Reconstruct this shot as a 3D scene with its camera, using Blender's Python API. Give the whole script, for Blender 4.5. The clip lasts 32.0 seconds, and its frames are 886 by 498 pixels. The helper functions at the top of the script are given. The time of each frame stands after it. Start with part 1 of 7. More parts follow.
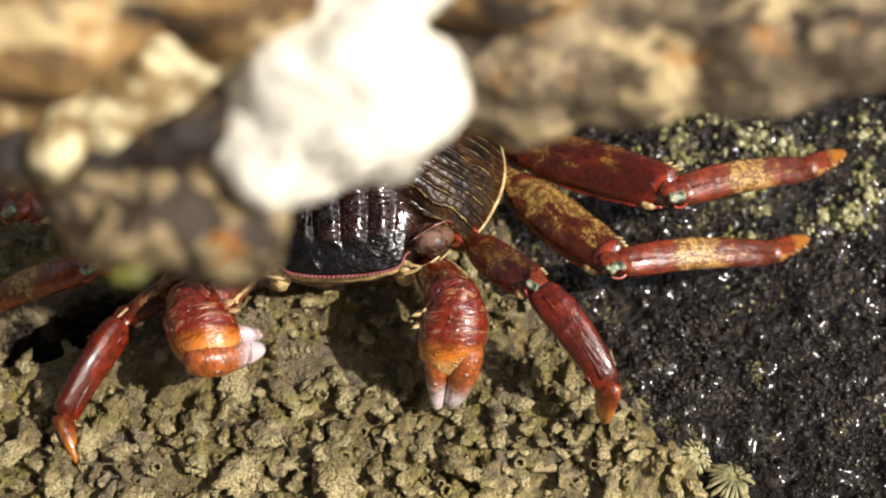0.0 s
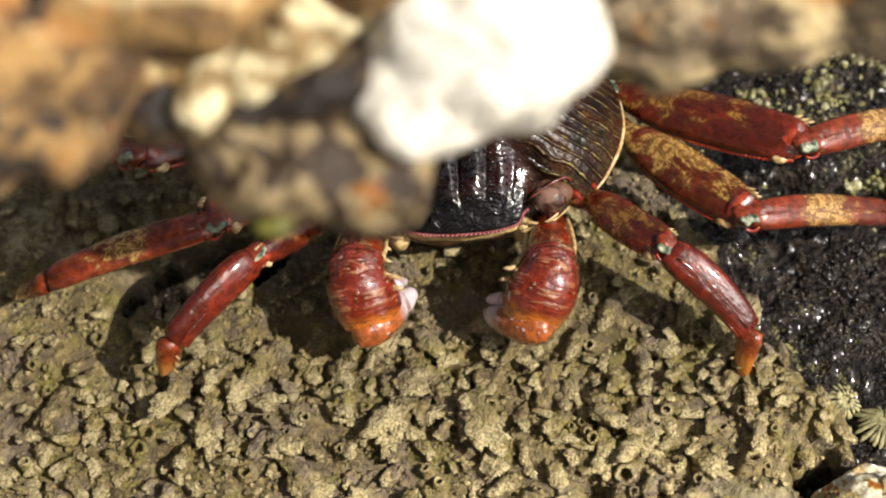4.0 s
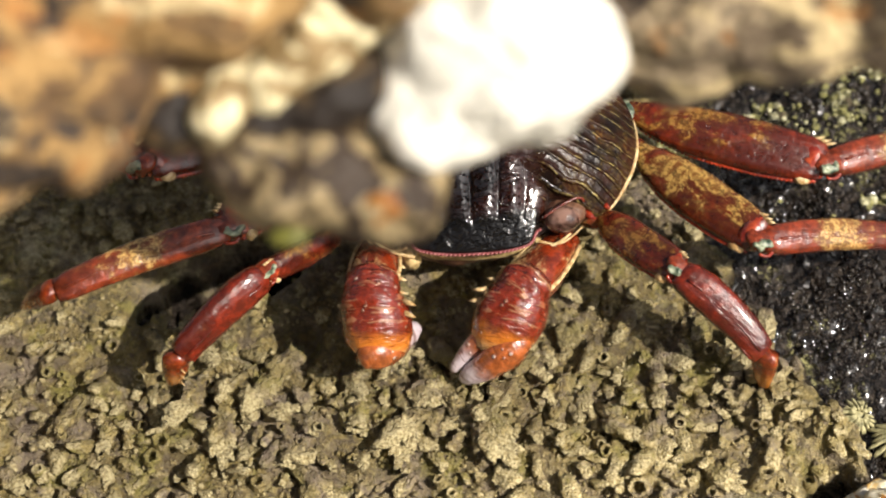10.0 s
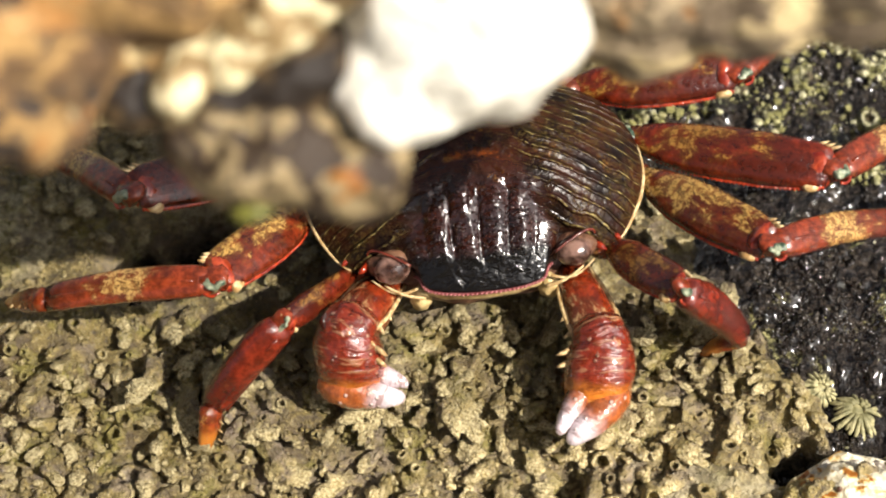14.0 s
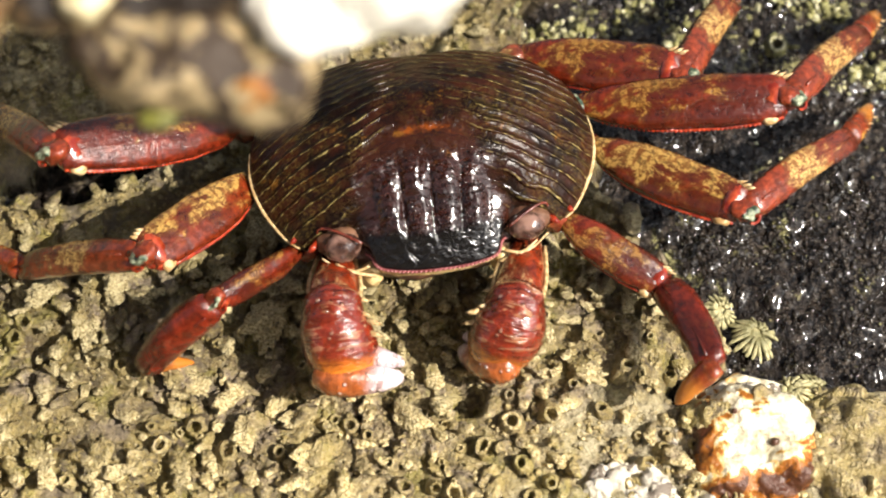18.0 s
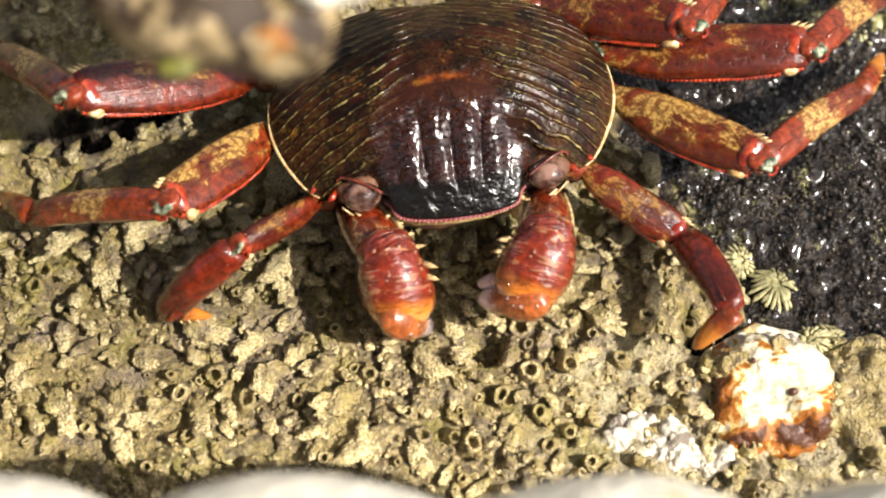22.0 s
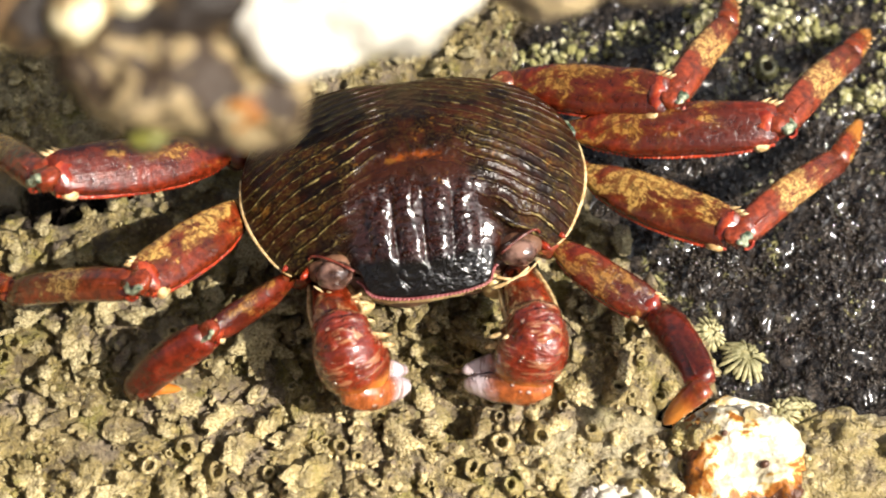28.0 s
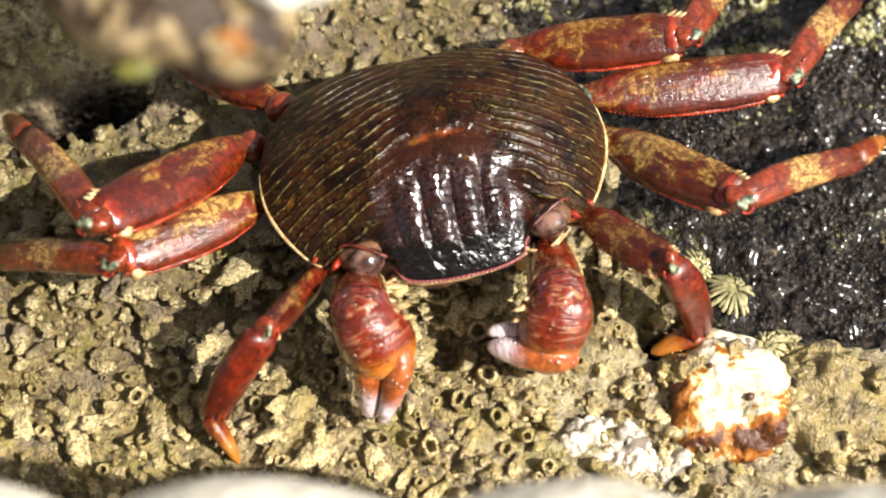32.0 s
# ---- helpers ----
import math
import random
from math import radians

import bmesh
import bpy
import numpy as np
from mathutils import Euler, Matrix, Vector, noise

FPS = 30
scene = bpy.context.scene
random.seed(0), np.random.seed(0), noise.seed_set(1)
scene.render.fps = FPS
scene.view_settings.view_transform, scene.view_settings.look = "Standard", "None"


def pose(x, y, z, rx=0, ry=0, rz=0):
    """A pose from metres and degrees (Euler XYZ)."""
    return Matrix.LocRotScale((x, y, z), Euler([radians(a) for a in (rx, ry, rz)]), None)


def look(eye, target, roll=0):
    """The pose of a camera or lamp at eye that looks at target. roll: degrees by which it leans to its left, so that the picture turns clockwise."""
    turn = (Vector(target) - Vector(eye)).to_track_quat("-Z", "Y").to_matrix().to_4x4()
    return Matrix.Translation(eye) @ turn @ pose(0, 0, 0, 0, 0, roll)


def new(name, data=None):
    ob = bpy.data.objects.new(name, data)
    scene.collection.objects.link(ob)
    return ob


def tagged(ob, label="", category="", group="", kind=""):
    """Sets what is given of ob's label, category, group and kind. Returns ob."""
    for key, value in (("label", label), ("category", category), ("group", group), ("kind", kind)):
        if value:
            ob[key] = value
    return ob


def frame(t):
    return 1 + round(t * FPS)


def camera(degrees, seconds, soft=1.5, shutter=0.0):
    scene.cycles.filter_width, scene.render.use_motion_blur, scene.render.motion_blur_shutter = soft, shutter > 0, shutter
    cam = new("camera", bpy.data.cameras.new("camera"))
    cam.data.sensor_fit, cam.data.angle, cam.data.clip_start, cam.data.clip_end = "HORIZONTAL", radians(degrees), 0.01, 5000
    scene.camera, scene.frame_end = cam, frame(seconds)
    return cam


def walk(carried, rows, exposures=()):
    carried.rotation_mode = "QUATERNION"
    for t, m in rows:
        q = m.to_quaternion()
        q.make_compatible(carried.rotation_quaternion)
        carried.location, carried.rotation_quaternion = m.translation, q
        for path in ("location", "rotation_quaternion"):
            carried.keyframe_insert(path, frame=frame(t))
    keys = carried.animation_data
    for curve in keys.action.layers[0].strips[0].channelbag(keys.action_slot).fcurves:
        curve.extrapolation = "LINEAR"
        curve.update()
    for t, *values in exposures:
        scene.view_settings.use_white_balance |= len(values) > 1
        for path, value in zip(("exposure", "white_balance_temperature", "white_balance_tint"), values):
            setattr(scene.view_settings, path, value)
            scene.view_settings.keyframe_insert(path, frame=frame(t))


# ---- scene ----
# ---- camera ----
EYE = (0.0, -0.1425, 0.24682)
cam = camera(24.0, 32.0, soft=2.0)
cam.data.dof.use_dof = True
cam.data.dof.focus_distance = 0.276
cam.data.dof.aperture_fstop = 22.0
walk(cam, [
    (0, pose(*EYE, 34.227, -0.212, -1.527)), (0.5, pose(*EYE, 34.164, 0.633, -1.189)), (1, pose(*EYE, 33.746, 1.707, -0.664)),
    (1.5, pose(*EYE, 33.636, 1.844, -0.570)), (2, pose(*EYE, 32.943, 2.316, -0.445)), (2.5, pose(*EYE, 33.108, 2.898, -0.197)),
    (3, pose(*EYE, 32.913, 3.214, -0.180)), (3.5, pose(*EYE, 32.784, 3.566, -0.102)), (5.5, pose(*EYE, 33.254, 3.547, -0.177)),
    (6, pose(*EYE, 33.292, 3.498, -0.404)), (6.5, pose(*EYE, 33.432, 3.263, -0.364)), (7, pose(*EYE, 33.346, 2.862, -0.306)),
    (7.5, pose(*EYE, 33.178, 2.567, -0.333)), (8, pose(*EYE, 33.051, 2.568, -0.273)), (8.5, pose(*EYE, 32.888, 2.836, -0.098)),
    (9, pose(*EYE, 32.920, 3.558, 0.157)), (9.5, pose(*EYE, 33.141, 3.788, 0.343)), (10, pose(*EYE, 33.197, 3.626, 0.562)),
    (10.5, pose(*EYE, 33.225, 3.749, 0.580)), (11, pose(*EYE, 33.095, 3.033, 0.146)), (11.5, pose(*EYE, 33.001, 2.427, -0.226)),
    (12, pose(*EYE, 32.934, 2.364, -0.327)), (12.5, pose(*EYE, 32.759, 2.118, -0.291)), (13, pose(*EYE, 32.559, 1.951, -0.350)),
    (13.5, pose(*EYE, 32.421, 2.268, -0.347)), (14, pose(*EYE, 32.484, 2.914, -0.222)), (14.5, pose(*EYE, 32.429, 2.798, -0.471)),
    (16.5, pose(*EYE, 30.205, 1.256, 0.232)), (17, pose(*EYE, 30.661, 1.106, 0.077)), (17.5, pose(*EYE, 30.570, 0.598, -0.185)),
    (18, pose(*EYE, 30.114, -0.181, -0.151)), (18.5, pose(*EYE, 29.882, -0.351, -0.166)), (19, pose(*EYE, 30.000, 0.008, -0.001)),
    (19.5, pose(*EYE, 30.411, 0.885, 0.253)), (20, pose(*EYE, 30.449, 0.620, 0.008)), (20.5, pose(*EYE, 30.386, 0.331, 0.211)),
    (21, pose(*EYE, 30.025, 0.125, 0.399)), (21.5, pose(*EYE, 29.736, 0.042, 0.249)), (22, pose(*EYE, 28.717, 0.207, 0.235)),
    (22.5, pose(*EYE, 28.827, 0.582, 0.358)), (23, pose(*EYE, 29.599, 0.645, 0.598)), (23.5, pose(*EYE, 29.767, 0.651, 0.585)),
    (24, pose(*EYE, 29.842, 0.703, 0.516)), (24.5, pose(*EYE, 29.860, 0.726, 0.345)), (25, pose(*EYE, 29.904, 0.529, 0.217)),
    (25.5, pose(*EYE, 30.126, 0.137, 0.173)), (26, pose(*EYE, 30.198, 0.080, 0.364)), (26.5, pose(*EYE, 30.342, 0.072, 0.210)),
    (28.5, pose(*EYE, 30.728, -0.590, -0.156)), (29, pose(*EYE, 29.853, -0.515, 0.182)), (29.5, pose(*EYE, 29.388, -0.395, 0.215)),
    (30, pose(*EYE, 29.091, -0.299, 0.056)), (30.5, pose(*EYE, 28.862, -0.273, 0.119)), (31, pose(*EYE, 28.825, -0.650, 0.049)),
    (31.5, pose(*EYE, 28.742, -0.808, 0.036)), (32, pose(*EYE, 28.821, -0.933, -0.075)),
], exposures=((0, 0.25), (3, 0.30), (9, 0.42), (12, 0.52), (14, 0.64), (17, 0.82), (23, 0.94), (32, 0.95)))


# ---- light: sun from the right, clear sky ----
SUN = Vector((0.63, -0.315, 0.71)).normalized()
world = bpy.data.worlds.new("sky")
scene.world = world
world.use_nodes = True
sky = world.node_tree.nodes.new("ShaderNodeTexSky")
sky.sky_type, sky.sun_disc = "NISHITA", False
sky.air_density, sky.dust_density, sky.ozone_density = 0.7, 4.0, 0.6
sky.sun_elevation = math.asin(SUN.z)
sky.sun_rotation = math.atan2(SUN.x, SUN.y)
soften = world.node_tree.nodes.new("ShaderNodeHueSaturation")
soften.inputs["Saturation"].default_value = 0.4
world.node_tree.links.new(sky.outputs[0], soften.inputs["Color"])
world.node_tree.links.new(soften.outputs[0], world.node_tree.nodes["Background"].inputs[0])
world.node_tree.nodes["Background"].inputs[1].default_value = 0.076
sun_data = bpy.data.lights.new("sun", "SUN")
sun_data.energy, sun_data.angle, sun_data.color = 5.0, radians(0.55), (1.0, 0.92, 0.82)
sun = new("sun", sun_data)
sun.matrix_world = look(SUN * 3, (0, 0, 0))
scene.view_settings.exposure = 0.65

MM = 0.001


def P(x, y, z, rx=0, ry=0, rz=0):
    """A pose from millimetres and degrees."""
    return pose(x * MM, y * MM, z * MM, rx, ry, rz)


# ---- materials ----
class Nodes:
    """Short hand for building a node material."""

    def __init__(self, name):
        self.mat = bpy.data.materials.new(name)
        self.mat.use_nodes = True
        self.tree = self.mat.node_tree
        self.bsdf = self.tree.nodes["Principled BSDF"]
        coord = self.tree.nodes.new("ShaderNodeTexCoord")
        self.pos = coord.outputs["Object"]

    def put(self, socket, value):
        if isinstance(value, bpy.types.NodeSocket):
            self.tree.links.new(value, socket)
        else:
            socket.default_value = value

    def set(self, name, value):
        self.put(self.bsdf.inputs[name], value)
        return self

    def noise(self, scale, detail=4.0, rough=0.55, warp=0.0, where=None):
        n = self.tree.nodes.new("ShaderNodeTexNoise")
        self.put(n.inputs["Vector"], where or self.pos)
        n.inputs["Scale"].default_value, n.inputs["Detail"].default_value = scale, detail
        n.inputs["Roughness"].default_value, n.inputs["Distortion"].default_value = rough, warp
        return n.outputs[0]

    def cells(self, scale, feature="F1", where=None):
        n = self.tree.nodes.new("ShaderNodeTexVoronoi")
        n.feature = feature
        self.put(n.inputs["Vector"], where or self.pos)
        n.inputs["Scale"].default_value = scale
        return n.outputs["Distance"]

    def math(self, op, a, b=0.0, c=0.0, clamp=False):
        n = self.tree.nodes.new("ShaderNodeMath")
        n.operation, n.use_clamp = op, clamp
        for s, v in zip(n.inputs, (a, b, c)):
            self.put(s, v)
        return n.outputs[0]

    def step(self, value, low, high):
        """0 below low, 1 above high, smooth between (also falling)."""
        n = self.tree.nodes.new("ShaderNodeMapRange")
        n.interpolation_type = "SMOOTHSTEP"
        self.put(n.inputs[0], value)
        n.inputs[1].default_value, n.inputs[2].default_value = min(low, high), max(low, high)
        n.inputs[3].default_value, n.inputs[4].default_value = (0, 1) if low < high else (1, 0)
        return n.outputs[0]

    def mix(self, fac, a, b):
        n = self.tree.nodes.new("ShaderNodeMix")
        n.data_type = "RGBA"
        self.put(n.inputs[0], fac)
        self.put(n.inputs[6], (*a, 1) if isinstance(a, tuple) else a)
        self.put(n.inputs[7], (*b, 1) if isinstance(b, tuple) else b)
        return n.outputs[2]

    def axes(self, where=None):
        n = self.tree.nodes.new("ShaderNodeSeparateXYZ")
        self.put(n.inputs[0], where or self.pos)
        return n.outputs[0], n.outputs[1], n.outputs[2]

    def attribute(self, name):
        n = self.tree.nodes.new("ShaderNodeAttribute")
        n.attribute_name = name
        return n.outputs["Fac"]

    def chance(self):
        return self.tree.nodes.new("ShaderNodeObjectInfo").outputs["Random"]

    def world_pos(self):
        return self.tree.nodes.new("ShaderNodeNewGeometry").outputs["Position"]

    def bump(self, height, depth, strength=1.0):
        n = self.tree.nodes.new("ShaderNodeBump")
        n.inputs["Strength"].default_value, n.inputs["Distance"].default_value = strength, depth
        self.put(n.inputs["Height"], height)
        self.put(self.bsdf.inputs["Normal"], n.outputs[0])
        return self


def crust_colour(n, where):
    """Olive to cream lime crust, stained at two scales; paler towards -y and +x, darker towards +y and -x."""
    big = n.noise(75, 4, 0.6, 0.4, where)
    fine = n.noise(900, 5, 0.68, 0.0, where)
    speck = n.noise(2600, 3, 0.6, 0.0, where)
    x, y, z = n.axes(where)
    pale_side = n.step(n.math("ADD", n.math("MULTIPLY_ADD", x, -0.22, y), n.math("MULTIPLY", n.math("SUBTRACT", big, 0.5), 0.03)), -0.002, -0.036)
    near = n.tree.nodes.new("ShaderNodeVectorMath")
    near.operation = "LENGTH"
    n.put(near.inputs[0], where)
    pale_side = n.math("MULTIPLY", pale_side, n.step(near.outputs["Value"], 0.20, 0.12))
    dark_tone = n.mix(n.step(big, 0.36, 0.62), (0.138, 0.102, 0.048), (0.25, 0.19, 0.065))
    pale_tone = n.mix(n.step(big, 0.36, 0.62), (0.27, 0.205, 0.11), (0.45, 0.35, 0.135))
    c = n.mix(pale_side, dark_tone, pale_tone)
    c = n.mix(n.step(fine, 0.47, 0.70), c, n.mix(pale_side, (0.44, 0.35, 0.145), (0.66, 0.56, 0.33)))
    c = n.mix(n.step(fine, 0.47, 0.32), c, (0.105, 0.082, 0.056))
    c = n.mix(n.math("MULTIPLY", n.step(speck, 0.62, 0.74), 0.6), c, (0.78, 0.72, 0.52))
    green = n.math("MULTIPLY", n.step(n.noise(170, 4, 0.6, 0.4, where), 0.52, 0.64), 0.6)
    c = n.mix(green, c, (0.27, 0.245, 0.05))
    blotch = n.noise(430, 5, 0.72, 0.6, where)
    c = n.mix(n.math("MULTIPLY", n.step(blotch, 0.51, 0.60), 0.60), c, (0.105, 0.085, 0.040))
    c = n.mix(n.math("MULTIPLY", n.step(blotch, 0.43, 0.35), 0.60), c, n.mix(pale_side, (0.40, 0.35, 0.22), (0.64, 0.55, 0.33)))
    violet = n.math("MULTIPLY", n.step(n.noise(120, 4, 0.6, 0.6, where), 0.50, 0.64), 0.55)
    return n.mix(violet, c, (0.245, 0.195, 0.170)), fine, speck, pale_side


def ground_material():
    n = Nodes("crusted_wet_rock")
    wet = n.attribute("wet")
    pale = n.attribute("pale")
    c, fine, speck, pale_side = crust_colour(n, n.pos)
    c = n.mix(n.step(n.noise(300, 6, 0.75), 0.34, 0.50), (0.14, 0.108, 0.07), c)
    c = n.mix(n.math("MULTIPLY", pale, n.step(n.noise(300, 5, 0.7, 0.4), 0.36, 0.56)), c, n.mix(n.step(fine, 0.35, 0.6), (0.30, 0.255, 0.15), (0.62, 0.55, 0.36)))
    grit = n.noise(700, 6, 0.7)
    # wet covers the HOLES as well: the pits' dark is put into this colour.
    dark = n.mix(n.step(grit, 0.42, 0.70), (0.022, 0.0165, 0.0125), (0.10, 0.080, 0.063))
    lichen = n.math("MULTIPLY", n.step(n.noise(170, 4, 0.65), 0.60, 0.68), n.step(fine, 0.42, 0.58))
    dark = n.mix(n.math("MULTIPLY", lichen, 0.85), dark, (0.50, 0.47, 0.20))
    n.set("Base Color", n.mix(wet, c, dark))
    n.set("Roughness", n.math("MULTIPLY_ADD", wet, -0.42, n.math("MULTIPLY_ADD", fine, 0.22, 0.40)))
    n.set("Specular IOR Level", 0.5).set("Coat Weight", n.math("MULTIPLY", wet, 0.6)).set("Coat Roughness", 0.12)
    h = n.math("ADD", n.math("MULTIPLY", fine, 1.0), n.math("MULTIPLY", speck, 0.35))
    h = n.math("ADD", h, n.math("MULTIPLY", n.math("ADD", n.noise(760, 2, 0.6), n.math("MULTIPLY", n.noise(1700, 2, 0.5), 0.8)), n.math("MULTIPLY", wet, n.math("MULTIPLY_ADD", n.step(n.noise(95, 3, 0.6), 0.42, 0.58), 3.6, 1.2))))
    return n.bump(h, 0.0017).mat


def clump_material(name="lime_crust", joined=False, tint=None):
    n = Nodes(name)
    where = n.world_pos()
    c, fine, speck, pale_side = crust_colour(n, where)
    mid = n.noise(330, 5, 0.7, 0.5, where)
    pick = n.tree.nodes.new("ShaderNodeNewGeometry").outputs["Random Per Island"] if joined else n.chance()
    c = n.mix(n.math("MULTIPLY", n.step(mid, 0.40, 0.60), 0.6), c, n.mix(pale_side, (0.20, 0.165, 0.065), (0.36, 0.28, 0.095)))
    cream = n.mix(n.step(speck, 0.34, 0.64), n.mix(pale_side, (0.24, 0.19, 0.085), (0.40, 0.30, 0.11)), n.mix(pale_side, (0.50, 0.43, 0.24), (0.82, 0.69, 0.39)))
    if tint:
        c, cream = n.mix(n.step(mid, 0.4, 0.55), tint[0], tint[1]), n.mix(n.step(speck, 0.3, 0.6), tint[1], tint[2])
    # Cream follows height within each growth (tip), broken up by noise.
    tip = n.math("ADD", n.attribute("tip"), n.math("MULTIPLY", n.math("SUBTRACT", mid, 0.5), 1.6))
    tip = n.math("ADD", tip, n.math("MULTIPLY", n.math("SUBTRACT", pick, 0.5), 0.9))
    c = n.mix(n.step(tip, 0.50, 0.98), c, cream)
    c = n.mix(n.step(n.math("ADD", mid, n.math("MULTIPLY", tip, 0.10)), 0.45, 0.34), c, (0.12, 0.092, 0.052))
    n.set("Base Color", c)
    n.set("Roughness", n.math("MULTIPLY_ADD", speck, 1.2, -0.18, clamp=True))
    return n.bump(n.math("ADD", fine, n.math("MULTIPLY", n.step(n.cells(2300, "F1", where), 0.75, 0.0), 0.22)), 0.0010).mat


def pale_material(name, base, stain, amount, grain=95):
    """Bleached shell with rusty stains; also mottled ledge rock in darker colours."""
    n = Nodes(name)
    f = n.noise(520, 5, 0.62)
    s = n.noise(grain, 4, 0.6, 0.8)
    c = n.mix(n.step(f, 0.35, 0.6), tuple(v * 0.72 for v in base), base)
    c = n.mix(n.step(s, amount - 0.02, amount + 0.03), c, stain)
    n.set("Base Color", c).set("Roughness", 0.55)
    return n.bump(f, 0.0009).mat


def ledge_material(name, dark, light):
    """Weathered rock in slanting bands, with cream, orange and dark brown patches."""
    n = Nodes(name)
    slant = n.tree.nodes.new("ShaderNodeMapping")
    n.put(slant.inputs["Vector"], n.pos)
    slant.inputs["Rotation"].default_value = (0, 0, radians(-32))
    slant.inputs["Scale"].default_value = (0.55, 1.3, 1.0)
    big = n.noise(120, 5, 0.65, 0.6, slant.outputs[0])
    f = n.noise(420, 5, 0.6)
    c = n.mix(n.step(big, 0.44, 0.56), dark, light)
    c = n.mix(n.math("MULTIPLY", n.step(n.noise(150, 4, 0.6, 0.5, slant.outputs[0]), 0.55, 0.61), 0.85), c, (0.62, 0.48, 0.25))
    c = n.mix(n.math("MULTIPLY", n.step(n.noise(175, 3, 0.6, 0.4), 0.58, 0.64), 0.7), c, (0.45, 0.20, 0.05))
    c = n.mix(n.step(n.noise(200, 4, 0.65, 0.4, slant.outputs[0]), 0.44, 0.38), c, (0.045, 0.030, 0.020))
    c = n.mix(n.step(f, 0.42, 0.3), c, (0.05, 0.035, 0.025))
    n.set("Base Color", c).set("Roughness", 0.8)
    return n.bump(f, 0.002).mat


def shell_material():
    """The crab's back: dark, glossy, maroon in front, lined with yellow behind."""
    n = Nodes("crab_back")
    x, y, z = n.axes()
    ax = n.math("ABSOLUTE", x)
    wob = n.noise(160, 3, 0.5)
    q = n.math("ADD", y, n.math("MULTIPLY", ax, 0.42))
    q = n.math("SUBTRACT", q, n.math("MULTIPLY", n.math("MULTIPLY", ax, ax), 4.0))
    q = n.math("ADD", q, n.math("MULTIPLY", n.math("SUBTRACT", wob, 0.5), 0.0022))
    lines = n.math("SINE", n.math("MULTIPLY", q, 2 * math.pi / 0.00158))
    fleck = n.noise(2600, 4, 0.75)
    flank = n.step(n.math("ADD", ax, n.math("MULTIPLY", y, 0.45)), 0.0035, 0.0095)
    rear = n.step(n.math("ADD", y, n.math("MULTIPLY", wob, 0.006)), -0.004, 0.006)
    olive = n.math("MULTIPLY", n.math("MAXIMUM", flank, n.math("MULTIPLY", rear, 0.3)), n.math("MULTIPLY", n.step(fleck, 0.47, 0.62), n.step(n.noise(240, 3, 0.6), 0.38, 0.58)))
    base = n.mix(n.step(n.noise(260, 3), 0.35, 0.65), (0.006, 0.0025, 0.0016), (0.028, 0.0070, 0.0032))
    c = n.mix(n.math("MULTIPLY", olive, 0.42), base, (0.130, 0.088, 0.020))
    line = n.math("MULTIPLY", n.step(n.math("ADD", lines, n.math("MULTIPLY", n.math("SUBTRACT", n.noise(450, 4, 0.7), 0.5), 0.7)), 0.90, 1.08), n.math("MULTIPLY", flank, n.step(n.noise(900, 4, 0.7), 0.42, 0.60)))
    c = n.mix(n.math("MULTIPLY", line, 0.8), c, (0.30, 0.235, 0.085))
    rx = n.math("MULTIPLY", x, x)
    crescent = n.math("ABSOLUTE", n.math("ADD", n.math("ADD", y, 0.0004), n.math("MULTIPLY", rx, 26.0)))
    orange = n.math("MULTIPLY", n.step(n.math("ADD", crescent, n.math("MULTIPLY", wob, 0.0012)), 0.0016, 0.0007), n.step(n.math("ABSOLUTE", n.math("SUBTRACT", x, 0.0008)), 0.0050, 0.0026))
    orange = n.math("MULTIPLY", orange, n.step(n.noise(420, 4, 0.7), 0.42, 0.58))
    c = n.mix(n.math("MULTIPLY", orange, 0.5), c, (0.30, 0.065, 0.007))
    spot = n.math("MULTIPLY", n.step(n.noise(330, 4, 0.7), 0.60, 0.68), n.step(n.math("ABSOLUTE", n.math("SUBTRACT", y, 0.0)), 0.007, 0.003))
    c = n.mix(n.math("MULTIPLY", spot, 0.5), c, (0.20, 0.085, 0.012))
    fore = n.math("MULTIPLY", n.step(y, -0.003, -0.0055), n.step(ax, 0.0100, 0.0085))
    lip = n.math("MULTIPLY", n.step(n.math("SUBTRACT", y, n.math("MULTIPLY", rx, 18.0)), -0.0120, -0.0130), fore)
    lobes = n.math("SUBTRACT", fore, lip)
    c = n.mix(n.math("MULTIPLY", lobes, 0.45), c, (0.022, 0.0045, 0.0035))
    c = n.mix(lip, c, (0.004, 0.0035, 0.0035))
    n.set("Base Color", c)
    n.set("Roughness", n.math("ADD", n.math("MULTIPLY_ADD", flank, 0.16, n.math("MULTIPLY_ADD", fleck, 0.18, 0.05)), n.math("MULTIPLY", lip, 0.02)))
    n.set("Specular IOR Level", n.math("MULTIPLY_ADD", n.math("MAXIMUM", flank, rear), -0.30, 0.5))
    n.set("Coat Weight", n.math("MULTIPLY", lobes, 0.7)).set("Coat Roughness", 0.07)
    row = n.math("SINE", n.math("MULTIPLY", n.math("ADD", y, n.math("MULTIPLY", n.noise(330, 2), 0.0014)), 2 * math.pi / 0.00082))
    tub = n.math("MULTIPLY", n.step(row, -0.1, 0.9), n.step(n.noise(1700, 2, 0.5), 0.42, 0.56))
    tub = n.math("MULTIPLY", tub, n.math("MULTIPLY", lobes, n.step(n.noise(300, 3), 0.36, 0.52)))
    h = n.math("ADD", n.math("MULTIPLY", n.step(lines, 0.2, 1.0), flank), n.math("MULTIPLY", tub, 1.2))
    scratch = n.math("ADD", n.math("MULTIPLY", n.noise(1900, 2, 0.5, 0.4), 0.5), n.math("MULTIPLY", n.noise(560, 2, 0.5, 0.8), 2.4))
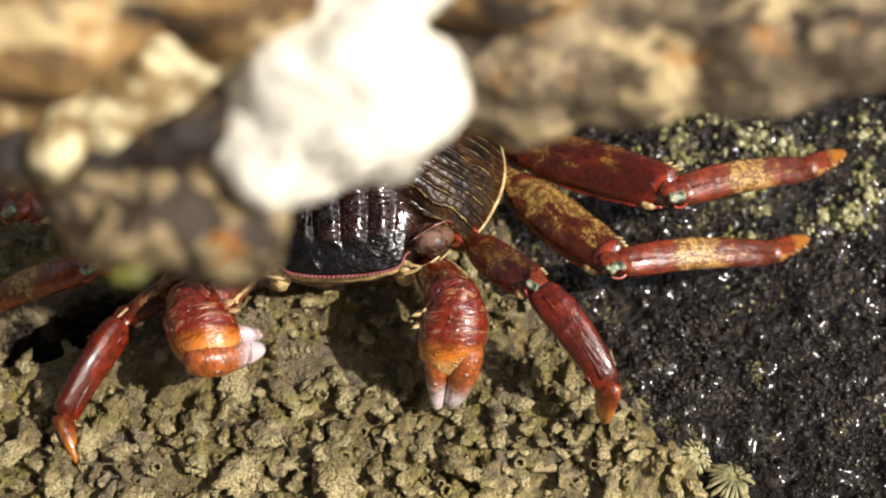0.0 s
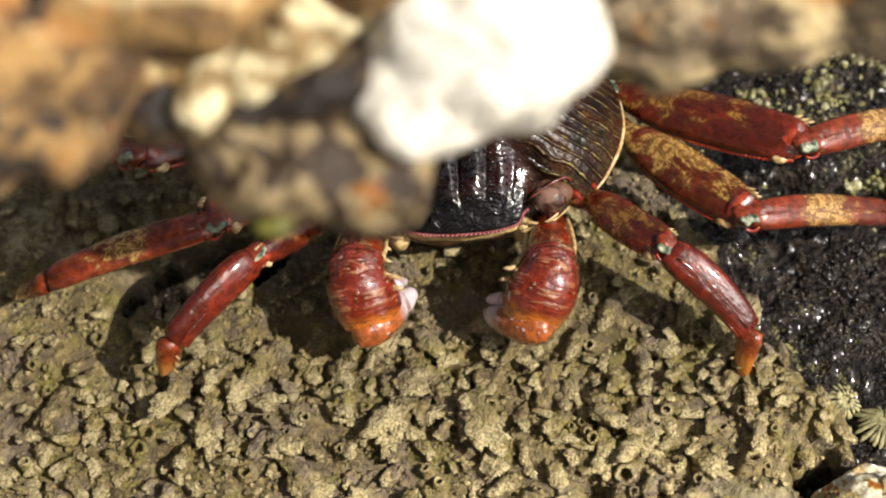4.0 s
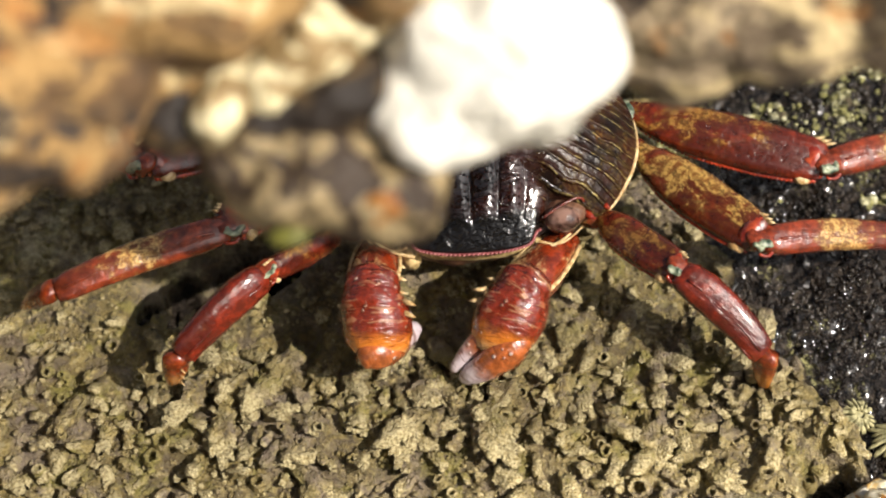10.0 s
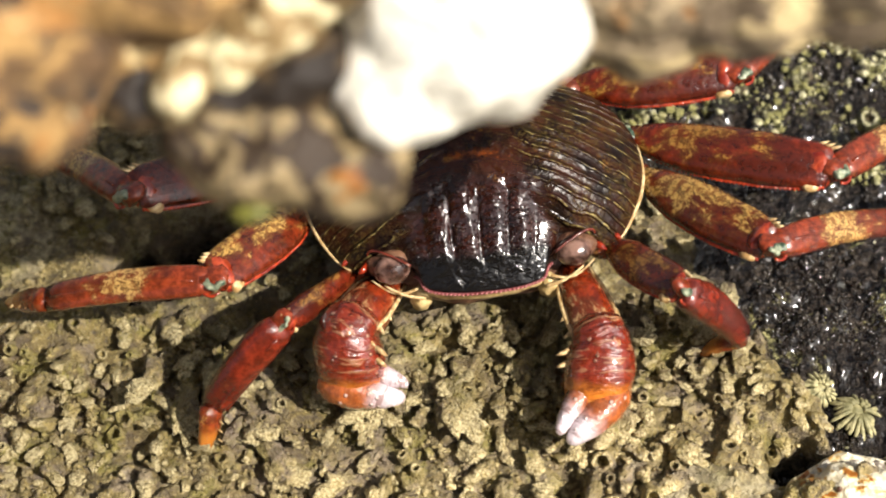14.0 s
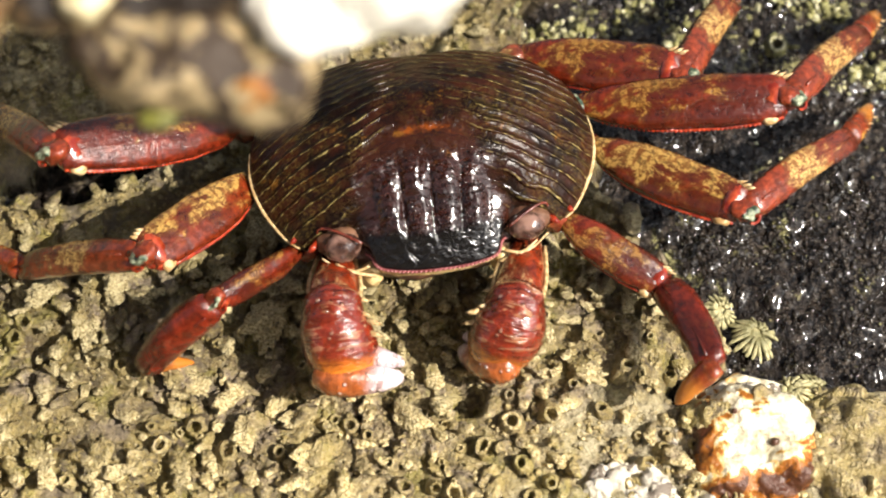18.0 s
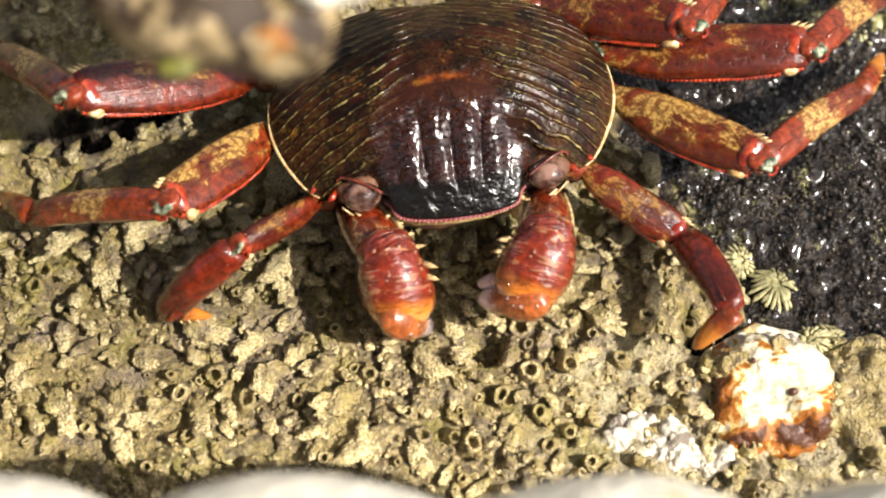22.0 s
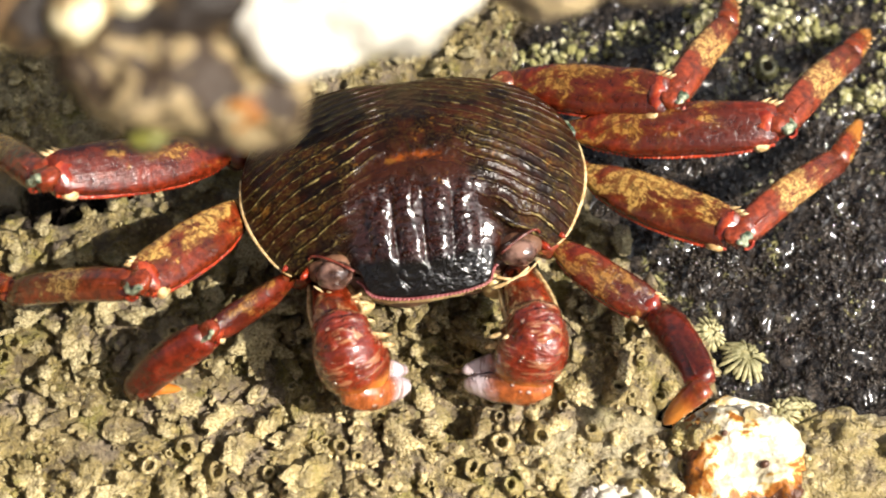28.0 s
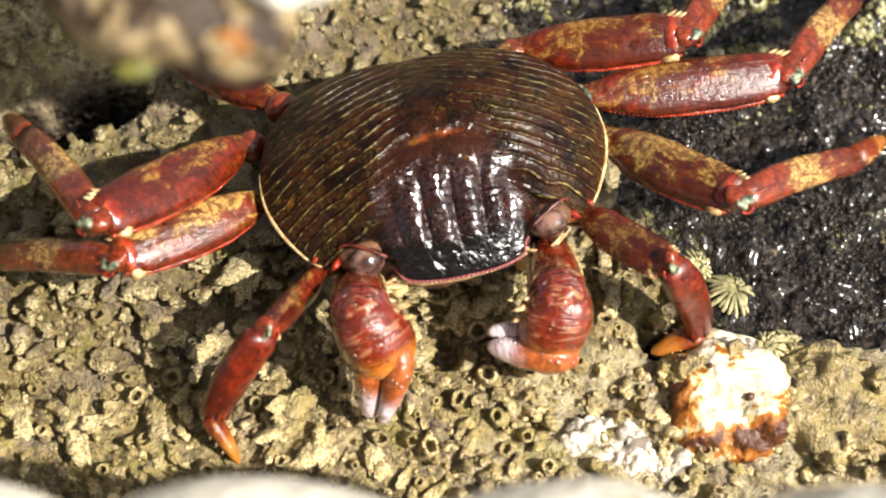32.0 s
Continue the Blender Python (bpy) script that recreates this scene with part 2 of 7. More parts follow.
    h = n.math("ADD", h, n.math("MULTIPLY", n.math("MULTIPLY", scratch, lip), 0.55))
    h = n.math("ADD", h, n.math("MULTIPLY", n.noise(900, 3), n.math("MULTIPLY_ADD", fore, -0.5, 0.8)))
    return n.bump(h, 0.0003).mat


def limb_material(name, red, light, amount, tip=None, tip_at=1.0, fade=0.0, rear=0.0, band=None):
    """Wet red limb blotched with yellow; tip: the colour past tip_at metres along it; band: where a yellow band lies."""
    n = Nodes(name)
    x, y, z = n.axes()
    fleet = n.tree.nodes.new("ShaderNodeMapping")
    n.put(fleet.inputs["Vector"], n.pos)
    fleet.inputs["Scale"].default_value = (0.75, 1.25, 1.0)
    blot = n.noise(235, 8, 0.72, 0.5, fleet.outputs[0])
    squash = n.tree.nodes.new("ShaderNodeMapping")
    n.put(squash.inputs["Vector"], n.pos)
    squash.inputs["Scale"].default_value = (1.7, 0.7, 0.7)
    streak = n.noise(620, 4, 0.7, 0.4, squash.outputs[0])
    along = n.tree.nodes.new("ShaderNodeMapping")
    n.put(along.inputs["Vector"], n.pos)
    along.inputs["Scale"].default_value = (0.16, 1.0, 1.0)
    grain = n.noise(1500, 3, 0.6, 0.2, along.outputs[0])
    fine = n.noise(900, 4, 0.65)
    c = n.mix(n.step(fine, 0.35, 0.68), tuple(v * 0.40 for v in red), red)
    c = n.mix(n.math("MULTIPLY", n.step(n.noise(150, 4, 0.6, 0.5), 0.44, 0.60), 0.7), c, (red[0] * 0.22, red[1] * 0.30, red[2] * 0.5))
    if fade:
        blot = n.math("ADD", blot, n.math("MULTIPLY", n.math("SUBTRACT", 0.011, x), fade))
    if rear:
        blot = n.math("ADD", blot, n.math("MULTIPLY", y, rear))
    if band:
        blot = n.math("ADD", blot, n.math("MULTIPLY_ADD", n.step(n.math("ABSOLUTE", n.math("SUBTRACT", x, band)), 0.0062, 0.0004), 0.20, -0.06))
    soft = n.step(blot, amount - 0.10, amount + 0.16)
    c = n.mix(n.math("MULTIPLY", soft, 0.45), c, (light[0] * 0.55, light[1] * 0.42, light[2] * 0.35))
    net = n.noise(1300, 4, 0.7, 0.8, fleet.outputs[0])
    light = n.mix(n.step(net, 0.42, 0.54), tuple(v * 0.22 for v in light), light)
    mask = n.math("MULTIPLY", n.step(blot, amount - 0.01, amount + 0.045), n.step(n.math("ADD", n.math("MULTIPLY", streak, 0.6), n.math("MULTIPLY", fine, 0.4)), 0.40, 0.52))
    c = n.mix(n.math("MULTIPLY", mask, 0.70), c, light)
    if tip:
        edge = n.math("ADD", x, n.math("MULTIPLY", n.math("SUBTRACT", blot, 0.5), 0.003))
        c = n.mix(n.step(edge, tip_at - 0.0012, tip_at + 0.0014), c, tip)
    n.set("Base Color", c).set("Roughness", n.math("MULTIPLY_ADD", fine, 0.22, 0.12))
    n.set("Coat Weight", 0.6).set("Coat Roughness", 0.08).set("Specular IOR Level", 0.4)
    relief = n.math("ADD", n.math("MULTIPLY", fine, 0.8), n.math("ADD", n.math("MULTIPLY", streak, 0.5), n.math("MULTIPLY", grain, 0.7)))
    return n.bump(relief, 0.00022).mat


def spotted_material(name, red, dot, tip=None, tip_at=1.0, rib=0.05, rim=None):
    """Red claw shell with raised white dots."""
    n = Nodes(name)
    x, y, z = n.axes()
    fine = n.noise(800, 4, 0.6)
    c = n.mix(n.step(fine, 0.36, 0.66), tuple(v * 0.5 for v in red), red)
    if tip:
        edge = n.math("ADD", x, n.math("MULTIPLY", n.math("SUBTRACT", n.noise(300), 0.5), 0.004))
        c = n.mix(n.step(edge, tip_at - 0.0016, tip_at + 0.002), c, tip)
    if rim:
        c = n.mix(n.step(edge, tip_at + 0.0012, tip_at + 0.0042), c, rim)
    across = n.tree.nodes.new("ShaderNodeMapping")
    n.put(across.inputs["Vector"], n.pos)
    across.inputs["Scale"].default_value = (1.0, 0.22, 0.22)
    fold = n.noise(900, 3, 0.6, 0.5, across.outputs[0])
    band = n.math("MULTIPLY", n.step(fold, 0.56, 0.66), rib)
    c = n.mix(n.math("MULTIPLY", band, 1.2, clamp=True), c, (0.50, 0.27, 0.13))
    c = n.mix(n.math("MULTIPLY", n.step(fold, 0.45, 0.34), 0.6), c, tuple(v * 0.3 for v in red))
    dots = n.math("MULTIPLY", n.step(n.cells(800), 0.30, 0.14), n.step(n.noise(260), 0.50, 0.60))
    c = n.mix(n.math("MULTIPLY", dots, 0.5), c, dot)
    n.set("Base Color", c).set("Roughness", n.math("MULTIPLY_ADD", fine, 0.2, 0.10))
    n.set("Coat Weight", 1.0).set("Coat Roughness", 0.06)
    relief_height = n.math("ADD", n.math("MULTIPLY", fine, 0.5), n.math("MULTIPLY", fold, rib * 2.6 + 0.3))
    return n.bump(n.math("ADD", relief_height, n.math("MULTIPLY", dots, 0.5)), 0.0006).mat


def plain_material(name, dark, light, rough, scale=500, coat=0.0):
    n = Nodes(name)
    f = n.noise(scale, 4, 0.6)
    n.set("Base Color", n.mix(n.step(f, 0.35, 0.65), dark, light)).set("Roughness", rough).set("Coat Weight", coat)
    return n.bump(f, 0.0003).mat


GROUND = ground_material()
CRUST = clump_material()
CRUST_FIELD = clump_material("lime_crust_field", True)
LEDGE = ledge_material("weathered_ochre_rock", (0.10, 0.055, 0.022), (0.36, 0.215, 0.075))
PALE_LEDGE = ledge_material("weathered_tan_rock", (0.12, 0.085, 0.050), (0.34, 0.26, 0.155))
WET_GRIT = plain_material("black_wet_grit", (0.006, 0.004, 0.003), (0.045, 0.037, 0.028), 0.13, 700, 1.0)
BLEACHED = pale_material("bleached_shell_crust", (0.86, 0.82, 0.70), (0.62, 0.50, 0.20), 0.66)
BOULDER = pale_material("sun_bleached_rock", (0.92, 0.88, 0.76), (0.72, 0.62, 0.40), 0.66)
# Dark brown holds the shade under the ledge as colour.
UNDERSIDE = pale_material("painted_shade_rock", (0.10, 0.062, 0.025), (0.014, 0.008, 0.004), 0.45, 230)
CREAM = pale_material("cream_lime_crust", (0.80, 0.70, 0.42), (0.24, 0.16, 0.065), 0.52, 240)
LIP = pale_material("mottled_lime_rock", (0.31, 0.23, 0.115), (0.032, 0.018, 0.008), 0.50, 260)
RUST = plain_material("rust_stain", (0.11, 0.034, 0.005), (0.30, 0.12, 0.014), 0.7, 300)
ALGA = plain_material("green_alga", (0.08, 0.08, 0.014), (0.24, 0.23, 0.035), 0.6, 300)
GREYED = pale_material("grey_white_lime", (0.66, 0.61, 0.50), (0.16, 0.13, 0.10), 0.55, 260)
BACK = shell_material()
UPPER = {s: limb_material("upper_leg_shell", (0.17, 0.022, 0.005), (0.52, 0.32, 0.08), 0.51, fade=7.0, rear=26.0 * s) for s in (1, -1)}
UPPER_DEEP = {s: limb_material("hind_leg_shell", (0.16, 0.018, 0.005), (0.33, 0.175, 0.034), 0.555, fade=5.0, rear=20.0 * s) for s in (1, -1)}
UPPER_RED = limb_material("front_leg_shell", (0.14, 0.016, 0.005), (0.28, 0.14, 0.03), 0.57, fade=9.0)
LOWER = limb_material("lower_leg_shell", (0.27, 0.042, 0.013), (0.58, 0.37, 0.12), 0.585, band=0.0125)
LOWER_RED = limb_material("front_lower_leg_shell", (0.19, 0.020, 0.007), (0.36, 0.14, 0.05), 0.68)
FOOT = limb_material("foot_shell", (0.23, 0.032, 0.006), (0.44, 0.24, 0.05), 0.54, (0.36, 0.13, 0.02), 0.0055)
FOOT_SHORT = limb_material("front_foot_shell", (0.23, 0.032, 0.006), (0.44, 0.24, 0.05), 0.54, (0.40, 0.14, 0.02), 0.003)
ARM = limb_material("claw_arm_shell", (0.25, 0.028, 0.006), (0.58, 0.38, 0.17), 0.57)
WRIST = spotted_material("claw_wrist_shell", (0.20, 0.022, 0.007), (0.72, 0.50, 0.34), rib=0.5)
PALM = spotted_material("claw_palm_shell", (0.21, 0.022, 0.007), (0.70, 0.44, 0.28), (0.62, 0.19, 0.022), 0.0057, rib=0.32, rim=(0.72, 0.50, 0.22))
FINGER = spotted_material("claw_finger_shell", (0.42, 0.105, 0.024), (0.86, 0.74, 0.66), (0.60, 0.51, 0.54), 0.0047)
RED = plain_material("bright_red_ridge", (0.15, 0.012, 0.005), (0.40, 0.042, 0.010), 0.2, 700, 0.5)
KNUCKLE = plain_material("red_knuckle", (0.17, 0.013, 0.005), (0.38, 0.060, 0.020), 0.16, 480, 0.7)
BROW = plain_material("dark_red_brow", (0.055, 0.010, 0.007), (0.15, 0.028, 0.014), 0.2, 900, 0.5)
IVORY = plain_material("ivory_spine", (0.34, 0.20, 0.07), (0.66, 0.50, 0.26), 0.3, 900, 0.3)
JADE = plain_material("jade_joint_skin", (0.012, 0.035, 0.018), (0.30, 0.33, 0.22), 0.4, 800, 0.2)
EYEBALL = plain_material("brown_eye", (0.030, 0.013, 0.009), (0.22, 0.125, 0.095), 0.08, 420, 0.5)
BELLY = plain_material("dark_underside", (0.05, 0.02, 0.012), (0.18, 0.09, 0.05), 0.4)
MOUTH = plain_material("yellow_mouthpart", (0.40, 0.27, 0.10), (0.66, 0.50, 0.24), 0.35, 900)


# ---- mesh helpers ----
def part(name, bm, material, parent=None, label="", smooth=True):
    """Links a bmesh as one mesh object under a thing or a part."""
    me = bpy.data.meshes.new(name)
    bm.to_mesh(me)
    bm.free()
    return mesh_part(name, me, material, parent, label, smooth)


def mesh_part(name, me, material, parent=None, label="", smooth=True):
    if not me.materials:
        me.materials.append(material)
    if smooth:
        me.polygons.foreach_set("use_smooth", [True] * len(me.polygons))
    ob = new(name, me)
    ob.parent = parent
    return tagged(ob, label) if label else ob


def loft(rings, n=18, square=2.0):
    """A closed skin over cross-sections (x, half y, half z, shift y, shift z), in millimetres."""
    bm = bmesh.new()
    loops = []
    for x, hy, hz, oy, oz in rings:
        loop = []
        for k in range(n):
            a = 2 * math.pi * k / n
            c, s = math.cos(a), math.sin(a)
            c, s = (math.copysign(abs(v) ** (2 / square), v) for v in (c, s))
            loop.append(bm.verts.new((x * MM, (oy + hy * c) * MM, (oz + hz * s) * MM)))
        loops.append(loop)
    for a, b in zip(loops, loops[1:]):
        for k in range(n):
            bm.faces.new((a[k], b[k], b[(k + 1) % n], a[(k + 1) % n]))
    for loop, x, sign in ((loops[0], rings[0], -1), (loops[-1], rings[-1], 1)):
        tip = bm.verts.new(((x[0] + sign * 0.3 * min(x[1], x[2])) * MM, x[3] * MM, x[4] * MM))
        for k in range(n):
            bm.faces.new((loop[k], loop[(k + 1) % n], tip) if sign > 0 else (tip, loop[(k + 1) % n], loop[k]))
    bmesh.ops.recalc_face_normals(bm, faces=bm.faces)
    return bm


def sway(bm, size, depth, seed=0.0):
    """Uneven skin: pushes vertices along their normals by noise of that size (mm)."""
    bm.normal_update()
    for v in bm.verts:
        v.co += v.normal * noise.noise(v.co / (size * MM) + Vector((seed, seed * 1.7, 3.1))) * depth * MM
    return bm


def ball(centre, radii, sub=3):
    bm = bmesh.new()
    bmesh.ops.create_icosphere(bm, subdivisions=sub, radius=1.0)
    for v in bm.verts:
        v.co = Vector(tuple((centre[i] + v.co[i] * radii[i]) * MM for i in range(3)))
    return bm


def spikes(rows):
    """Cones in one mesh: (base x, y, z, tip x, y, z, radius) in millimetres."""
    bm = bmesh.new()
    for x, y, z, u, v, w, r in rows:
        base, tip = Vector((x, y, z)) * MM, Vector((u, v, w)) * MM
        way = (tip - base).normalized()
        side = way.orthogonal().normalized()
        other = way.cross(side)
        ring = [bm.verts.new(base + (side * math.cos(a) + other * math.sin(a)) * r * MM) for a in (2 * math.pi * k / 6 for k in range(6))]
        mid = [bm.verts.new(base.lerp(tip, 0.6) + (c.co - base) * 0.62) for c in ring]
        top = bm.verts.new(tip)
        for k in range(6):
            j = (k + 1) % 6
            bm.faces.new((ring[k], ring[j], mid[j], mid[k]))
            bm.faces.new((mid[k], mid[j], top))
        bm.faces.new(ring[::-1])
    return bm


def tube(points, radius, n=8):
    """A rounded rod along points (mm)."""
    pts = [Vector(p) * MM for p in points]
    bm = bmesh.new()
    loops = []
    for i, p in enumerate(pts):
        way = (pts[min(i + 1, len(pts) - 1)] - pts[max(i - 1, 0)]).normalized()
        side = way.cross(Vector((0, 0, 1)))
        side = side.normalized() if side.length > 1e-6 else Vector((1, 0, 0))
        up = side.cross(way)
        r = radius(i / (len(pts) - 1)) * MM
        loops.append([bm.verts.new(p + (side * math.cos(a) + up * math.sin(a)) * r) for a in (2 * math.pi * k / n for k in range(n))])
    for a, b in zip(loops, loops[1:]):
        for k in range(n):
            bm.faces.new((a[k], a[(k + 1) % n], b[(k + 1) % n], b[k]))
    bm.faces.new(loops[0][::-1]), bm.faces.new(loops[-1])
    bmesh.ops.recalc_face_normals(bm, faces=bm.faces)
    return bm


# ---- ground ----
def lattice(x, y, seed):
    """Smooth value noise on arrays, -1 to 1."""
    xi, yi = np.floor(x).astype(np.int64), np.floor(y).astype(np.int64)
    fx, fy = x - xi, y - yi
    fx, fy = fx * fx * (3 - 2 * fx), fy * fy * (3 - 2 * fy)

    def rnd(i, j):
        k = (i * 374761393 + j * 668265263 + seed * 974711) & 0x7FFFFFFF
        k = ((k ^ (k >> 13)) * 1274126177) & 0x7FFFFFFF
        return ((k ^ (k >> 16)) & 0xFFFF) / 32767.5 - 1

    a, b, c, d = rnd(xi, yi), rnd(xi + 1, yi), rnd(xi, yi + 1), rnd(xi + 1, yi + 1)
    return (a * (1 - fx) + b * fx) * (1 - fy) + (c * (1 - fx) + d * fx) * fy


def fbm(x, y, size, octaves, seed):
    out, amp = 0, 1.0
    for k in range(octaves):
        out = out + amp * lattice(x / size * 2 ** k + 17.3 * k, y / size * 2 ** k + 5.1 * k, seed + k)
        amp *= 0.5
    return out


def smooth(v, low, high):
    t = np.clip((v - low) / (high - low), 0, 1)
    return t * t * (3 - 2 * t)


# Pits painted with the black rock colour: x, y, radius (mm).
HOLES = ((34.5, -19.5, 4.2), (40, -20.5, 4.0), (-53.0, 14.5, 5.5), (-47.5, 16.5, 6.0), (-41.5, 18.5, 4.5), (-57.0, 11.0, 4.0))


def wet_or_pit(x, y):
    """Where the low, black, wet rock lies (mm): to the right of an uneven border. HOLES get the same black, so the dark
    of these pits is put into the colour.
    """
    ys = np.array([-60, -40, -22, -18, -10, -2, 6, 13, 22, 31, 40, 60, 120])
    xs = np.array([90, 80, 62, 40, 37, 31, 26, 24, 20, 14, 13, 16, 30])
    edge = np.interp(y, ys, xs) + 2.2 * fbm(x, y, 6.0, 3, 11)
    near = smooth(x - edge, -0.8, 1.4)
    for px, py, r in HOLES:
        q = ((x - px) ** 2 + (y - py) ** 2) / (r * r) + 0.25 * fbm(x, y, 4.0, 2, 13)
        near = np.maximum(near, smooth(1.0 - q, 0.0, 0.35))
    far = smooth(np.hypot(x, y), 110, 200)
    return near * (1 - far) + far * smooth(fbm(x, y, 420.0, 6, 31), -0.3, 0.5)


PITS = ((34, -19.5, 4.0, 6.0), (40, -21, 3.0, 5.0), (-53, 14.5, 5.5, 9.0), (-37, 4.5, 3.0, 4.0), (4.5, -22, 2.3, 4.5), (-47.5, 16.5, 5.5, 11.0), (-41.5, 18.5, 4.5, 8.0), (33, 26, 4.0, 2.0), (5, -29, 1.6, 2.5))


def relief(x, y):
    """Height of the rock (mm) at x, y (mm)."""
    w = wet_or_pit(x, y)
    crust = 1.1 * fbm(x, y, 11.0, 3, 3) + 0.95 * np.abs(fbm(x, y, 3.6, 4, 5)) + 0.42 * fbm(x, y, 1.5, 2, 9)
    black = -3.2 + 1.5 * fbm(x, y, 13.0, 3, 21) + 0.9 * fbm(x, y, 2.6, 3, 25) + 1.0 * np.abs(fbm(x, y, 1.35, 2, 29))
    z = crust * (1 - w) + black * w
    for px, py, r, d in PITS:
        q = ((x - px) ** 2 + (y - py) ** 2) / (r * r)
        z = z - d * np.exp(-q * q)
    far = smooth(np.hypot(x, y), 110, 400)
    return z * (1 - far) + far * 60 * fbm(x, y, 900.0, 4, 40) - 4 * far


def build_ground():
    near_x, near_y = np.arange(-105, 105.1, 0.55), np.arange(-85, 95.1, 0.55)
    out = 112 * 1.13 ** np.arange(49)
    gx = np.concatenate((-out[::-1], near_x, out))
    gy = np.concatenate((-out[::-1], near_y, out))
    x, y = np.meshgrid(gx, gy)
    z = relief(x, y)
    co = np.stack((x, y, z), -1).reshape(-1, 3) * MM
    nx, ny = len(gx), len(gy)
    idx = np.arange(nx * ny).reshape(ny, nx)
    quads = np.stack((idx[:-1, :-1], idx[:-1, 1:], idx[1:, 1:], idx[1:, :-1]), -1).reshape(-1, 4)
    me = bpy.data.meshes.new("ground")
    me.from_pydata(co.tolist(), [], quads.tolist())
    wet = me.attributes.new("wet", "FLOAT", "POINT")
    wet.data.foreach_set("value", wet_or_pit(x, y).ravel().astype(np.float32))
    pale = me.attributes.new("pale", "FLOAT", "POINT")
    p = smooth(-np.hypot(x, y), -140, -100) * smooth(x - 6 * fbm(x, y, 8.0, 2, 61), 2, 22) * smooth(-y, 16, 27) + 0.8 * smooth(-x, 20, 40) * smooth(y, 8, 14) * smooth(fbm(x, y, 5.0, 3, 66), -0.5, 0.6)
    pale.data.foreach_set("value", np.clip(p * 0.8, 0, 1).ravel().astype(np.float32))
    ob = mesh_part("ground", me, GROUND)
    return tagged(ob, "shore rock covered with olive lime crust and black wet stone", "ground", kind="structure")


def height(x, y):
    return float(relief(np.array([float(x)]), np.array([float(y)]))[0])


ground = build_ground()


# ---- overhanging ledge and the near boulder ----
def lumps(balls, size, depth, seed, sub=4):
    """Overlapping uneven lumps of rock in one mesh: (x, y, z, rx, ry, rz) in millimetres."""
    whole = bmesh.new()
    for i, (x, y, z, a, b, c) in enumerate(balls):
        bm = sway(sway(ball((x, y, z), (a, b, c), sub), size, depth, seed + i), size * 0.35, depth * 0.4, seed - i)
        me = bpy.data.meshes.new("lump")
        bm.to_mesh(me)
        bm.free()
        whole.from_mesh(me)
        bpy.data.meshes.remove(me)
    return whole


def knit(ob, size):
    """Fuses the lumps of a part into one skin."""
    m = ob.modifiers.new("knit", "REMESH")
    m.mode, m.voxel_size, m.use_smooth_shade = "VOXEL", size * MM, True
    return ob


RUSTY, GREEN = (-15.2, -45.0, 104.8), (-23.0, -46.6, 103.0)


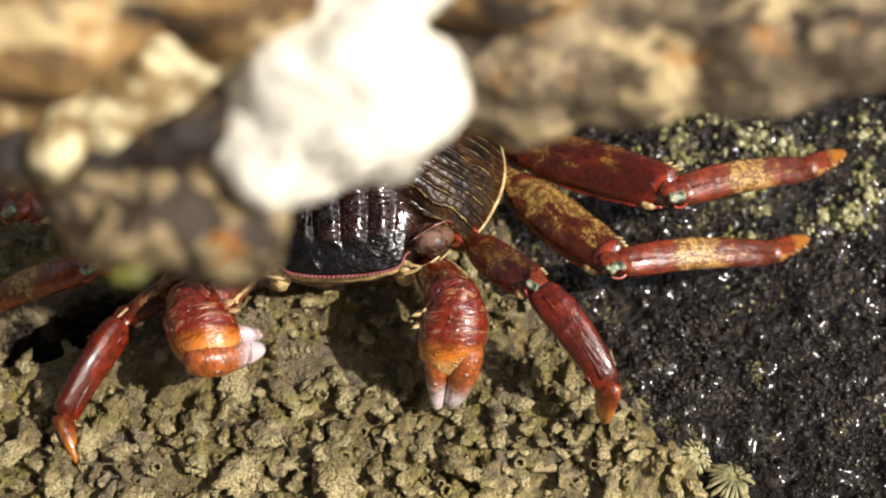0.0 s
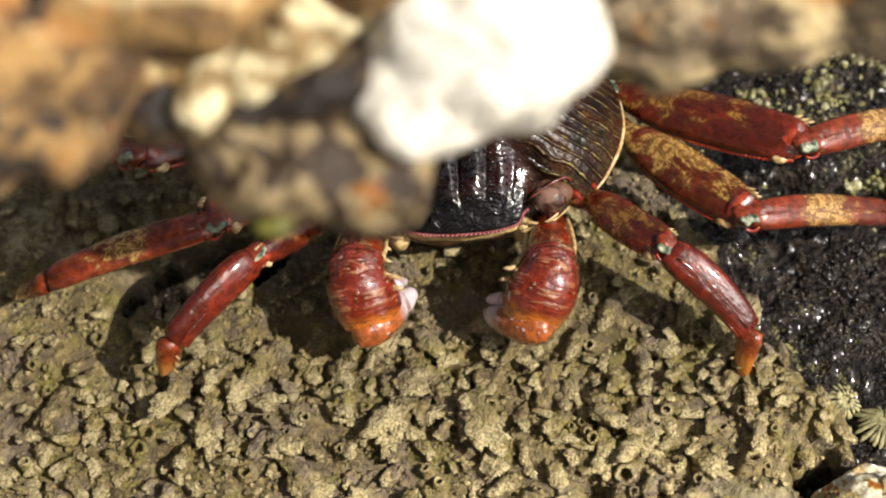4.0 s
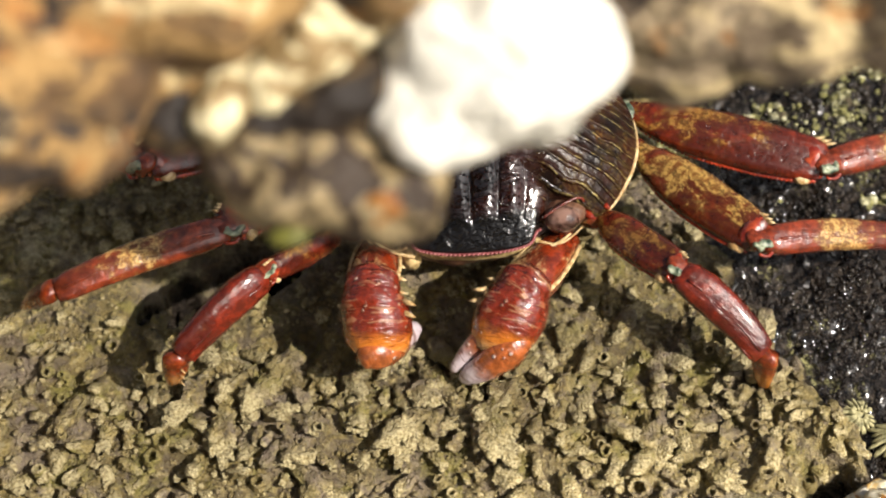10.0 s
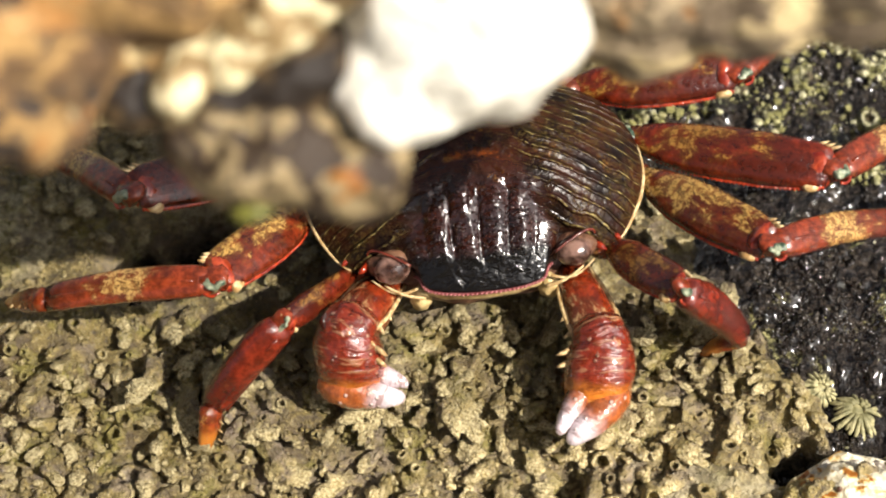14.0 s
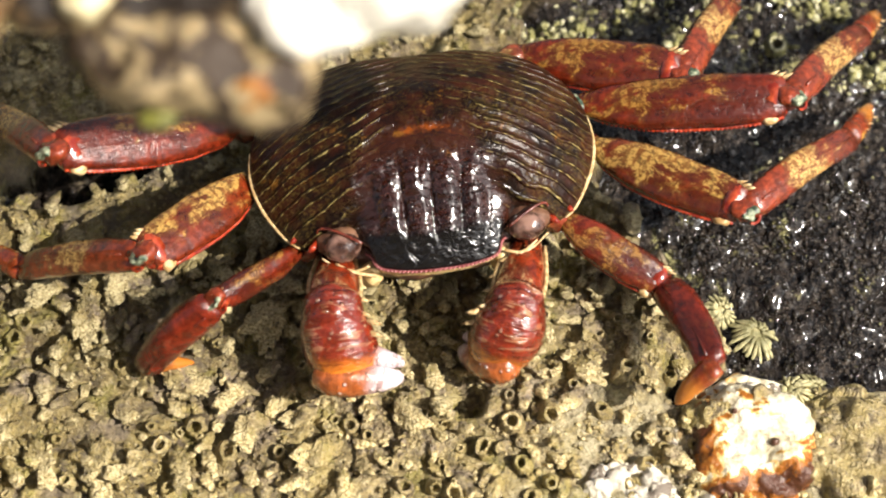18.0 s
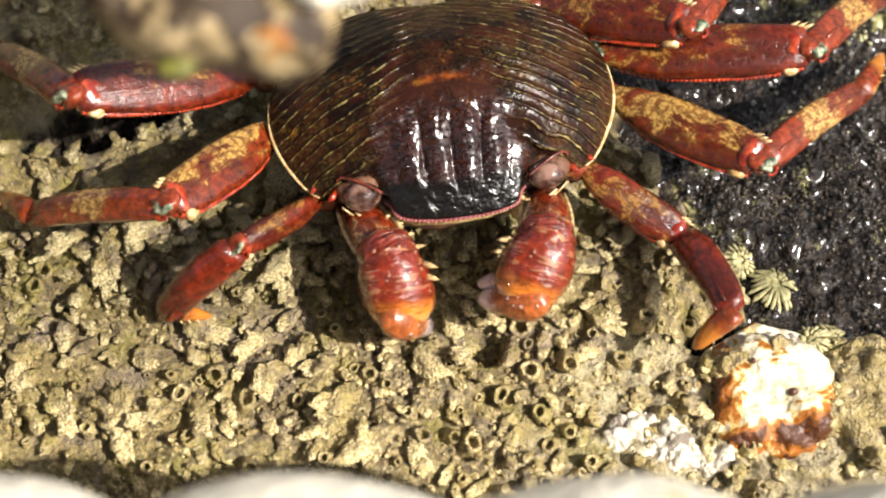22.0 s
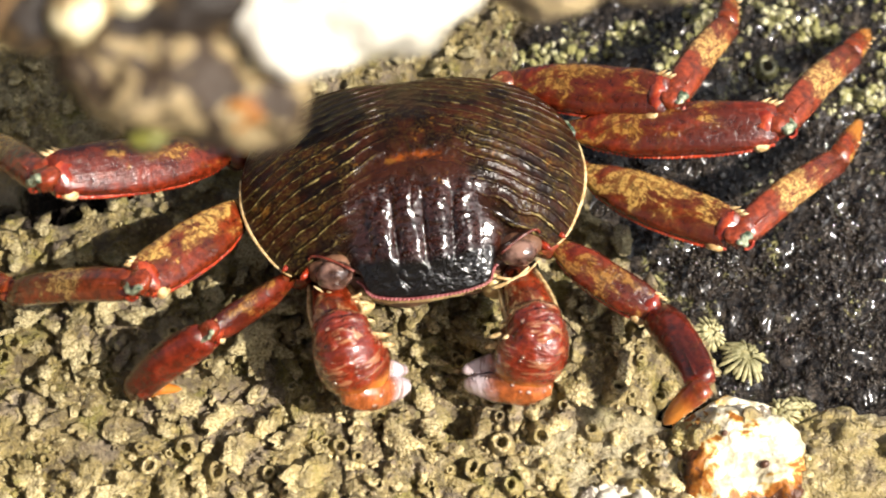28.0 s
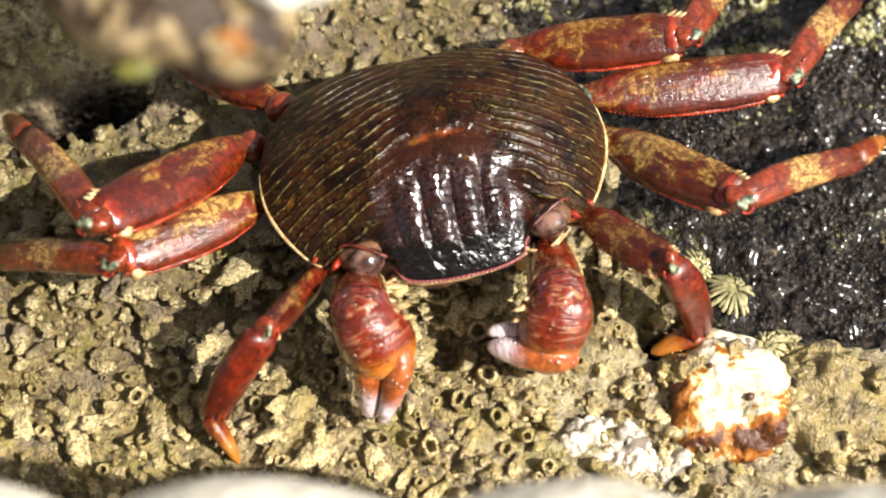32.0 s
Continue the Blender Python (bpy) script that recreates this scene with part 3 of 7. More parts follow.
def build_ledge():
    ledge = new("rock_ledge")
    tagged(ledge, "ochre brown overhanging rock ledge with a bleached white knob", "rock")
    knit(part("ledge_body", lumps((
        (-33, -27, 117, 15, 11, 11), (-53, -35, 112, 17, 13, 13), (-22, -24, 119, 12, 10, 10), (-13, -26, 117, 9, 8, 8), (-30, -31, 107, 9, 7, 7), (-24, -29, 108, 8, 7, 7),
        (-41, -36, 112, 8, 7, 7), (-39.8, -40.2, 108.5, 3.2, 3.6, 3.4), (-47, -39, 112, 9, 7, 7), (-54, -42, 111, 10, 8, 8), (-62, -42, 109, 13, 10, 10),
        (-80, -30, 100, 24, 18, 20), (-97, -20, 70, 22, 20, 26), (-104, -12, 34, 24, 22, 30), (-106, -8, 5, 26, 24, 18),
        (-8, -22, 119, 16, 8, 8), (8, -17, 111, 12, 9, 9)), 9.0, 3.2, 4.0), LEDGE, ledge), 1.0)
    knit(part("ledge_lip", lumps(((-22.6, -42, 105, 7.6, 4.8, 4.4), (-15.5, -43.5, 103, 5.5, 3.4, 3.4)), 5.0, 2.0, 9.0), LIP, ledge, "mottled brown lip of rock"), 0.6)
    # Dark lumps paint in the shade of the underside and the hollow by the knobs.
    knit(part("ledge_underside", lumps(((-31.5, -37.3, 108, 5, 3.4, 3.4), (-17, -35.5, 107, 9, 5.5, 5), (-25, -35, 107, 8, 5.5, 5)), 5.0, 2.0, 11.0), UNDERSIDE, ledge, "underside of the ledge with its shade painted dark brown"), 0.6)
    knit(part("ledge_arm", lumps(((10, -20, 101, 12, 9, 9), (20, -20, 102, 12, 9.5, 9), (30, -20, 104, 12, 9.5, 9), (40, -20, 106, 12, 9.5, 9), (52, -20, 106, 14, 10, 10)), 7.0, 2.2, 15.0), PALE_LEDGE, ledge, "brown rock arm of the ledge"), 0.8)
    part("rust_spot", sway(ball(RUSTY, (2.4, 1.5, 1.7), 3), 1.2, 0.8), RUST, ledge, "rust brown spot on the lip")
    part("alga_spot", sway(ball(GREEN, (1.8, 0.8, 0.8), 3), 1.2, 0.4), ALGA, ledge, "yellow green alga spot")
    knit(part("white_knob", lumps(((-5, -33.5, 110, 10.3, 7.5, 8.6), (-10, -37, 108, 6.6, 5.5, 5.6), (-3, -24, 118, 9.5, 8, 8)), 4.5, 1.4, 22.0), BLEACHED, ledge, "bleached white lime knob"), 0.6)
    knit(part("pale_knob", lumps(((-20.5, -33.5, 112, 4.6, 3.2, 3.6), (-17.5, -31, 114.3, 4.4, 3.4, 3.8), (-24, -35.3, 111.2, 4.0, 2.8, 3.0), (-22.3, -34.4, 111.6, 4.2, 3.0, 3.4), (-19, -32.2, 113.2, 4.2, 3.2, 3.6), (-25.8, -36.8, 110.7, 3.6, 2.6, 2.7), (-16.2, -29.8, 115.4, 3.6, 3.1, 3.3), (-27.4, -38.2, 110.2, 3.4, 2.2, 2.2), (-14.8, -28.6, 116.5, 3.0, 3.0, 3.0)), 3.2, 2.0, 30.0), CREAM, ledge, "cream yellow lime knob"), 0.6)
    return ledge


build_ledge()
boulder = knit(part("boulder", lumps((
    (-42, -88.7, 64.5, 24, 20, 21), (-14, -88.7, 64.5, 26, 20, 21), (13, -88.7, 64.5, 26, 20, 21), (42, -88.7, 65, 26, 20, 21),
    (-30, -94, 26, 42, 26, 36), (20, -94, 26, 44, 26, 36)), 14.0, 1.0, 41.0), BOULDER), 0.9)
tagged(boulder, "bleached cream boulder standing on the shore rock", "rock")


# ---- shells on the rock ----
def oyster_material():
    """White glossy shell, rust brown along two edges and in a few patches."""
    n = Nodes("rust_stained_shell")
    x, y, z = n.axes()
    f = n.noise(520, 5, 0.62)
    blot = n.noise(210, 5, 0.65, 0.8)
    side = n.math("MAXIMUM", n.step(x, -0.0015, -0.0056), n.step(y, -0.0015, -0.0056))
    c = n.mix(n.step(f, 0.35, 0.6), (0.50, 0.43, 0.27), (0.84, 0.78, 0.60))
    amount = n.math("ADD", blot, n.math("MULTIPLY", side, 0.25))
    c = n.mix(n.step(amount, 0.585, 0.625), c, (0.62, 0.40, 0.12))
    c = n.mix(n.step(amount, 0.62, 0.66), c, (0.30, 0.10, 0.012))
    c = n.mix(n.step(amount, 0.72, 0.77), c, (0.07, 0.022, 0.008))
    n.set("Base Color", c).set("Roughness", 0.3)
    return n.bump(n.math("ADD", f, n.math("MULTIPLY", n.noise(190, 3), 2.0)), 0.0008).mat


def build_oyster():
    x, y = 41.0, -29.8
    oyster = new("oyster_shell")
    oyster.matrix_world = P(x, y, height(x, y) + 0.6, 8, -4, 8)
    tagged(oyster, "white weathered oyster shell with rust brown patches on the rock", "shell")
    bm = ball((0, 0, 0), (8.6, 8.4, 3.6), 5)
    part("upper_valve", sway(sway(sway(bm, 6.0, 2.0, 2.0), 2.0, 0.7, 7.0), 0.7, 0.22, 3.0), OYSTER, oyster)
    for k in range(6):
        bm = ball((0.25 * math.sin(2.1 * k), 0.3 * math.cos(1.7 * k), -0.5 - 0.28 * k), (8.6 + 0.45 * k, 8.3 + 0.42 * k, 0.7), 4)
        part("growth_layer", sway(sway(bm, 2.6, 1.5, 11.0 + 0.3 * k), 0.9, 0.35, k), (GREYED, OYSTER, CREAM)[k % 3], oyster)
    # Pits are dark balls set into the valve; colour alone gives their depth.
    for px, py, r in ((-1.6, 4.6, 0.42), (2.6, -0.4, 0.6), (-3.6, -3.4, 0.5)):
        part("pit_dot", sway(ball((px, py, 2.9 * math.sqrt(1 - (px * px + py * py) / 74)), (r * 1.2, r, 0.9), 2), 0.5, 0.1, px), BELLY, oyster)
    return oyster


OYSTER = oyster_material()
build_oyster()


def build_lump(x, y, radii, mat, label, seed):
    ob = part("crust_mound", sway(sway(sway(ball((0, 0, 0), radii, 5), 4.0, 2.0, seed), 1.6, 0.9, seed + 3), 0.6, 0.35, seed + 5), mat)
    ob.matrix_world = P(x, y, height(x, y))
    return tagged(ob, label, "crust")


build_lump(55, -30, (8.5, 9, 4), CRUST, "olive grey crust mound beside the oyster shell", 5.0)
build_lump(36.0, -25.2, (4.0, 2.2, 3.6), CRUST, "olive crust knob at the edge of the oyster shell", 15.0)
build_lump(43.5, -24.2, (4.2, 2.4, 4.2), CRUST, "olive crust knob at the edge of the oyster shell", 18.0)
build_lump(24.5, -35.0, (4.8, 4.0, 1.0), GREYED, "flat white flake of lime crust", 8.0)
build_lump(31, -38, (4.0, 3.0, 1.8), GREYED, "small white knob of lime crust", 12.0)


def build_star(x, y, r, seed):
    """A round barnacle with a fringe of folded plates."""
    rng = random.Random(seed)
    star = new("star_barnacle")
    star.matrix_world = P(x, y, height(x, y) + 0.2, 14, 4, rng.uniform(0, 360))
    tagged(star, "pale green ribbed star barnacle on black wet rock", "barnacle", "star barnacles")
    n = 22
    for k in range(n):
        long = r * rng.uniform(0.85, 1.12)
        bm = loft(((0.28 * r, 0.10 * r, 0.16 * r, 0, 0.42 * r), (0.55 * r, 0.085 * r, 0.13 * r, 0, 0.36 * r), (0.85 * long, 0.10 * r, 0.09 * r, 0, 0.16 * r), (long, 0.06 * r, 0.05 * r, 0, 0.02 * r)), 8)
        rib = part("rib", sway(bm, 1.0, 0.15, seed + k), STAR, star)
        rib.matrix_basis = pose(0, 0, 0, rng.uniform(-14, 14), rng.uniform(-6, 6), 360 * k / n + rng.uniform(-4, 4))
    part("cup", sway(ball((0, 0, 0.18 * r), (0.42 * r, 0.42 * r, 0.3 * r), 2), 1.0, 0.3, seed), STAR, star)
    return star


STAR = plain_material("pale_green_barnacle", (0.15, 0.14, 0.06), (0.42, 0.38, 0.20), 0.6, 900)
build_star(43, -11.5, 3.4, 3)
build_star(50.5, -19.5, 2.8, 8)
build_star(38.5, -8.0, 2.6, 14)
build_star(47, -21.5, 2.6, 19)


# ---- the crab ----
CRAB_Z = 0
crab = new("crab")
tagged(crab, "dark striped shore crab with blotched red legs and pale-tipped claws", "crab")

# outline of the back, right half, front to rear (mm)
RIM = ((0, -16.0), (3, -15.9), (5.6, -15.5), (7.8, -14.6), (8.9, -12.3), (11.6, -10.4), (15.4, -10.5), (18.2, -9.6), (20.6, -6.4), (22.4, -2.4), (22.9, 1.5), (22.0, 6.0), (19.6, 10.4), (15.8, 14.0), (11.0, 16.0), (5.5, 16.8), (0, 16.6))


def rim_point(s):
    """The rim at s from 0 (front) to 1 (rear) on the right side."""
    k = min(s * (len(RIM) - 1), len(RIM) - 1.0001)
    i = int(k)
    f = k - i
    p = [Vector(RIM[abs(j)]) if j >= 0 else Vector((-RIM[-j][0], RIM[-j][1])) for j in (i - 1, i, i + 1)]
    q = Vector(RIM[i + 2]) if i + 2 < len(RIM) else Vector((-RIM[2 * len(RIM) - 4 - i][0], RIM[2 * len(RIM) - 4 - i][1]))
    a, b, c = p
    return 0.5 * (2 * b + (c - a) * f + (2 * a - 5 * b + 4 * c - q) * f * f + (3 * b - a - 3 * c + q) * f ** 3)


def rim_height(x, y):
    return 12.4 + 2.4 * smooth_one(y, -12, 8) + 1.2 * smooth_one(-y, 10.5, 13.5) * smooth_one(11 - abs(x), 0, 2)


def smooth_one(v, low, high):
    t = min(max((v - low) / (high - low), 0), 1)
    return t * t * (3 - 2 * t)


def back_height(x, y, rho):
    """Height of the back: a dome, in front four swollen lobes above a lip that drops to the margin."""
    z = rim_height(x, y) + (9.2 - 1.6 * smooth_one(y, 4, 16)) * max(0.0, 1 - rho ** 2.3) ** 0.86
    v = y + 16.0 - 0.018 * x * x
    plate = smooth_one(-y, 4.0, 10.5) * smooth_one(11.5 - abs(x), 0, 3.2)
    z += plate * (13.5 + 0.80 * min(v, 3.6) + 0.58 * max(v - 3.6, 0) - z) * 0.85
    inner = smooth_one(1 - rho, 0.0, 0.08)
    lobe = abs(math.sin(math.pi * x / (3.35 + 0.06 * v) + 0.25 * noise.noise(Vector((1.0, y * 0.4, 4.0))))) ** 0.62
    reach = smooth_one(8.2 - abs(x), 0, 2.0) * smooth_one(v, 2.2, 4.4) * smooth_one(12.2 + 1.2 * noise.noise(Vector((x * 0.5, 2, 7))) - v, 0, 5.0)
    z += reach * (1.15 * lobe - 0.35)
    bulge = math.exp(-((abs(x) - 10.4) / 1.6) ** 2 - ((y + 6.8) / 2.0) ** 2)
    z += 0.55 * bulge
    bumps = noise.noise(Vector((x * 0.9, y * 1.1, 2.0))) + 0.6 * noise.noise(Vector((x * 2.4, y * 2.4, 8.0)))
    z += inner * (0.10 + 0.10 * reach) * bumps
    furrow = math.exp(-((y + 0.6 + 0.022 * x * x) / 1.1) ** 2) * smooth_one(9 - abs(x), 0, 3)
    z -= 0.45 * furrow
    stripe = y + 0.42 * abs(x) - 0.004 * x * x
    flank = smooth_one(abs(x) + 0.45 * y, 4, 10) * inner
    z += 0.10 * flank * math.sin(stripe * 2 * math.pi / 1.58)
    return z


def build_back():
    bm = bmesh.new()
    seg, rings = 220, 70
    top = bm.verts.new((0, -1.0 * MM, back_height(0, -1.0, 0) * MM))
    loops = []
    for r in range(1, rings + 1):
        rho = (r / rings) ** 0.9
        loop = []
        for k in range(seg):
            s = 2 * k / seg
            p = rim_point(s) if s <= 1 else rim_point(2 - s)
            x, y = (p.x if s <= 1 else -p.x) * rho, (p.y + 1.0) * rho - 1.0
            loop.append(bm.verts.new((x * MM, y * MM, back_height(x, y, rho) * MM)))
        loops.append(loop)
    edge = [bm.verts.new(v.co * 1) for v in loops[-1]]
    for v in edge:
        v.co = Vector((v.co.x * 0.97, v.co.y * 0.97, v.co.z - 1.5 * MM))
    loops.append(edge)
    for k in range(seg):
        bm.faces.new((top, loops[0][k], loops[0][(k + 1) % seg]))
    for a, b in zip(loops, loops[1:]):
        for k in range(seg):
            bm.faces.new((a[k], b[k], b[(k + 1) % seg], a[(k + 1) % seg]))
    bm.faces.new(edge)
    bmesh.ops.recalc_face_normals(bm, faces=bm.faces)
    return part("carapace", bm, BACK, crab, "dark maroon back with fine yellow lines and a glossy front")


back = build_back()


def build_granules():
    """Cross rows of small glossy grains on the four front lobes."""
    dice_roll = random.Random(31)
    bm = bmesh.new()
    v = 3.4
    while v < 11.6:
        for k in range(-13, 14):
            x = 0.60 * k + dice_roll.uniform(-0.16, 0.16)
            y = v - 16.0 + 0.018 * x * x + dice_roll.uniform(-0.14, 0.14)
            valley = abs(math.sin(math.pi * x / (3.35 + 0.06 * v)))
            if abs(x) > 7.5 or valley < 0.35 or dice_roll.random() < 0.30 + 0.045 * (v - 3.4):
                continue
            rho = max(abs(y + 1.0) / 15.0, abs(x) / 22.0)
            r = dice_roll.uniform(0.17, 0.29)
            m = P(x, y, back_height(x, y, rho)) @ Matrix.Diagonal((1.15, 0.8, 0.75, 1.0))
            bmesh.ops.create_icosphere(bm, subdivisions=2, radius=r * MM, matrix=m)
        v += 0.78
    return tagged(part("granulation", bm, BACK, back, "rows of small glossy grains"), kind="stuff")


build_granules()
part("underside", sway(ball((0, -0.5, 9.0), (18.5, 14.0, 5.6), 4), 4, 0.6), BELLY, crab)
for side in (1, -1):
    pts = []
    for k in range(25):
        p = rim_point(0.42 + 0.24 * k / 24)
        pts.append((side * p.x, p.y, rim_height(p.x, p.y) - 0.1))
    part("side_rim", tube(pts, lambda u: 0.30 * math.sin(math.pi * min(max(u, 0.08), 0.92)) ** 0.5), IVORY, crab, "pale yellow rim of the back")
    part("eye_socket", sway(ball((side * 12.1, -10.2, 13.2), (3.3, 2.2, 2.3), 3), 2, 0.3), BELLY, crab)
    eye = part("eye", sway(ball((side * 12.1, -11.5, 13.9), (2.45, 2.0, 2.1), 4), 1.6, 0.14, side), EYEBALL, crab, "glossy mottled brown eye")
    part("eye_cup", tube([(side * (8.8 + 6.0 * u), -14.0 + 1.7 * u - 1.0 * math.sin(math.pi * u), 12.6 + 0.4 * u - 0.7 * math.sin(math.pi * u)) for u in (k / 14 for k in range(15))], lambda u: 0.22 - 0.10 * u), IVORY, eye, "pale lower rim of the eye")
    part("brow", tube([(side * (9.5 + 5.6 * math.sin(0.5 * math.pi * u)), -12.4 + 2.6 * math.sin(math.pi * min(u * 0.62, 1.0)) + 0.4 * u, 14.9 + 1.7 * math.sin(math.pi * (0.15 + 0.72 * u)) - 0.7 * u) for u in (k / 16 for k in range(17))], lambda u: 0.2), BROW, eye, "dark red ring over the eye")
    part("eye_corner", spikes(((side * 15.3, -10.2, 13.2, side * 16.6, -11.5, 13.4, 0.7), (side * 17.8, -8.8, 13.0, side * 18.7, -9.8, 13.2, 0.55))), RED, crab)
    part("feeler", tube([(side * (8.0 + 5.2 * u), -14.9 + 2.0 * u * u - 0.4 * u, 11.4 + 1.6 * u) for u in (k / 8 for k in range(9))], lambda u: 0.30 - 0.16 * u), IVORY, crab, "pale jointed feeler")
    part("mouthpart", sway(ball((side * 8.6, -13.4, 9.2), (1.5, 1.4, 2.4), 3), 1.0, 0.4, side), MOUTH, crab)
PINK = plain_material("pink_front_margin", (0.16, 0.03, 0.03), (0.34, 0.12, 0.12), 0.35)
edge_line = []
for k in range(41):
    p = rim_point(abs(k - 20) / 20 * 0.255)
    x = math.copysign(p.x, k - 20)
    edge_line.append((x, p.y - 0.2, rim_height(x, p.y) - 0.15))
front_margin = part("front_margin", tube(edge_line, lambda u: 0.16), PINK, crab, "pink beaded front edge")
bead_mesh = bpy.data.meshes.new("bead")
bead_bm = ball((0, 0, 0), (0.24, 0.22, 0.22), 2)
bead_bm.to_mesh(bead_mesh)
bead_bm.free()
for x, y, z in edge_line:
    mesh_part("bead", bead_mesh, PINK, front_margin).matrix_basis = P(x, y - 0.08, z)
part("face", sway(ball((0, -13.6, 10.9), (7.8, 1.5, 1.8), 3), 2.0, 0.4, 5), MOUTH, crab)

LENGTHS = {"R1": (16.6, 15.5, 7.0), "R2": (23.0, 23.8, 11.9), "R3": (28.5, 23.2, 11.9), "R4": (23.3, 21.0, 12.5), "L1": (16.6, 15.5, 7.0), "L2": (23.0, 23.8, 11.9), "L3": (28.5, 23.2, 11.9), "L4": (23.3, 21.0, 12.5), "CR": (11.1, 6.6, 8.5), "CL": (11.1, 6.6, 8.5)}
limb = {}


def turned(bm, degrees):
    bmesh.ops.transform(bm, matrix=Matrix.Rotation(radians(degrees), 4, "X"), verts=bm.verts)
    return bm


def build_leg(name, side):
    """Upper leg, lower leg and foot along their own x axes; side is +1 or -1 for the fringed edge."""
    l1, l2, l3 = LENGTHS[name]
    first = name[1] == "1"
    big = {"1": 0.74, "2": 0.96, "3": 1.04, "4": 1.0}[name[1]]
    w, h = (2.5 if name == "L1" else 3.6) * big, 1.75 * big
    f = -side
    lean = -62 if name == "L1" else 24 * side

    def half(u):
        return float(np.interp(u, (-0.02, 0.05, 0.16, 0.32, 0.5, 0.68, 0.82, 0.92, 1.0), (0.36, 0.46, 0.70, 0.93, 1.0, 0.99, 0.93, 0.84, 0.66)))

    bm = loft([(u * l1, w * half(u), h * b, f * w * o, 0.3 * h * math.sin(math.pi * u)) for u, b, o in (
        (-0.02, 0.6, 0), (0.05, 0.75, 0.02), (0.16, 0.9, 0.06), (0.32, 1.0, 0.10), (0.5, 1.0, 0.10), (0.68, 0.97, 0.07), (0.82, 0.92, 0.03), (0.92, 0.86, 0.0), (0.975, 0.72, -0.03))], 22, 2.6)
    upper = part("upper_leg", turned(sway(sway(bm, 2.4, 0.22, l1), 0.8, 0.07, l2), lean), UPPER_RED if first else (UPPER if name[1] == "2" else UPPER_DEEP)[side], crab, "dark red upper leg" if first else "flat dark red upper leg blotched with yellow")
    beads = bmesh.new()
    count = 40
    for k in range(count):
        u = 0.12 + 0.84 * k / (count - 1)
        bmesh.ops.create_icosphere(beads, subdivisions=1, radius=0.30 * big * MM, matrix=P(u * l1, f * w * (half(u) + 0.10 * math.sin(math.pi * u)), 0.3 * h * math.sin(math.pi * u)))
    part("fringe", turned(beads, lean), RED, upper, "row of bright red beads")
    part("keel", turned(tube([(u * l1, f * w * (half(u) + 0.10 * math.sin(math.pi * u) - 0.03), 0.3 * h * math.sin(math.pi * u)) for u in (0.08 + 0.88 * k / 16 for k in range(17))], lambda u: 0.26 * big), lean), RED, upper, "bright red lower edge")
    for k in range(3):
        part("spine", turned(spikes([(l1 * (0.95 - 0.04 * k), -f * w * 0.62, h * 0.3, l1 * (1.02 - 0.03 * k), -f * w * (0.80 + 0.06 * k), h * 0.7, 0.40 * big)]), lean), IVORY, upper, "short ivory spine")
    part("leg_end", turned(sway(loft([(l1 * 0.885, w * 0.80, h * 0.93, 0, 0.1 * h), (l1 * 0.93, w * 0.84, h * 0.96, 0, 0.08 * h), (l1 * 0.965, w * 0.74, h * 0.82, 0, 0.0), (l1 * 0.99, w * 0.5, h * 0.55, 0, -0.1 * h)], 18), 1.3, 0.35), lean), KNUCKLE, upper, "glossy red and cream end of the leg")
    part("edge_knob", turned(sway(ball((l1 * 0.90, f * w * 0.80, 0.35), (1.25 * big, 0.75 * big, 0.8 * big), 3), 0.8, 0.35), lean), IVORY, upper)
    w2, h2 = (2.55, 2.3, 2.4, 2.35)[int(name[1]) - 1], (1.6, 1.5, 1.55, 1.5)[int(name[1]) - 1]
    lower = part("lower_leg", turned(sway(loft([(x * l2, w2 * a, h2 * b, f * w2 * (0.06 - 0.25 * math.sin(math.pi * x)), 0.35 * math.sin(math.pi * x)) for x, a, b in (
        (0.0, 0.72, 0.8), (0.08, 0.92, 0.98), (0.25, 1.0, 1.0), (0.5, 0.98, 0.95), (0.75, 0.90, 0.86), (0.9, 0.83, 0.78), (0.985, 0.72, 0.66))], 20, 2.7), 2.0, 0.16, l2), lean), LOWER_RED if first else LOWER, crab, "glossy red lower leg")
    part("knee", sway(loft([(x, 1.75 * big * a, 1.4 * big * a, -f * 0.2, 0.0) for x, a in ((-2.2, 0.5), (-1.5, 0.9), (-0.3, 1.0), (1.0, 0.98), (1.8, 0.7))], 14, 3.0), 0.9, 0.4, l1), LOWER, lower, "angular red knee")
    part("knee_skin", sway(ball((-0.7, f * 1.25 * big, 0.85 * big), (1.5 * big, 0.8 * big, 0.5 * big), 3), 0.9, 0.7, l1), JADE, lower, "green white joint skin")
    part("knee_flange", turned(tube([(1.6 * big * math.cos(a) - 0.2, f * (0.6 + 1.7 * big * math.sin(a)), 0.5) for a in (math.pi * (0.22 + 0.5 * k / 9) for k in range(10))], lambda u: 0.30 - 0.12 * u), lean), RED, lower)
    for rz in (0.86, 0.15):
        part("ridge", turned(tube([(l2 * (0.08 + 0.86 * u), f * w2 * (rz * 0.9 - 0.25 * math.sin(math.pi * (0.08 + 0.86 * u))), h2 * (1.0 - 0.18 * u) * math.sqrt(1 - rz * rz) + 0.16) for u in (k / 10 for k in range(11))], lambda u: 0.2), lean), LOWER_RED if first else LOWER, lower)
    w3, h3 = (2.05, 1.8, 1.85, 1.8)[int(name[1]) - 1], (1.3, 1.2, 1.2, 1.2)[int(name[1]) - 1]
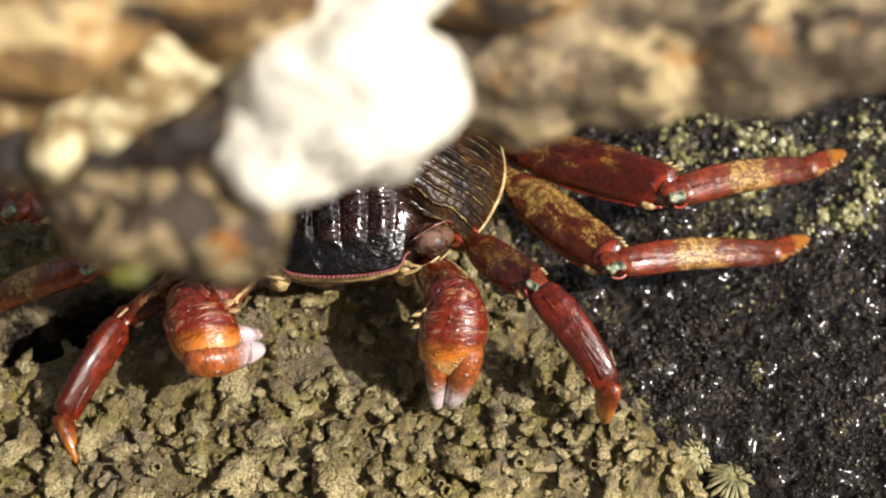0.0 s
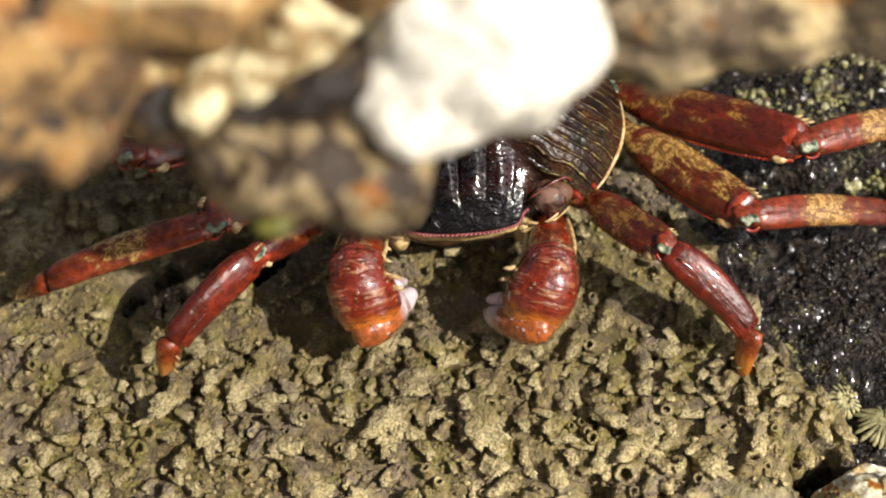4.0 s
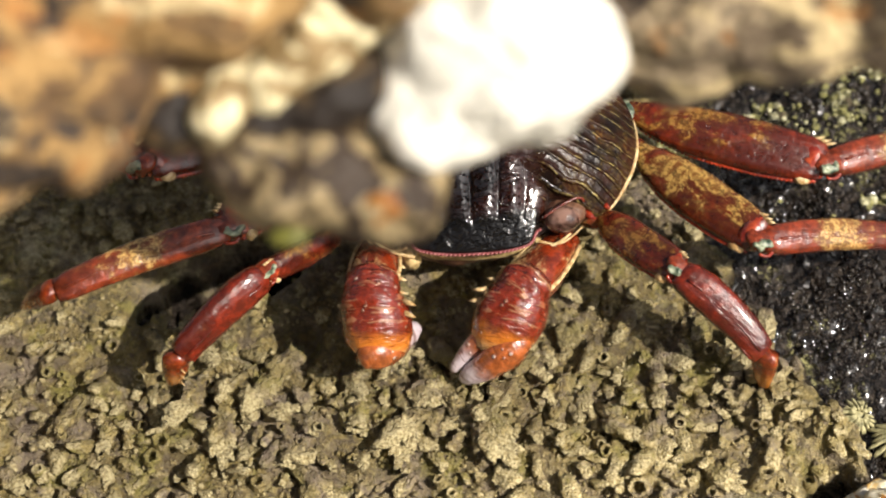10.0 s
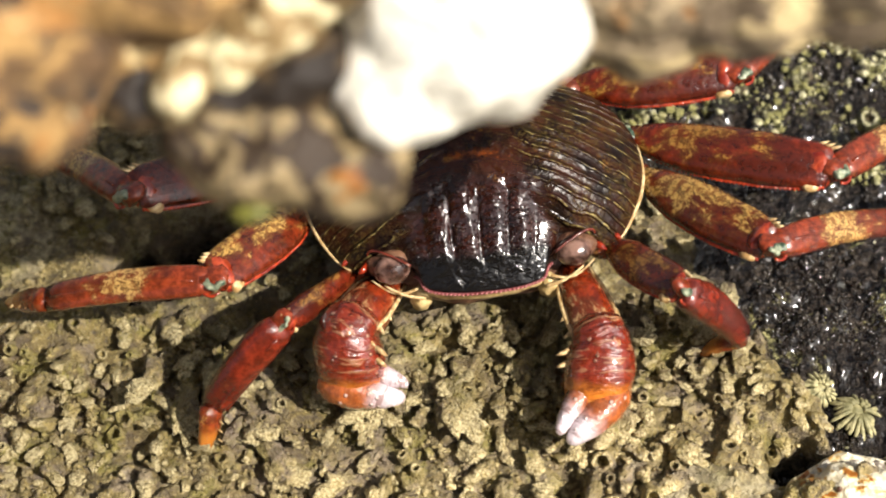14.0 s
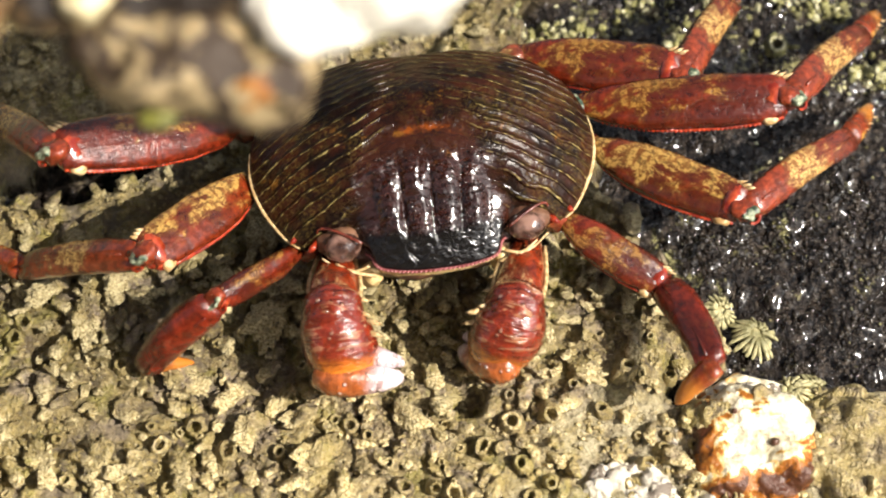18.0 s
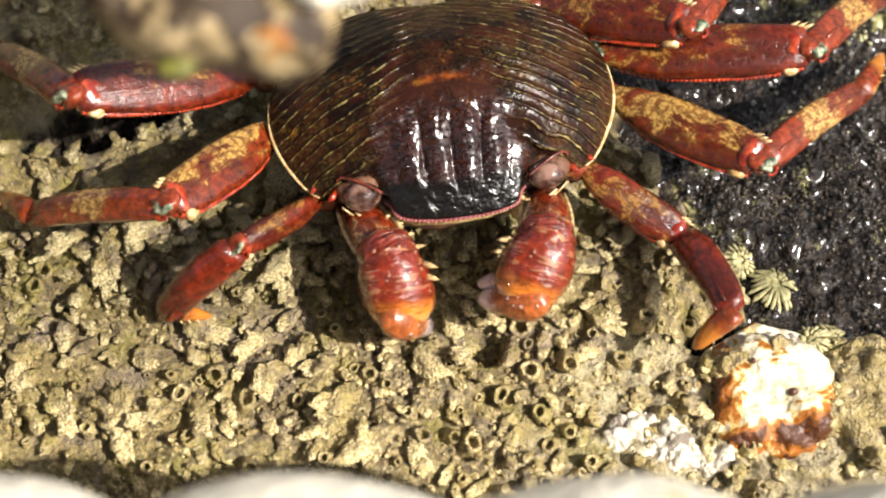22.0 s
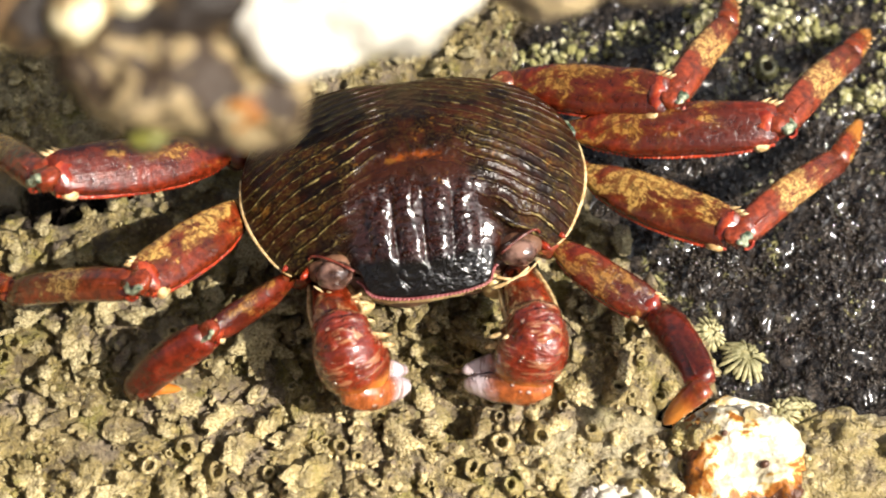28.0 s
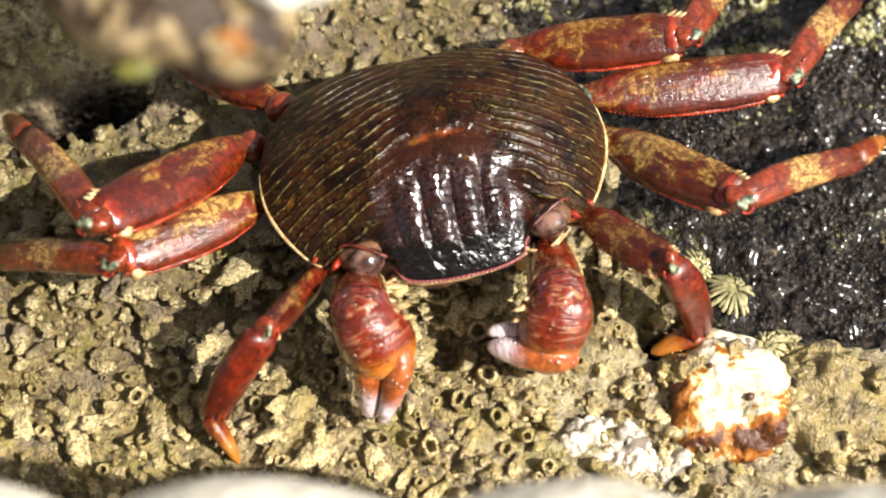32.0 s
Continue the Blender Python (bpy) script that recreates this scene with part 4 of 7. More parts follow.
    foot = part("foot", turned(sway(loft([(x * l3, w3 * a, h3 * a, 0, -0.9 * x * x) for x, a in ((-0.02, 0.9), (0.15, 0.98), (0.4, 0.88), (0.65, 0.70), (0.85, 0.48), (0.96, 0.26), (1.0, 0.10))], 16), 1.5, 0.15, l3), lean), FOOT_SHORT if first else FOOT, crab, "orange red pointed foot")
    for u, s in ((0.25, 1), (0.25, -1), (0.42, 1), (0.42, -1), (0.6, 1), (0.6, -1)):
        part("spine", spikes([(l3 * u, s * w3 * 0.6, 0.2, l3 * (u + 0.07), s * w3 * 0.92, 0.0, 0.16)]), IVORY, foot)
    limb[name] = (upper, lower, foot)


for key in ("R1", "R2", "R3", "R4"):
    build_leg(key, 1)
for key in ("L1", "L2", "L3", "L4"):
    build_leg(key, -1)
for hx, hy, hz in ((17.1, -8.9, 11.0), (22.9, 0.9, 12.0), (22.1, 7.4, 12.0), (15.1, 16.9, 12.0), (-17.0, -8.4, 10.0), (-22.3, 2.3, 11.0), (-23.4, 11.2, 11.0), (-18.2, 16.5, 11.0)):
    part("hip", sway(ball((hx * 0.96, hy * 0.96, hz - 0.4), (2.4, 2.2, 2.2), 3), 1.5, 0.3, hx), JADE if 4 < hy < 9 else LOWER, crab)


def build_claw(name, side):
    """Arm, palm and fingers of a claw; side is +1 or -1 for the inner edge."""
    l1, l2, l3 = LENGTHS[name]
    f = side
    arm = part("claw_arm", sway(loft([(x * l1, 3.4 * a, 3.0 * b, 0, 0) for x, a, b in ((-0.15, 0.55, 0.6), (0.1, 0.75, 0.8), (0.35, 0.9, 0.92), (0.6, 1.0, 1.0), (0.85, 1.0, 0.95), (0.98, 0.8, 0.8))], 18, 2.2), 1.8, 0.4, side), ARM, crab, "red claw arm with pale bands")
    part("wrist", sway(ball((l1 - 0.5, 0, 0.3), (3.9, 3.9, 3.6), 4), 1.6, 0.4, side), WRIST, arm, "knobbly red wrist with white dots")
    for s in (1, -1):
        part("arm_edge", tube([(l1 * (0.95 * u - 0.05), s * 3.25 * (0.70 + 0.32 * math.sin(2.2 * u)), 0.9) for u in (k / 8 for k in range(9))], lambda u: 0.32), IVORY, arm, "pale edge of the claw arm")
    for u, e in ((0.50, 0.3), (0.74, 1.0), (1.0, 1.5)):
        part("spine", spikes([(l1 * u, f * 2.8, 0.6, l1 * (u + 0.10), f * (4.0 + 0.6 * e), 0.9, 0.45)]), IVORY, arm, "ivory spine on the inner edge")
    palm = part("claw_palm", sway(loft([(x, 4.7 * a, 4.3 * a, f * 0.10 * x, -0.1 * x) for x, a in ((-1.8, 0.55), (-0.6, 0.82), (1.2, 0.97), (3.2, 1.03), (5.2, 1.0), (l2 + 0.4, 0.86), (l2 + 1.7, 0.62), (l2 + 2.5, 0.30))], 22, 2.1), 2.2, 0.35, side), PALM, crab, "swollen claw palm, red fading to orange")
    for k in range(2):
        part("spine", spikes([(1.0 + 1.5 * k, f * 4.2, 1.2, 1.6 + 1.6 * k, f * 6.0, 1.8, 0.5)]), IVORY, palm, "ivory spine")
    fixed = part("fixed_finger", sway(loft([(x * l3, 2.3 * a, 2.4 * a, -f * (1.5 - 1.0 * x * x), -0.2) for x, a in ((-0.36, 0.6), (-0.12, 1.0), (0.1, 1.06), (0.27, 1.0), (0.5, 0.84), (0.72, 0.66), (0.9, 0.44), (0.98, 0.2))], 16), 1.3, 0.2, side), FINGER, crab, "violet white tipped fixed finger")
    part("moving_finger", sway(loft([(x * l3, 1.8 * a, 2.0 * a, f * (2.0 - 0.9 * x * x), 0.5) for x, a in ((-0.32, 0.6), (-0.1, 1.02), (0.1, 1.1), (0.3, 1.0), (0.55, 0.82), (0.78, 0.6), (0.92, 0.40), (0.98, 0.2))], 16), 1.3, 0.2, side + 5), FINGER, fixed, "violet white tipped moving finger")
    limb[name] = (arm, palm, fixed)


build_claw("CR", -1)
build_claw("CL", 1)


# ---- lime crust: clumps and worm tubes, countable ones as parts of the ground ----
def clump_mesh(seed, wide, tall, sub=3):
    """A crumbly growth of a few fused lobes, longer than wide."""
    pick = random.Random(int(seed * 100))
    lobes = [(Vector((0, 0, 0)), 1.0)]
    for k in range(5):
        u = k / 4 - 0.5
        lobes.append((Vector((pick.uniform(-0.6, 0.6), 2.1 * u + pick.uniform(-0.3, 0.3), pick.uniform(-0.1, 0.75))), pick.uniform(0.55, 0.95)))
    bm = bmesh.new()
    tips = []
    bmesh.ops.create_icosphere(bm, subdivisions=sub, radius=1.0)
    for v in bm.verts:
        d = v.co.normalized()
        best = 0.3
        for c, s in lobes:
            along = d.dot(c)
            gap = s * s - (c.length_squared - along * along)
            if gap > 0:
                best = max(best, along + math.sqrt(gap))
        p = d * best
        q = p * 1.9 + Vector((seed, seed * 2.3, 1.0))
        k = 1 + 0.22 * noise.noise(q) + 0.18 * noise.noise(q * 2.6) + 0.14 * noise.noise(q * 5.0) + 0.16 * abs(noise.noise(q * 8.0))
        p = p * k
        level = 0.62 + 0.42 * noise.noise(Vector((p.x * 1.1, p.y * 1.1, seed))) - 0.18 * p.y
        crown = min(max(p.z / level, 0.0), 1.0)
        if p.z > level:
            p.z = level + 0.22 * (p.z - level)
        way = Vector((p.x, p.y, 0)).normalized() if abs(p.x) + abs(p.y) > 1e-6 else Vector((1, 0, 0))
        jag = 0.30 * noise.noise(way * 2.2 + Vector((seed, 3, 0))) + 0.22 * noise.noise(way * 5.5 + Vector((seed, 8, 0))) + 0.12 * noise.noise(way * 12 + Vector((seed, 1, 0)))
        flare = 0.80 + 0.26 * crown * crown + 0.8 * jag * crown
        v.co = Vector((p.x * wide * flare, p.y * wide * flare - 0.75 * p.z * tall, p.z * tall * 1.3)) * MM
        # tip rises with height and towards -y.
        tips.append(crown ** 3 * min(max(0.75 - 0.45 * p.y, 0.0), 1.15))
    me = bpy.data.meshes.new("crust_clump")
    bm.to_mesh(me)
    bm.free()
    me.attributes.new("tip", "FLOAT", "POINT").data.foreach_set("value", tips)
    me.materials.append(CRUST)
    return me


def tube_mesh(seed, r, tall):
    """A short crusty tube, open at the top."""
    prof = ((1.55, -0.6), (1.35, 0.2), (1.12, 0.6), (1.0, 0.92), (0.86, 1.0), (0.66, 0.94), (0.58, 0.6), (0.5, 0.05))
    bm = bmesh.new()
    loops = []
    for a, z in prof:
        loop = []
        for k in range(16):
            t = 2 * math.pi * k / 16
            d = Vector((math.cos(t), math.sin(t), 0))
            e = 1 + 0.22 * noise.noise(d * 1.5 + Vector((seed, 0, z))) + 0.10 * noise.noise(d * 5 + Vector((seed, 4, z * 3)))
            loop.append(bm.verts.new((d.x * a * r * e * MM, (d.y * a * r * e - 0.25 * z * tall) * MM, z * tall * (1 + 0.15 * noise.noise(d * 2 + Vector((9, seed, 0)))) * MM)))
        loops.append(loop)
    for a, b in zip(loops, loops[1:]):
        for k in range(16):
            bm.faces.new((a[k], a[(k + 1) % 16], b[(k + 1) % 16], b[k]))
    bm.faces.new(loops[-1])
    bmesh.ops.recalc_face_normals(bm, faces=bm.faces)
    me = bpy.data.meshes.new("worm_tube")
    bm.to_mesh(me)
    bm.free()
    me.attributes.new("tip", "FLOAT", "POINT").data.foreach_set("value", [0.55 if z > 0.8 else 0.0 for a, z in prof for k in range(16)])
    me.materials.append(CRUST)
    return me


rng = random.Random(7)
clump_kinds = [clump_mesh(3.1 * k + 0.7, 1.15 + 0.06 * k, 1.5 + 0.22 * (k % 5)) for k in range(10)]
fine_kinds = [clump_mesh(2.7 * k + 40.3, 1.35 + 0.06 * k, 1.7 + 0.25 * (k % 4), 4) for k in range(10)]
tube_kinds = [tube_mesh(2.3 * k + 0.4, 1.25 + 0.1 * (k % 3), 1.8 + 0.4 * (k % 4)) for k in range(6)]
for me in clump_kinds + fine_kinds + tube_kinds:
    me.polygons.foreach_set("use_smooth", [True] * len(me.polygons))

CLUMPS = ((-4, -24), (2, -22), (19, -19), (-20, -23), (-17, -25), (-22, -12), (-26, -21), (-24, -26), (-15, -30), (-41, -24), (-43, -33), (-38, -32), (-33, -32), (-51, -31), (-56, -24), (-33, -21), (-10, -36), (-5, -37), (-16, -34), (-20, -5), (-67, -5), (-63, -9), (-58, 9), (-47, 4), (-39, 0), (-42, -5), (-37, -14), (-34, -18), (-28, -8), (-19, -3), (-21, -10), (-13, -8), (-11, -12), (-9, -17), (-1, -4), (6, -10), (11, -12), (23, -6), (-6, -1), (-9, -6), (-51, -5), (-47, -10), (-24, 7), (-28, 0))
TUBES = ((-31, -26), (-27, -30), (-20, -30), (-11, -26), (25, -19), (15, -25), (10, -26), (0, -35), (-4, -35), (2, -36), (-56, -13), (5, -14), (-58, -8), (-55, -11), (-41, -18), (9, -19))
taken = []


def settle(kind, name, x, y, size):
    ob = new(name, kind)
    ob.parent = ground
    ob.matrix_basis = P(x, y, height(x, y) + 0.25, rng.uniform(-16, 22), rng.uniform(-16, 16), rng.uniform(-45, 45)) @ Matrix.Diagonal((size * rng.uniform(0.85, 1.15), size * rng.uniform(0.9, 1.25), size, 1))
    taken.append((x, y, 1.9 * size))


for x, y in CLUMPS:
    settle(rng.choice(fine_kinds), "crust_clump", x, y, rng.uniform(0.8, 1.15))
for x, y in TUBES:
    settle(rng.choice(tube_kinds), "worm_tube", x, y, rng.uniform(0.62, 0.88))


def free_spot(x, y, gap):
    return all((x - a) ** 2 + (y - b) ** 2 > (gap * c) ** 2 for a, b, c in taken)


def crusted(x, y):
    return float(wet_or_pit(np.array([x]), np.array([y]))[0]) < 0.25


loose = []
for k in range(3800):
    x, y = rng.uniform(-84, 42), rng.uniform(-60, 62)
    thin = y > 4 + 0.10 * x and rng.random() < 0.80
    smoother = y < -17 and rng.random() < (0.42 if x > 4 else 0.2)
    if thin or smoother or not crusted(x, y) or not free_spot(x, y, 1.0 + 0.9 * rng.random()):
        continue
    size = rng.uniform(0.42, 0.88) * (0.85 if y < -17 else 1.0)
    if len(taken) < 290 and -66 < x < 40 and -46 < y < 14:
        tubed = rng.random() < (0.25 if y < -17 else 0.12)
        settle(rng.choice(tube_kinds if tubed else clump_kinds), "worm_tube" if tubed else "crust_clump", x, y, size)
    else:
        loose.append((x, y, size * 0.9))
        taken.append((x, y, 1.7 * size))


def strew(name, spots, material, flat=1.0, kinds=None):
    """Many small growths joined into one mesh."""
    field = bmesh.new()
    for x, y, size in spots:
        me = rng.choice(kinds or clump_kinds)
        old = len(field.verts)
        field.from_mesh(me)
        m = P(x, y, height(x, y) + 0.2, rng.uniform(-20, 20), rng.uniform(-20, 20), rng.uniform(-60, 60)) @ Matrix.Diagonal((size, size, size * flat, 1))
        field.verts.ensure_lookup_table()
        for i in range(old, len(field.verts)):
            field.verts[i].co = m @ field.verts[i].co
    return tagged(part(name, field, material, ground), kind="stuff")


strew("crust_field", loose, CRUST_FIELD)


def scatter(name, spots, material, sub=1):
    """Many tiny uneven grains joined into one mesh: (x, y, radius) in millimetres."""
    seedling = bmesh.new()
    bmesh.ops.create_icosphere(seedling, subdivisions=sub, radius=1.0)
    co = np.array([v.co[:] for v in seedling.verts])
    seedling.verts.ensure_lookup_table()
    tri = np.array([[v.index for v in f.verts] for f in seedling.faces])
    seedling.free()
    s = np.array(spots)
    dice = np.random.default_rng(5)
    push = 1 + dice.uniform(-0.32, 0.32, (len(s), len(co)))
    size = s[:, 2, None, None] * dice.uniform(0.7, 1.3, (len(s), 1, 3))
    every = co[None] * push[:, :, None] * size
    base = relief(s[:, 0], s[:, 1])
    every += np.stack((s[:, 0], s[:, 1], base + 0.15 * s[:, 2]), -1)[:, None, :]
    faces = tri[None] + (np.arange(len(s)) * len(co))[:, None, None]
    me = bpy.data.meshes.new(name)
    me.from_pydata((every.reshape(-1, 3) * MM).tolist(), [], faces.reshape(-1, 3).tolist())
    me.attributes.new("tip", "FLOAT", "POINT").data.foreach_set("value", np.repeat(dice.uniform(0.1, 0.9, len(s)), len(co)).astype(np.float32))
    return tagged(mesh_part(name, me, material, ground), kind="stuff")


dice = np.random.default_rng(9)
xs, ys = dice.uniform(-84, 52, 20000), dice.uniform(-58, 50, 20000)
ok = (wet_or_pit(xs, ys) < 0.3) & (fbm(xs, ys, 6.0, 3, 51) > -0.35)
scatter("crust_crumbs", np.stack((xs, ys, 0.10 + 0.45 * dice.random(20000) ** 2.4), -1)[ok], CRUST_FIELD)
xs, ys = dice.uniform(14, 84, 13000), dice.uniform(-30, 58, 13000)
ok = (wet_or_pit(xs, ys) > 0.7) & (fbm(xs, ys, 7.0, 3, 57) > -0.25)
scatter("wet_grit", np.stack((xs, ys, 0.08 + 0.44 * dice.random(13000) ** 3), -1)[ok], WET_GRIT)
cups = []
for k in range(240):
    x, y = rng.uniform(-72, 40), rng.uniform(-52, 2)
    if crusted(x, y) and free_spot(x, y, 0.75):
        cups.append((x, y, rng.uniform(0.32, 0.62)))
strew("cup_field", cups, CRUST_FIELD, 1.0, tube_kinds)
mound = [(55 + rng.uniform(-8, 10), -30 + rng.uniform(-10, 8), rng.uniform(0.4, 0.9)) for k in range(34)]
strew("mound_crust", [(x, y, s) for x, y, s in mound], CRUST_FIELD, 2.2)
LICHEN = clump_material("yellow_green_lichen", True, ((0.08, 0.075, 0.035), (0.30, 0.285, 0.10), (0.66, 0.63, 0.42)))
patches = []
for cx, cy, rx, ry, count in ((64, 31, 7, 3.2, 420), (48, 28, 6, 2.4, 260), (53, 45, 5.5, 4, 340), (59, 43, 5, 3, 240), (68, 36, 4, 4, 160), (42, 43, 5, 4, 260), (36, 37, 4, 4, 160), (50, 36.5, 4, 2, 110), (30, 42, 7, 4, 240), (44, 50, 10, 4, 260), (72, 46, 8, 6, 240), (18, 38, 9, 5, 420)):
    for k in range(int(count * 0.6)):
        patches.append((cx + rng.gauss(0, 0.40) * rx, cy + rng.gauss(0, 0.40) * ry, 0.08 + 0.62 * rng.random() ** 3))
for k in range(150):
    patches.append((rng.uniform(26, 80), rng.uniform(14, 56), 0.08 + 0.30 * rng.random() ** 3))
for k in range(40):
    patches.append((rng.uniform(30, 66), rng.uniform(-14, 16), 0.08 + 0.20 * rng.random() ** 2))
scatter("lichen_field", patches, LICHEN, 2)
cup_mesh = tube_mesh(7.7, 1.25, 1.0)
cup_mesh.materials.clear()
cup = mesh_part("cup_lichen", cup_mesh, LICHEN)
cup.matrix_world = P(50.0, 36.5, height(50.0, 36.5) + 0.3, 10, 0, 20)
tagged(cup, "small yellow green cup lichen on black wet rock", "lichen")


# ---- the crab creeps and feeds ----
def motions():
    """Key the crab's creep over the rock and the strokes of its legs and claws."""
    walk(crab, [
        (0, P(-8.9, 28.3, CRAB_Z, 0, 0, 1.3)), (0.5, P(-8.7, 28.2, CRAB_Z, 0, 0, 1.3)), (1, P(-9.1, 28.1, CRAB_Z, 0, 0, 1.3)), (1.5, P(-9.4, 27.9, CRAB_Z, 0, 0, 1.3)), (2, P(-10.5, 28.0, CRAB_Z, 0, 0, 1.3)),
        (2.5, P(-12.3, 26.9, CRAB_Z, 0, 0, 1.3)), (3, P(-12.5, 26.9, CRAB_Z, 0, 0, 1.3)), (3.5, P(-12.2, 26.9, CRAB_Z, 0, 0, 1.3)), (5.5, P(-12.2, 26.7, CRAB_Z, 0, 0, 1.3)), (6, P(-12.1, 26.5, CRAB_Z, 0, 0, 1.3)),
        (6.5, P(-12.3, 26.5, CRAB_Z, 0, 0, 1.3)), (7, P(-12.3, 26.7, CRAB_Z, 0, 0, 1.3)), (7.5, P(-12.3, 26.8, CRAB_Z, 0, 0, 1.3)), (8, P(-12.4, 26.6, CRAB_Z, 0, 0, 1.3)), (8.5, P(-12.4, 26.6, CRAB_Z, 0, 0, 1.3)),
        (9, P(-12.4, 26.3, CRAB_Z, 0, 0, 1.3)), (9.5, P(-12.9, 25.5, CRAB_Z, 0, 0, 1.3)), (10, P(-12.6, 25.6, CRAB_Z, 0, 0, 1.3)), (10.5, P(-11.6, 25.2, CRAB_Z, 0, 0, 1.0)), (11, P(-10.7, 22.9, CRAB_Z, 0, 0, 1.3)),
        (11.5, P(-9.7, 21.6, CRAB_Z, 0, 0, 1.7)), (12, P(-9.3, 20.6, CRAB_Z, 0, 0, 1.9)), (12.5, P(-9.1, 20.1, CRAB_Z, 0, 0, 2.1)), (13, P(-8.2, 19.2, CRAB_Z, 0, 0, 2.6)), (13.5, P(-7.7, 17.6, CRAB_Z, 0, 0, 3.5)),
        (14, P(-7.0, 15.5, CRAB_Z, 0, 0, 4.7)), (14.5, P(-3.9, 14.3, CRAB_Z, 0, 0, 5.6)), (16.5, P(-2.3, 9.1, CRAB_Z, 0, 0, 7.2)), (17, P(-1.8, 7.0, CRAB_Z, 0, 0, 7.3)), (17.5, P(-1.3, 5.7, CRAB_Z, 0, 0, 7.7)),
        (18, P(-1.5, 5.9, CRAB_Z, 0, 0, 7.7)), (18.5, P(-1.6, 5.7, CRAB_Z, 0, 0, 7.8)), (19, P(-1.7, 5.8, CRAB_Z, 0, 0, 7.9)), (19.5, P(-1.6, 5.8, CRAB_Z, 0, 0, 8.0)), (20, P(-1.4, 5.7, CRAB_Z, 0, 0, 8.0)),
        (20.5, P(-1.6, 5.7, CRAB_Z, 0, 0, 8.0)), (21, P(-1.6, 5.7, CRAB_Z, 0, 0, 8.1)), (21.5, P(-1.5, 5.8, CRAB_Z, 0, 0, 8.2)), (22, P(-1.5, 5.9, CRAB_Z, 0, 0, 8.0)), (22.5, P(-1.4, 5.8, CRAB_Z, 0, 0, 7.8)),
        (23, P(-1.2, 5.9, CRAB_Z, 0, 0, 7.9)), (23.5, P(-1.2, 5.6, CRAB_Z, 0, 0, 7.9)), (24, P(-1.2, 5.5, CRAB_Z, 0, 0, 8.0)), (24.5, P(-1.3, 5.5, CRAB_Z, 0, 0, 7.9)), (25, P(-1.5, 5.3, CRAB_Z, 0, 0, 8.1)),
        (25.5, P(-1.5, 5.3, CRAB_Z, 0, 0, 8.0)), (26, P(-1.3, 5.2, CRAB_Z, 0, 0, 8.3)), (26.5, P(-1.4, 5.2, CRAB_Z, 0, 0, 8.1)), (28.5, P(-1.4, 4.9, CRAB_Z, 0, 0, 8.1)), (29, P(-0.8, 4.7, CRAB_Z, 0, 0, 8.6)),
        (29.5, P(0.2, 3.7, CRAB_Z, 0, 0, 9.6)), (30, P(2.1, 1.9, CRAB_Z, 0, 0, 10.7)), (30.5, P(2.2, 0.7, CRAB_Z, 0, 0, 12.0)), (31, P(2.9, -0.9, CRAB_Z, 0, 0, 12.9)), (31.5, P(2.6, -1.5, CRAB_Z, 0, 0, 13.7)),
        (32, P(3.1, -2.2, CRAB_Z, 0, 0, 14.0)),
    ])
    walk(limb["R1"][0], [(0, P(17.1, -8.9, 11.0, -0, -21, -55)), (1, P(17.1, -8.9, 11.0, -0, -18, -57)), (2, P(17.1, -8.9, 11.0, -0, -17, -55)), (3, P(17.1, -8.9, 11.0, -0, -14, -50)), (4, P(17.1, -8.9, 11.0, -0, -14, -50)), (5, P(17.1, -8.9, 11.0, -0, -13, -50)), (6, P(17.1, -8.9, 11.0, -0, -13, -49)), (7, P(17.1, -8.9, 11.0, -0, -12, -50)), (8, P(17.1, -8.9, 11.0, -0, -15, -51)), (9, P(17.1, -8.9, 11.0, -0, -13, -51)), (10, P(17.1, -8.9, 11.0, -0, -14, -51)), (11, P(17.1, -8.9, 11.0, -0, -20, -53)), (12, P(17.1, -8.9, 11.0, -0, -27, -58)), (13, P(17.1, -8.9, 11.0, -0, -23, -55)), (14, P(17.1, -8.9, 11.0, -0, -25, -58)), (15, P(17.1, -8.9, 11.0, -0, -14, -60)), (16, P(17.1, -8.9, 11.0, -0, -2, -52)), (17, P(17.1, -8.9, 11.0, -0, 10, -42)), (18, P(17.1, -8.9, 11.0, -0, 11, -41)), (19, P(17.1, -8.9, 11.0, -0, 11, -41)), (20, P(17.1, -8.9, 11.0, -0, 12, -42)), (22, P(17.1, -8.9, 11.0, -0, 12, -42)), (23, P(17.1, -8.9, 11.0, -0, 13, -44)), (24, P(17.1, -8.9, 11.0, -0, 10, -44)), (25, P(17.1, -8.9, 11.0, -0, 7, -44)), (26, P(17.1, -8.9, 11.0, -0, 4, -45)), (27, P(17.1, -8.9, 11.0, -0, 7, -44)), (28, P(17.1, -8.9, 11.0, -0, 9, -42)), (29, P(17.1, -8.9, 11.0, -0, 11, -43)), (30, P(17.1, -8.9, 11.0, -0, -9, -57)), (31, P(17.1, -8.9, 11.0, -0, -15, -59)), (32, P(17.1, -8.9, 11.0, -0, -19, -60))])
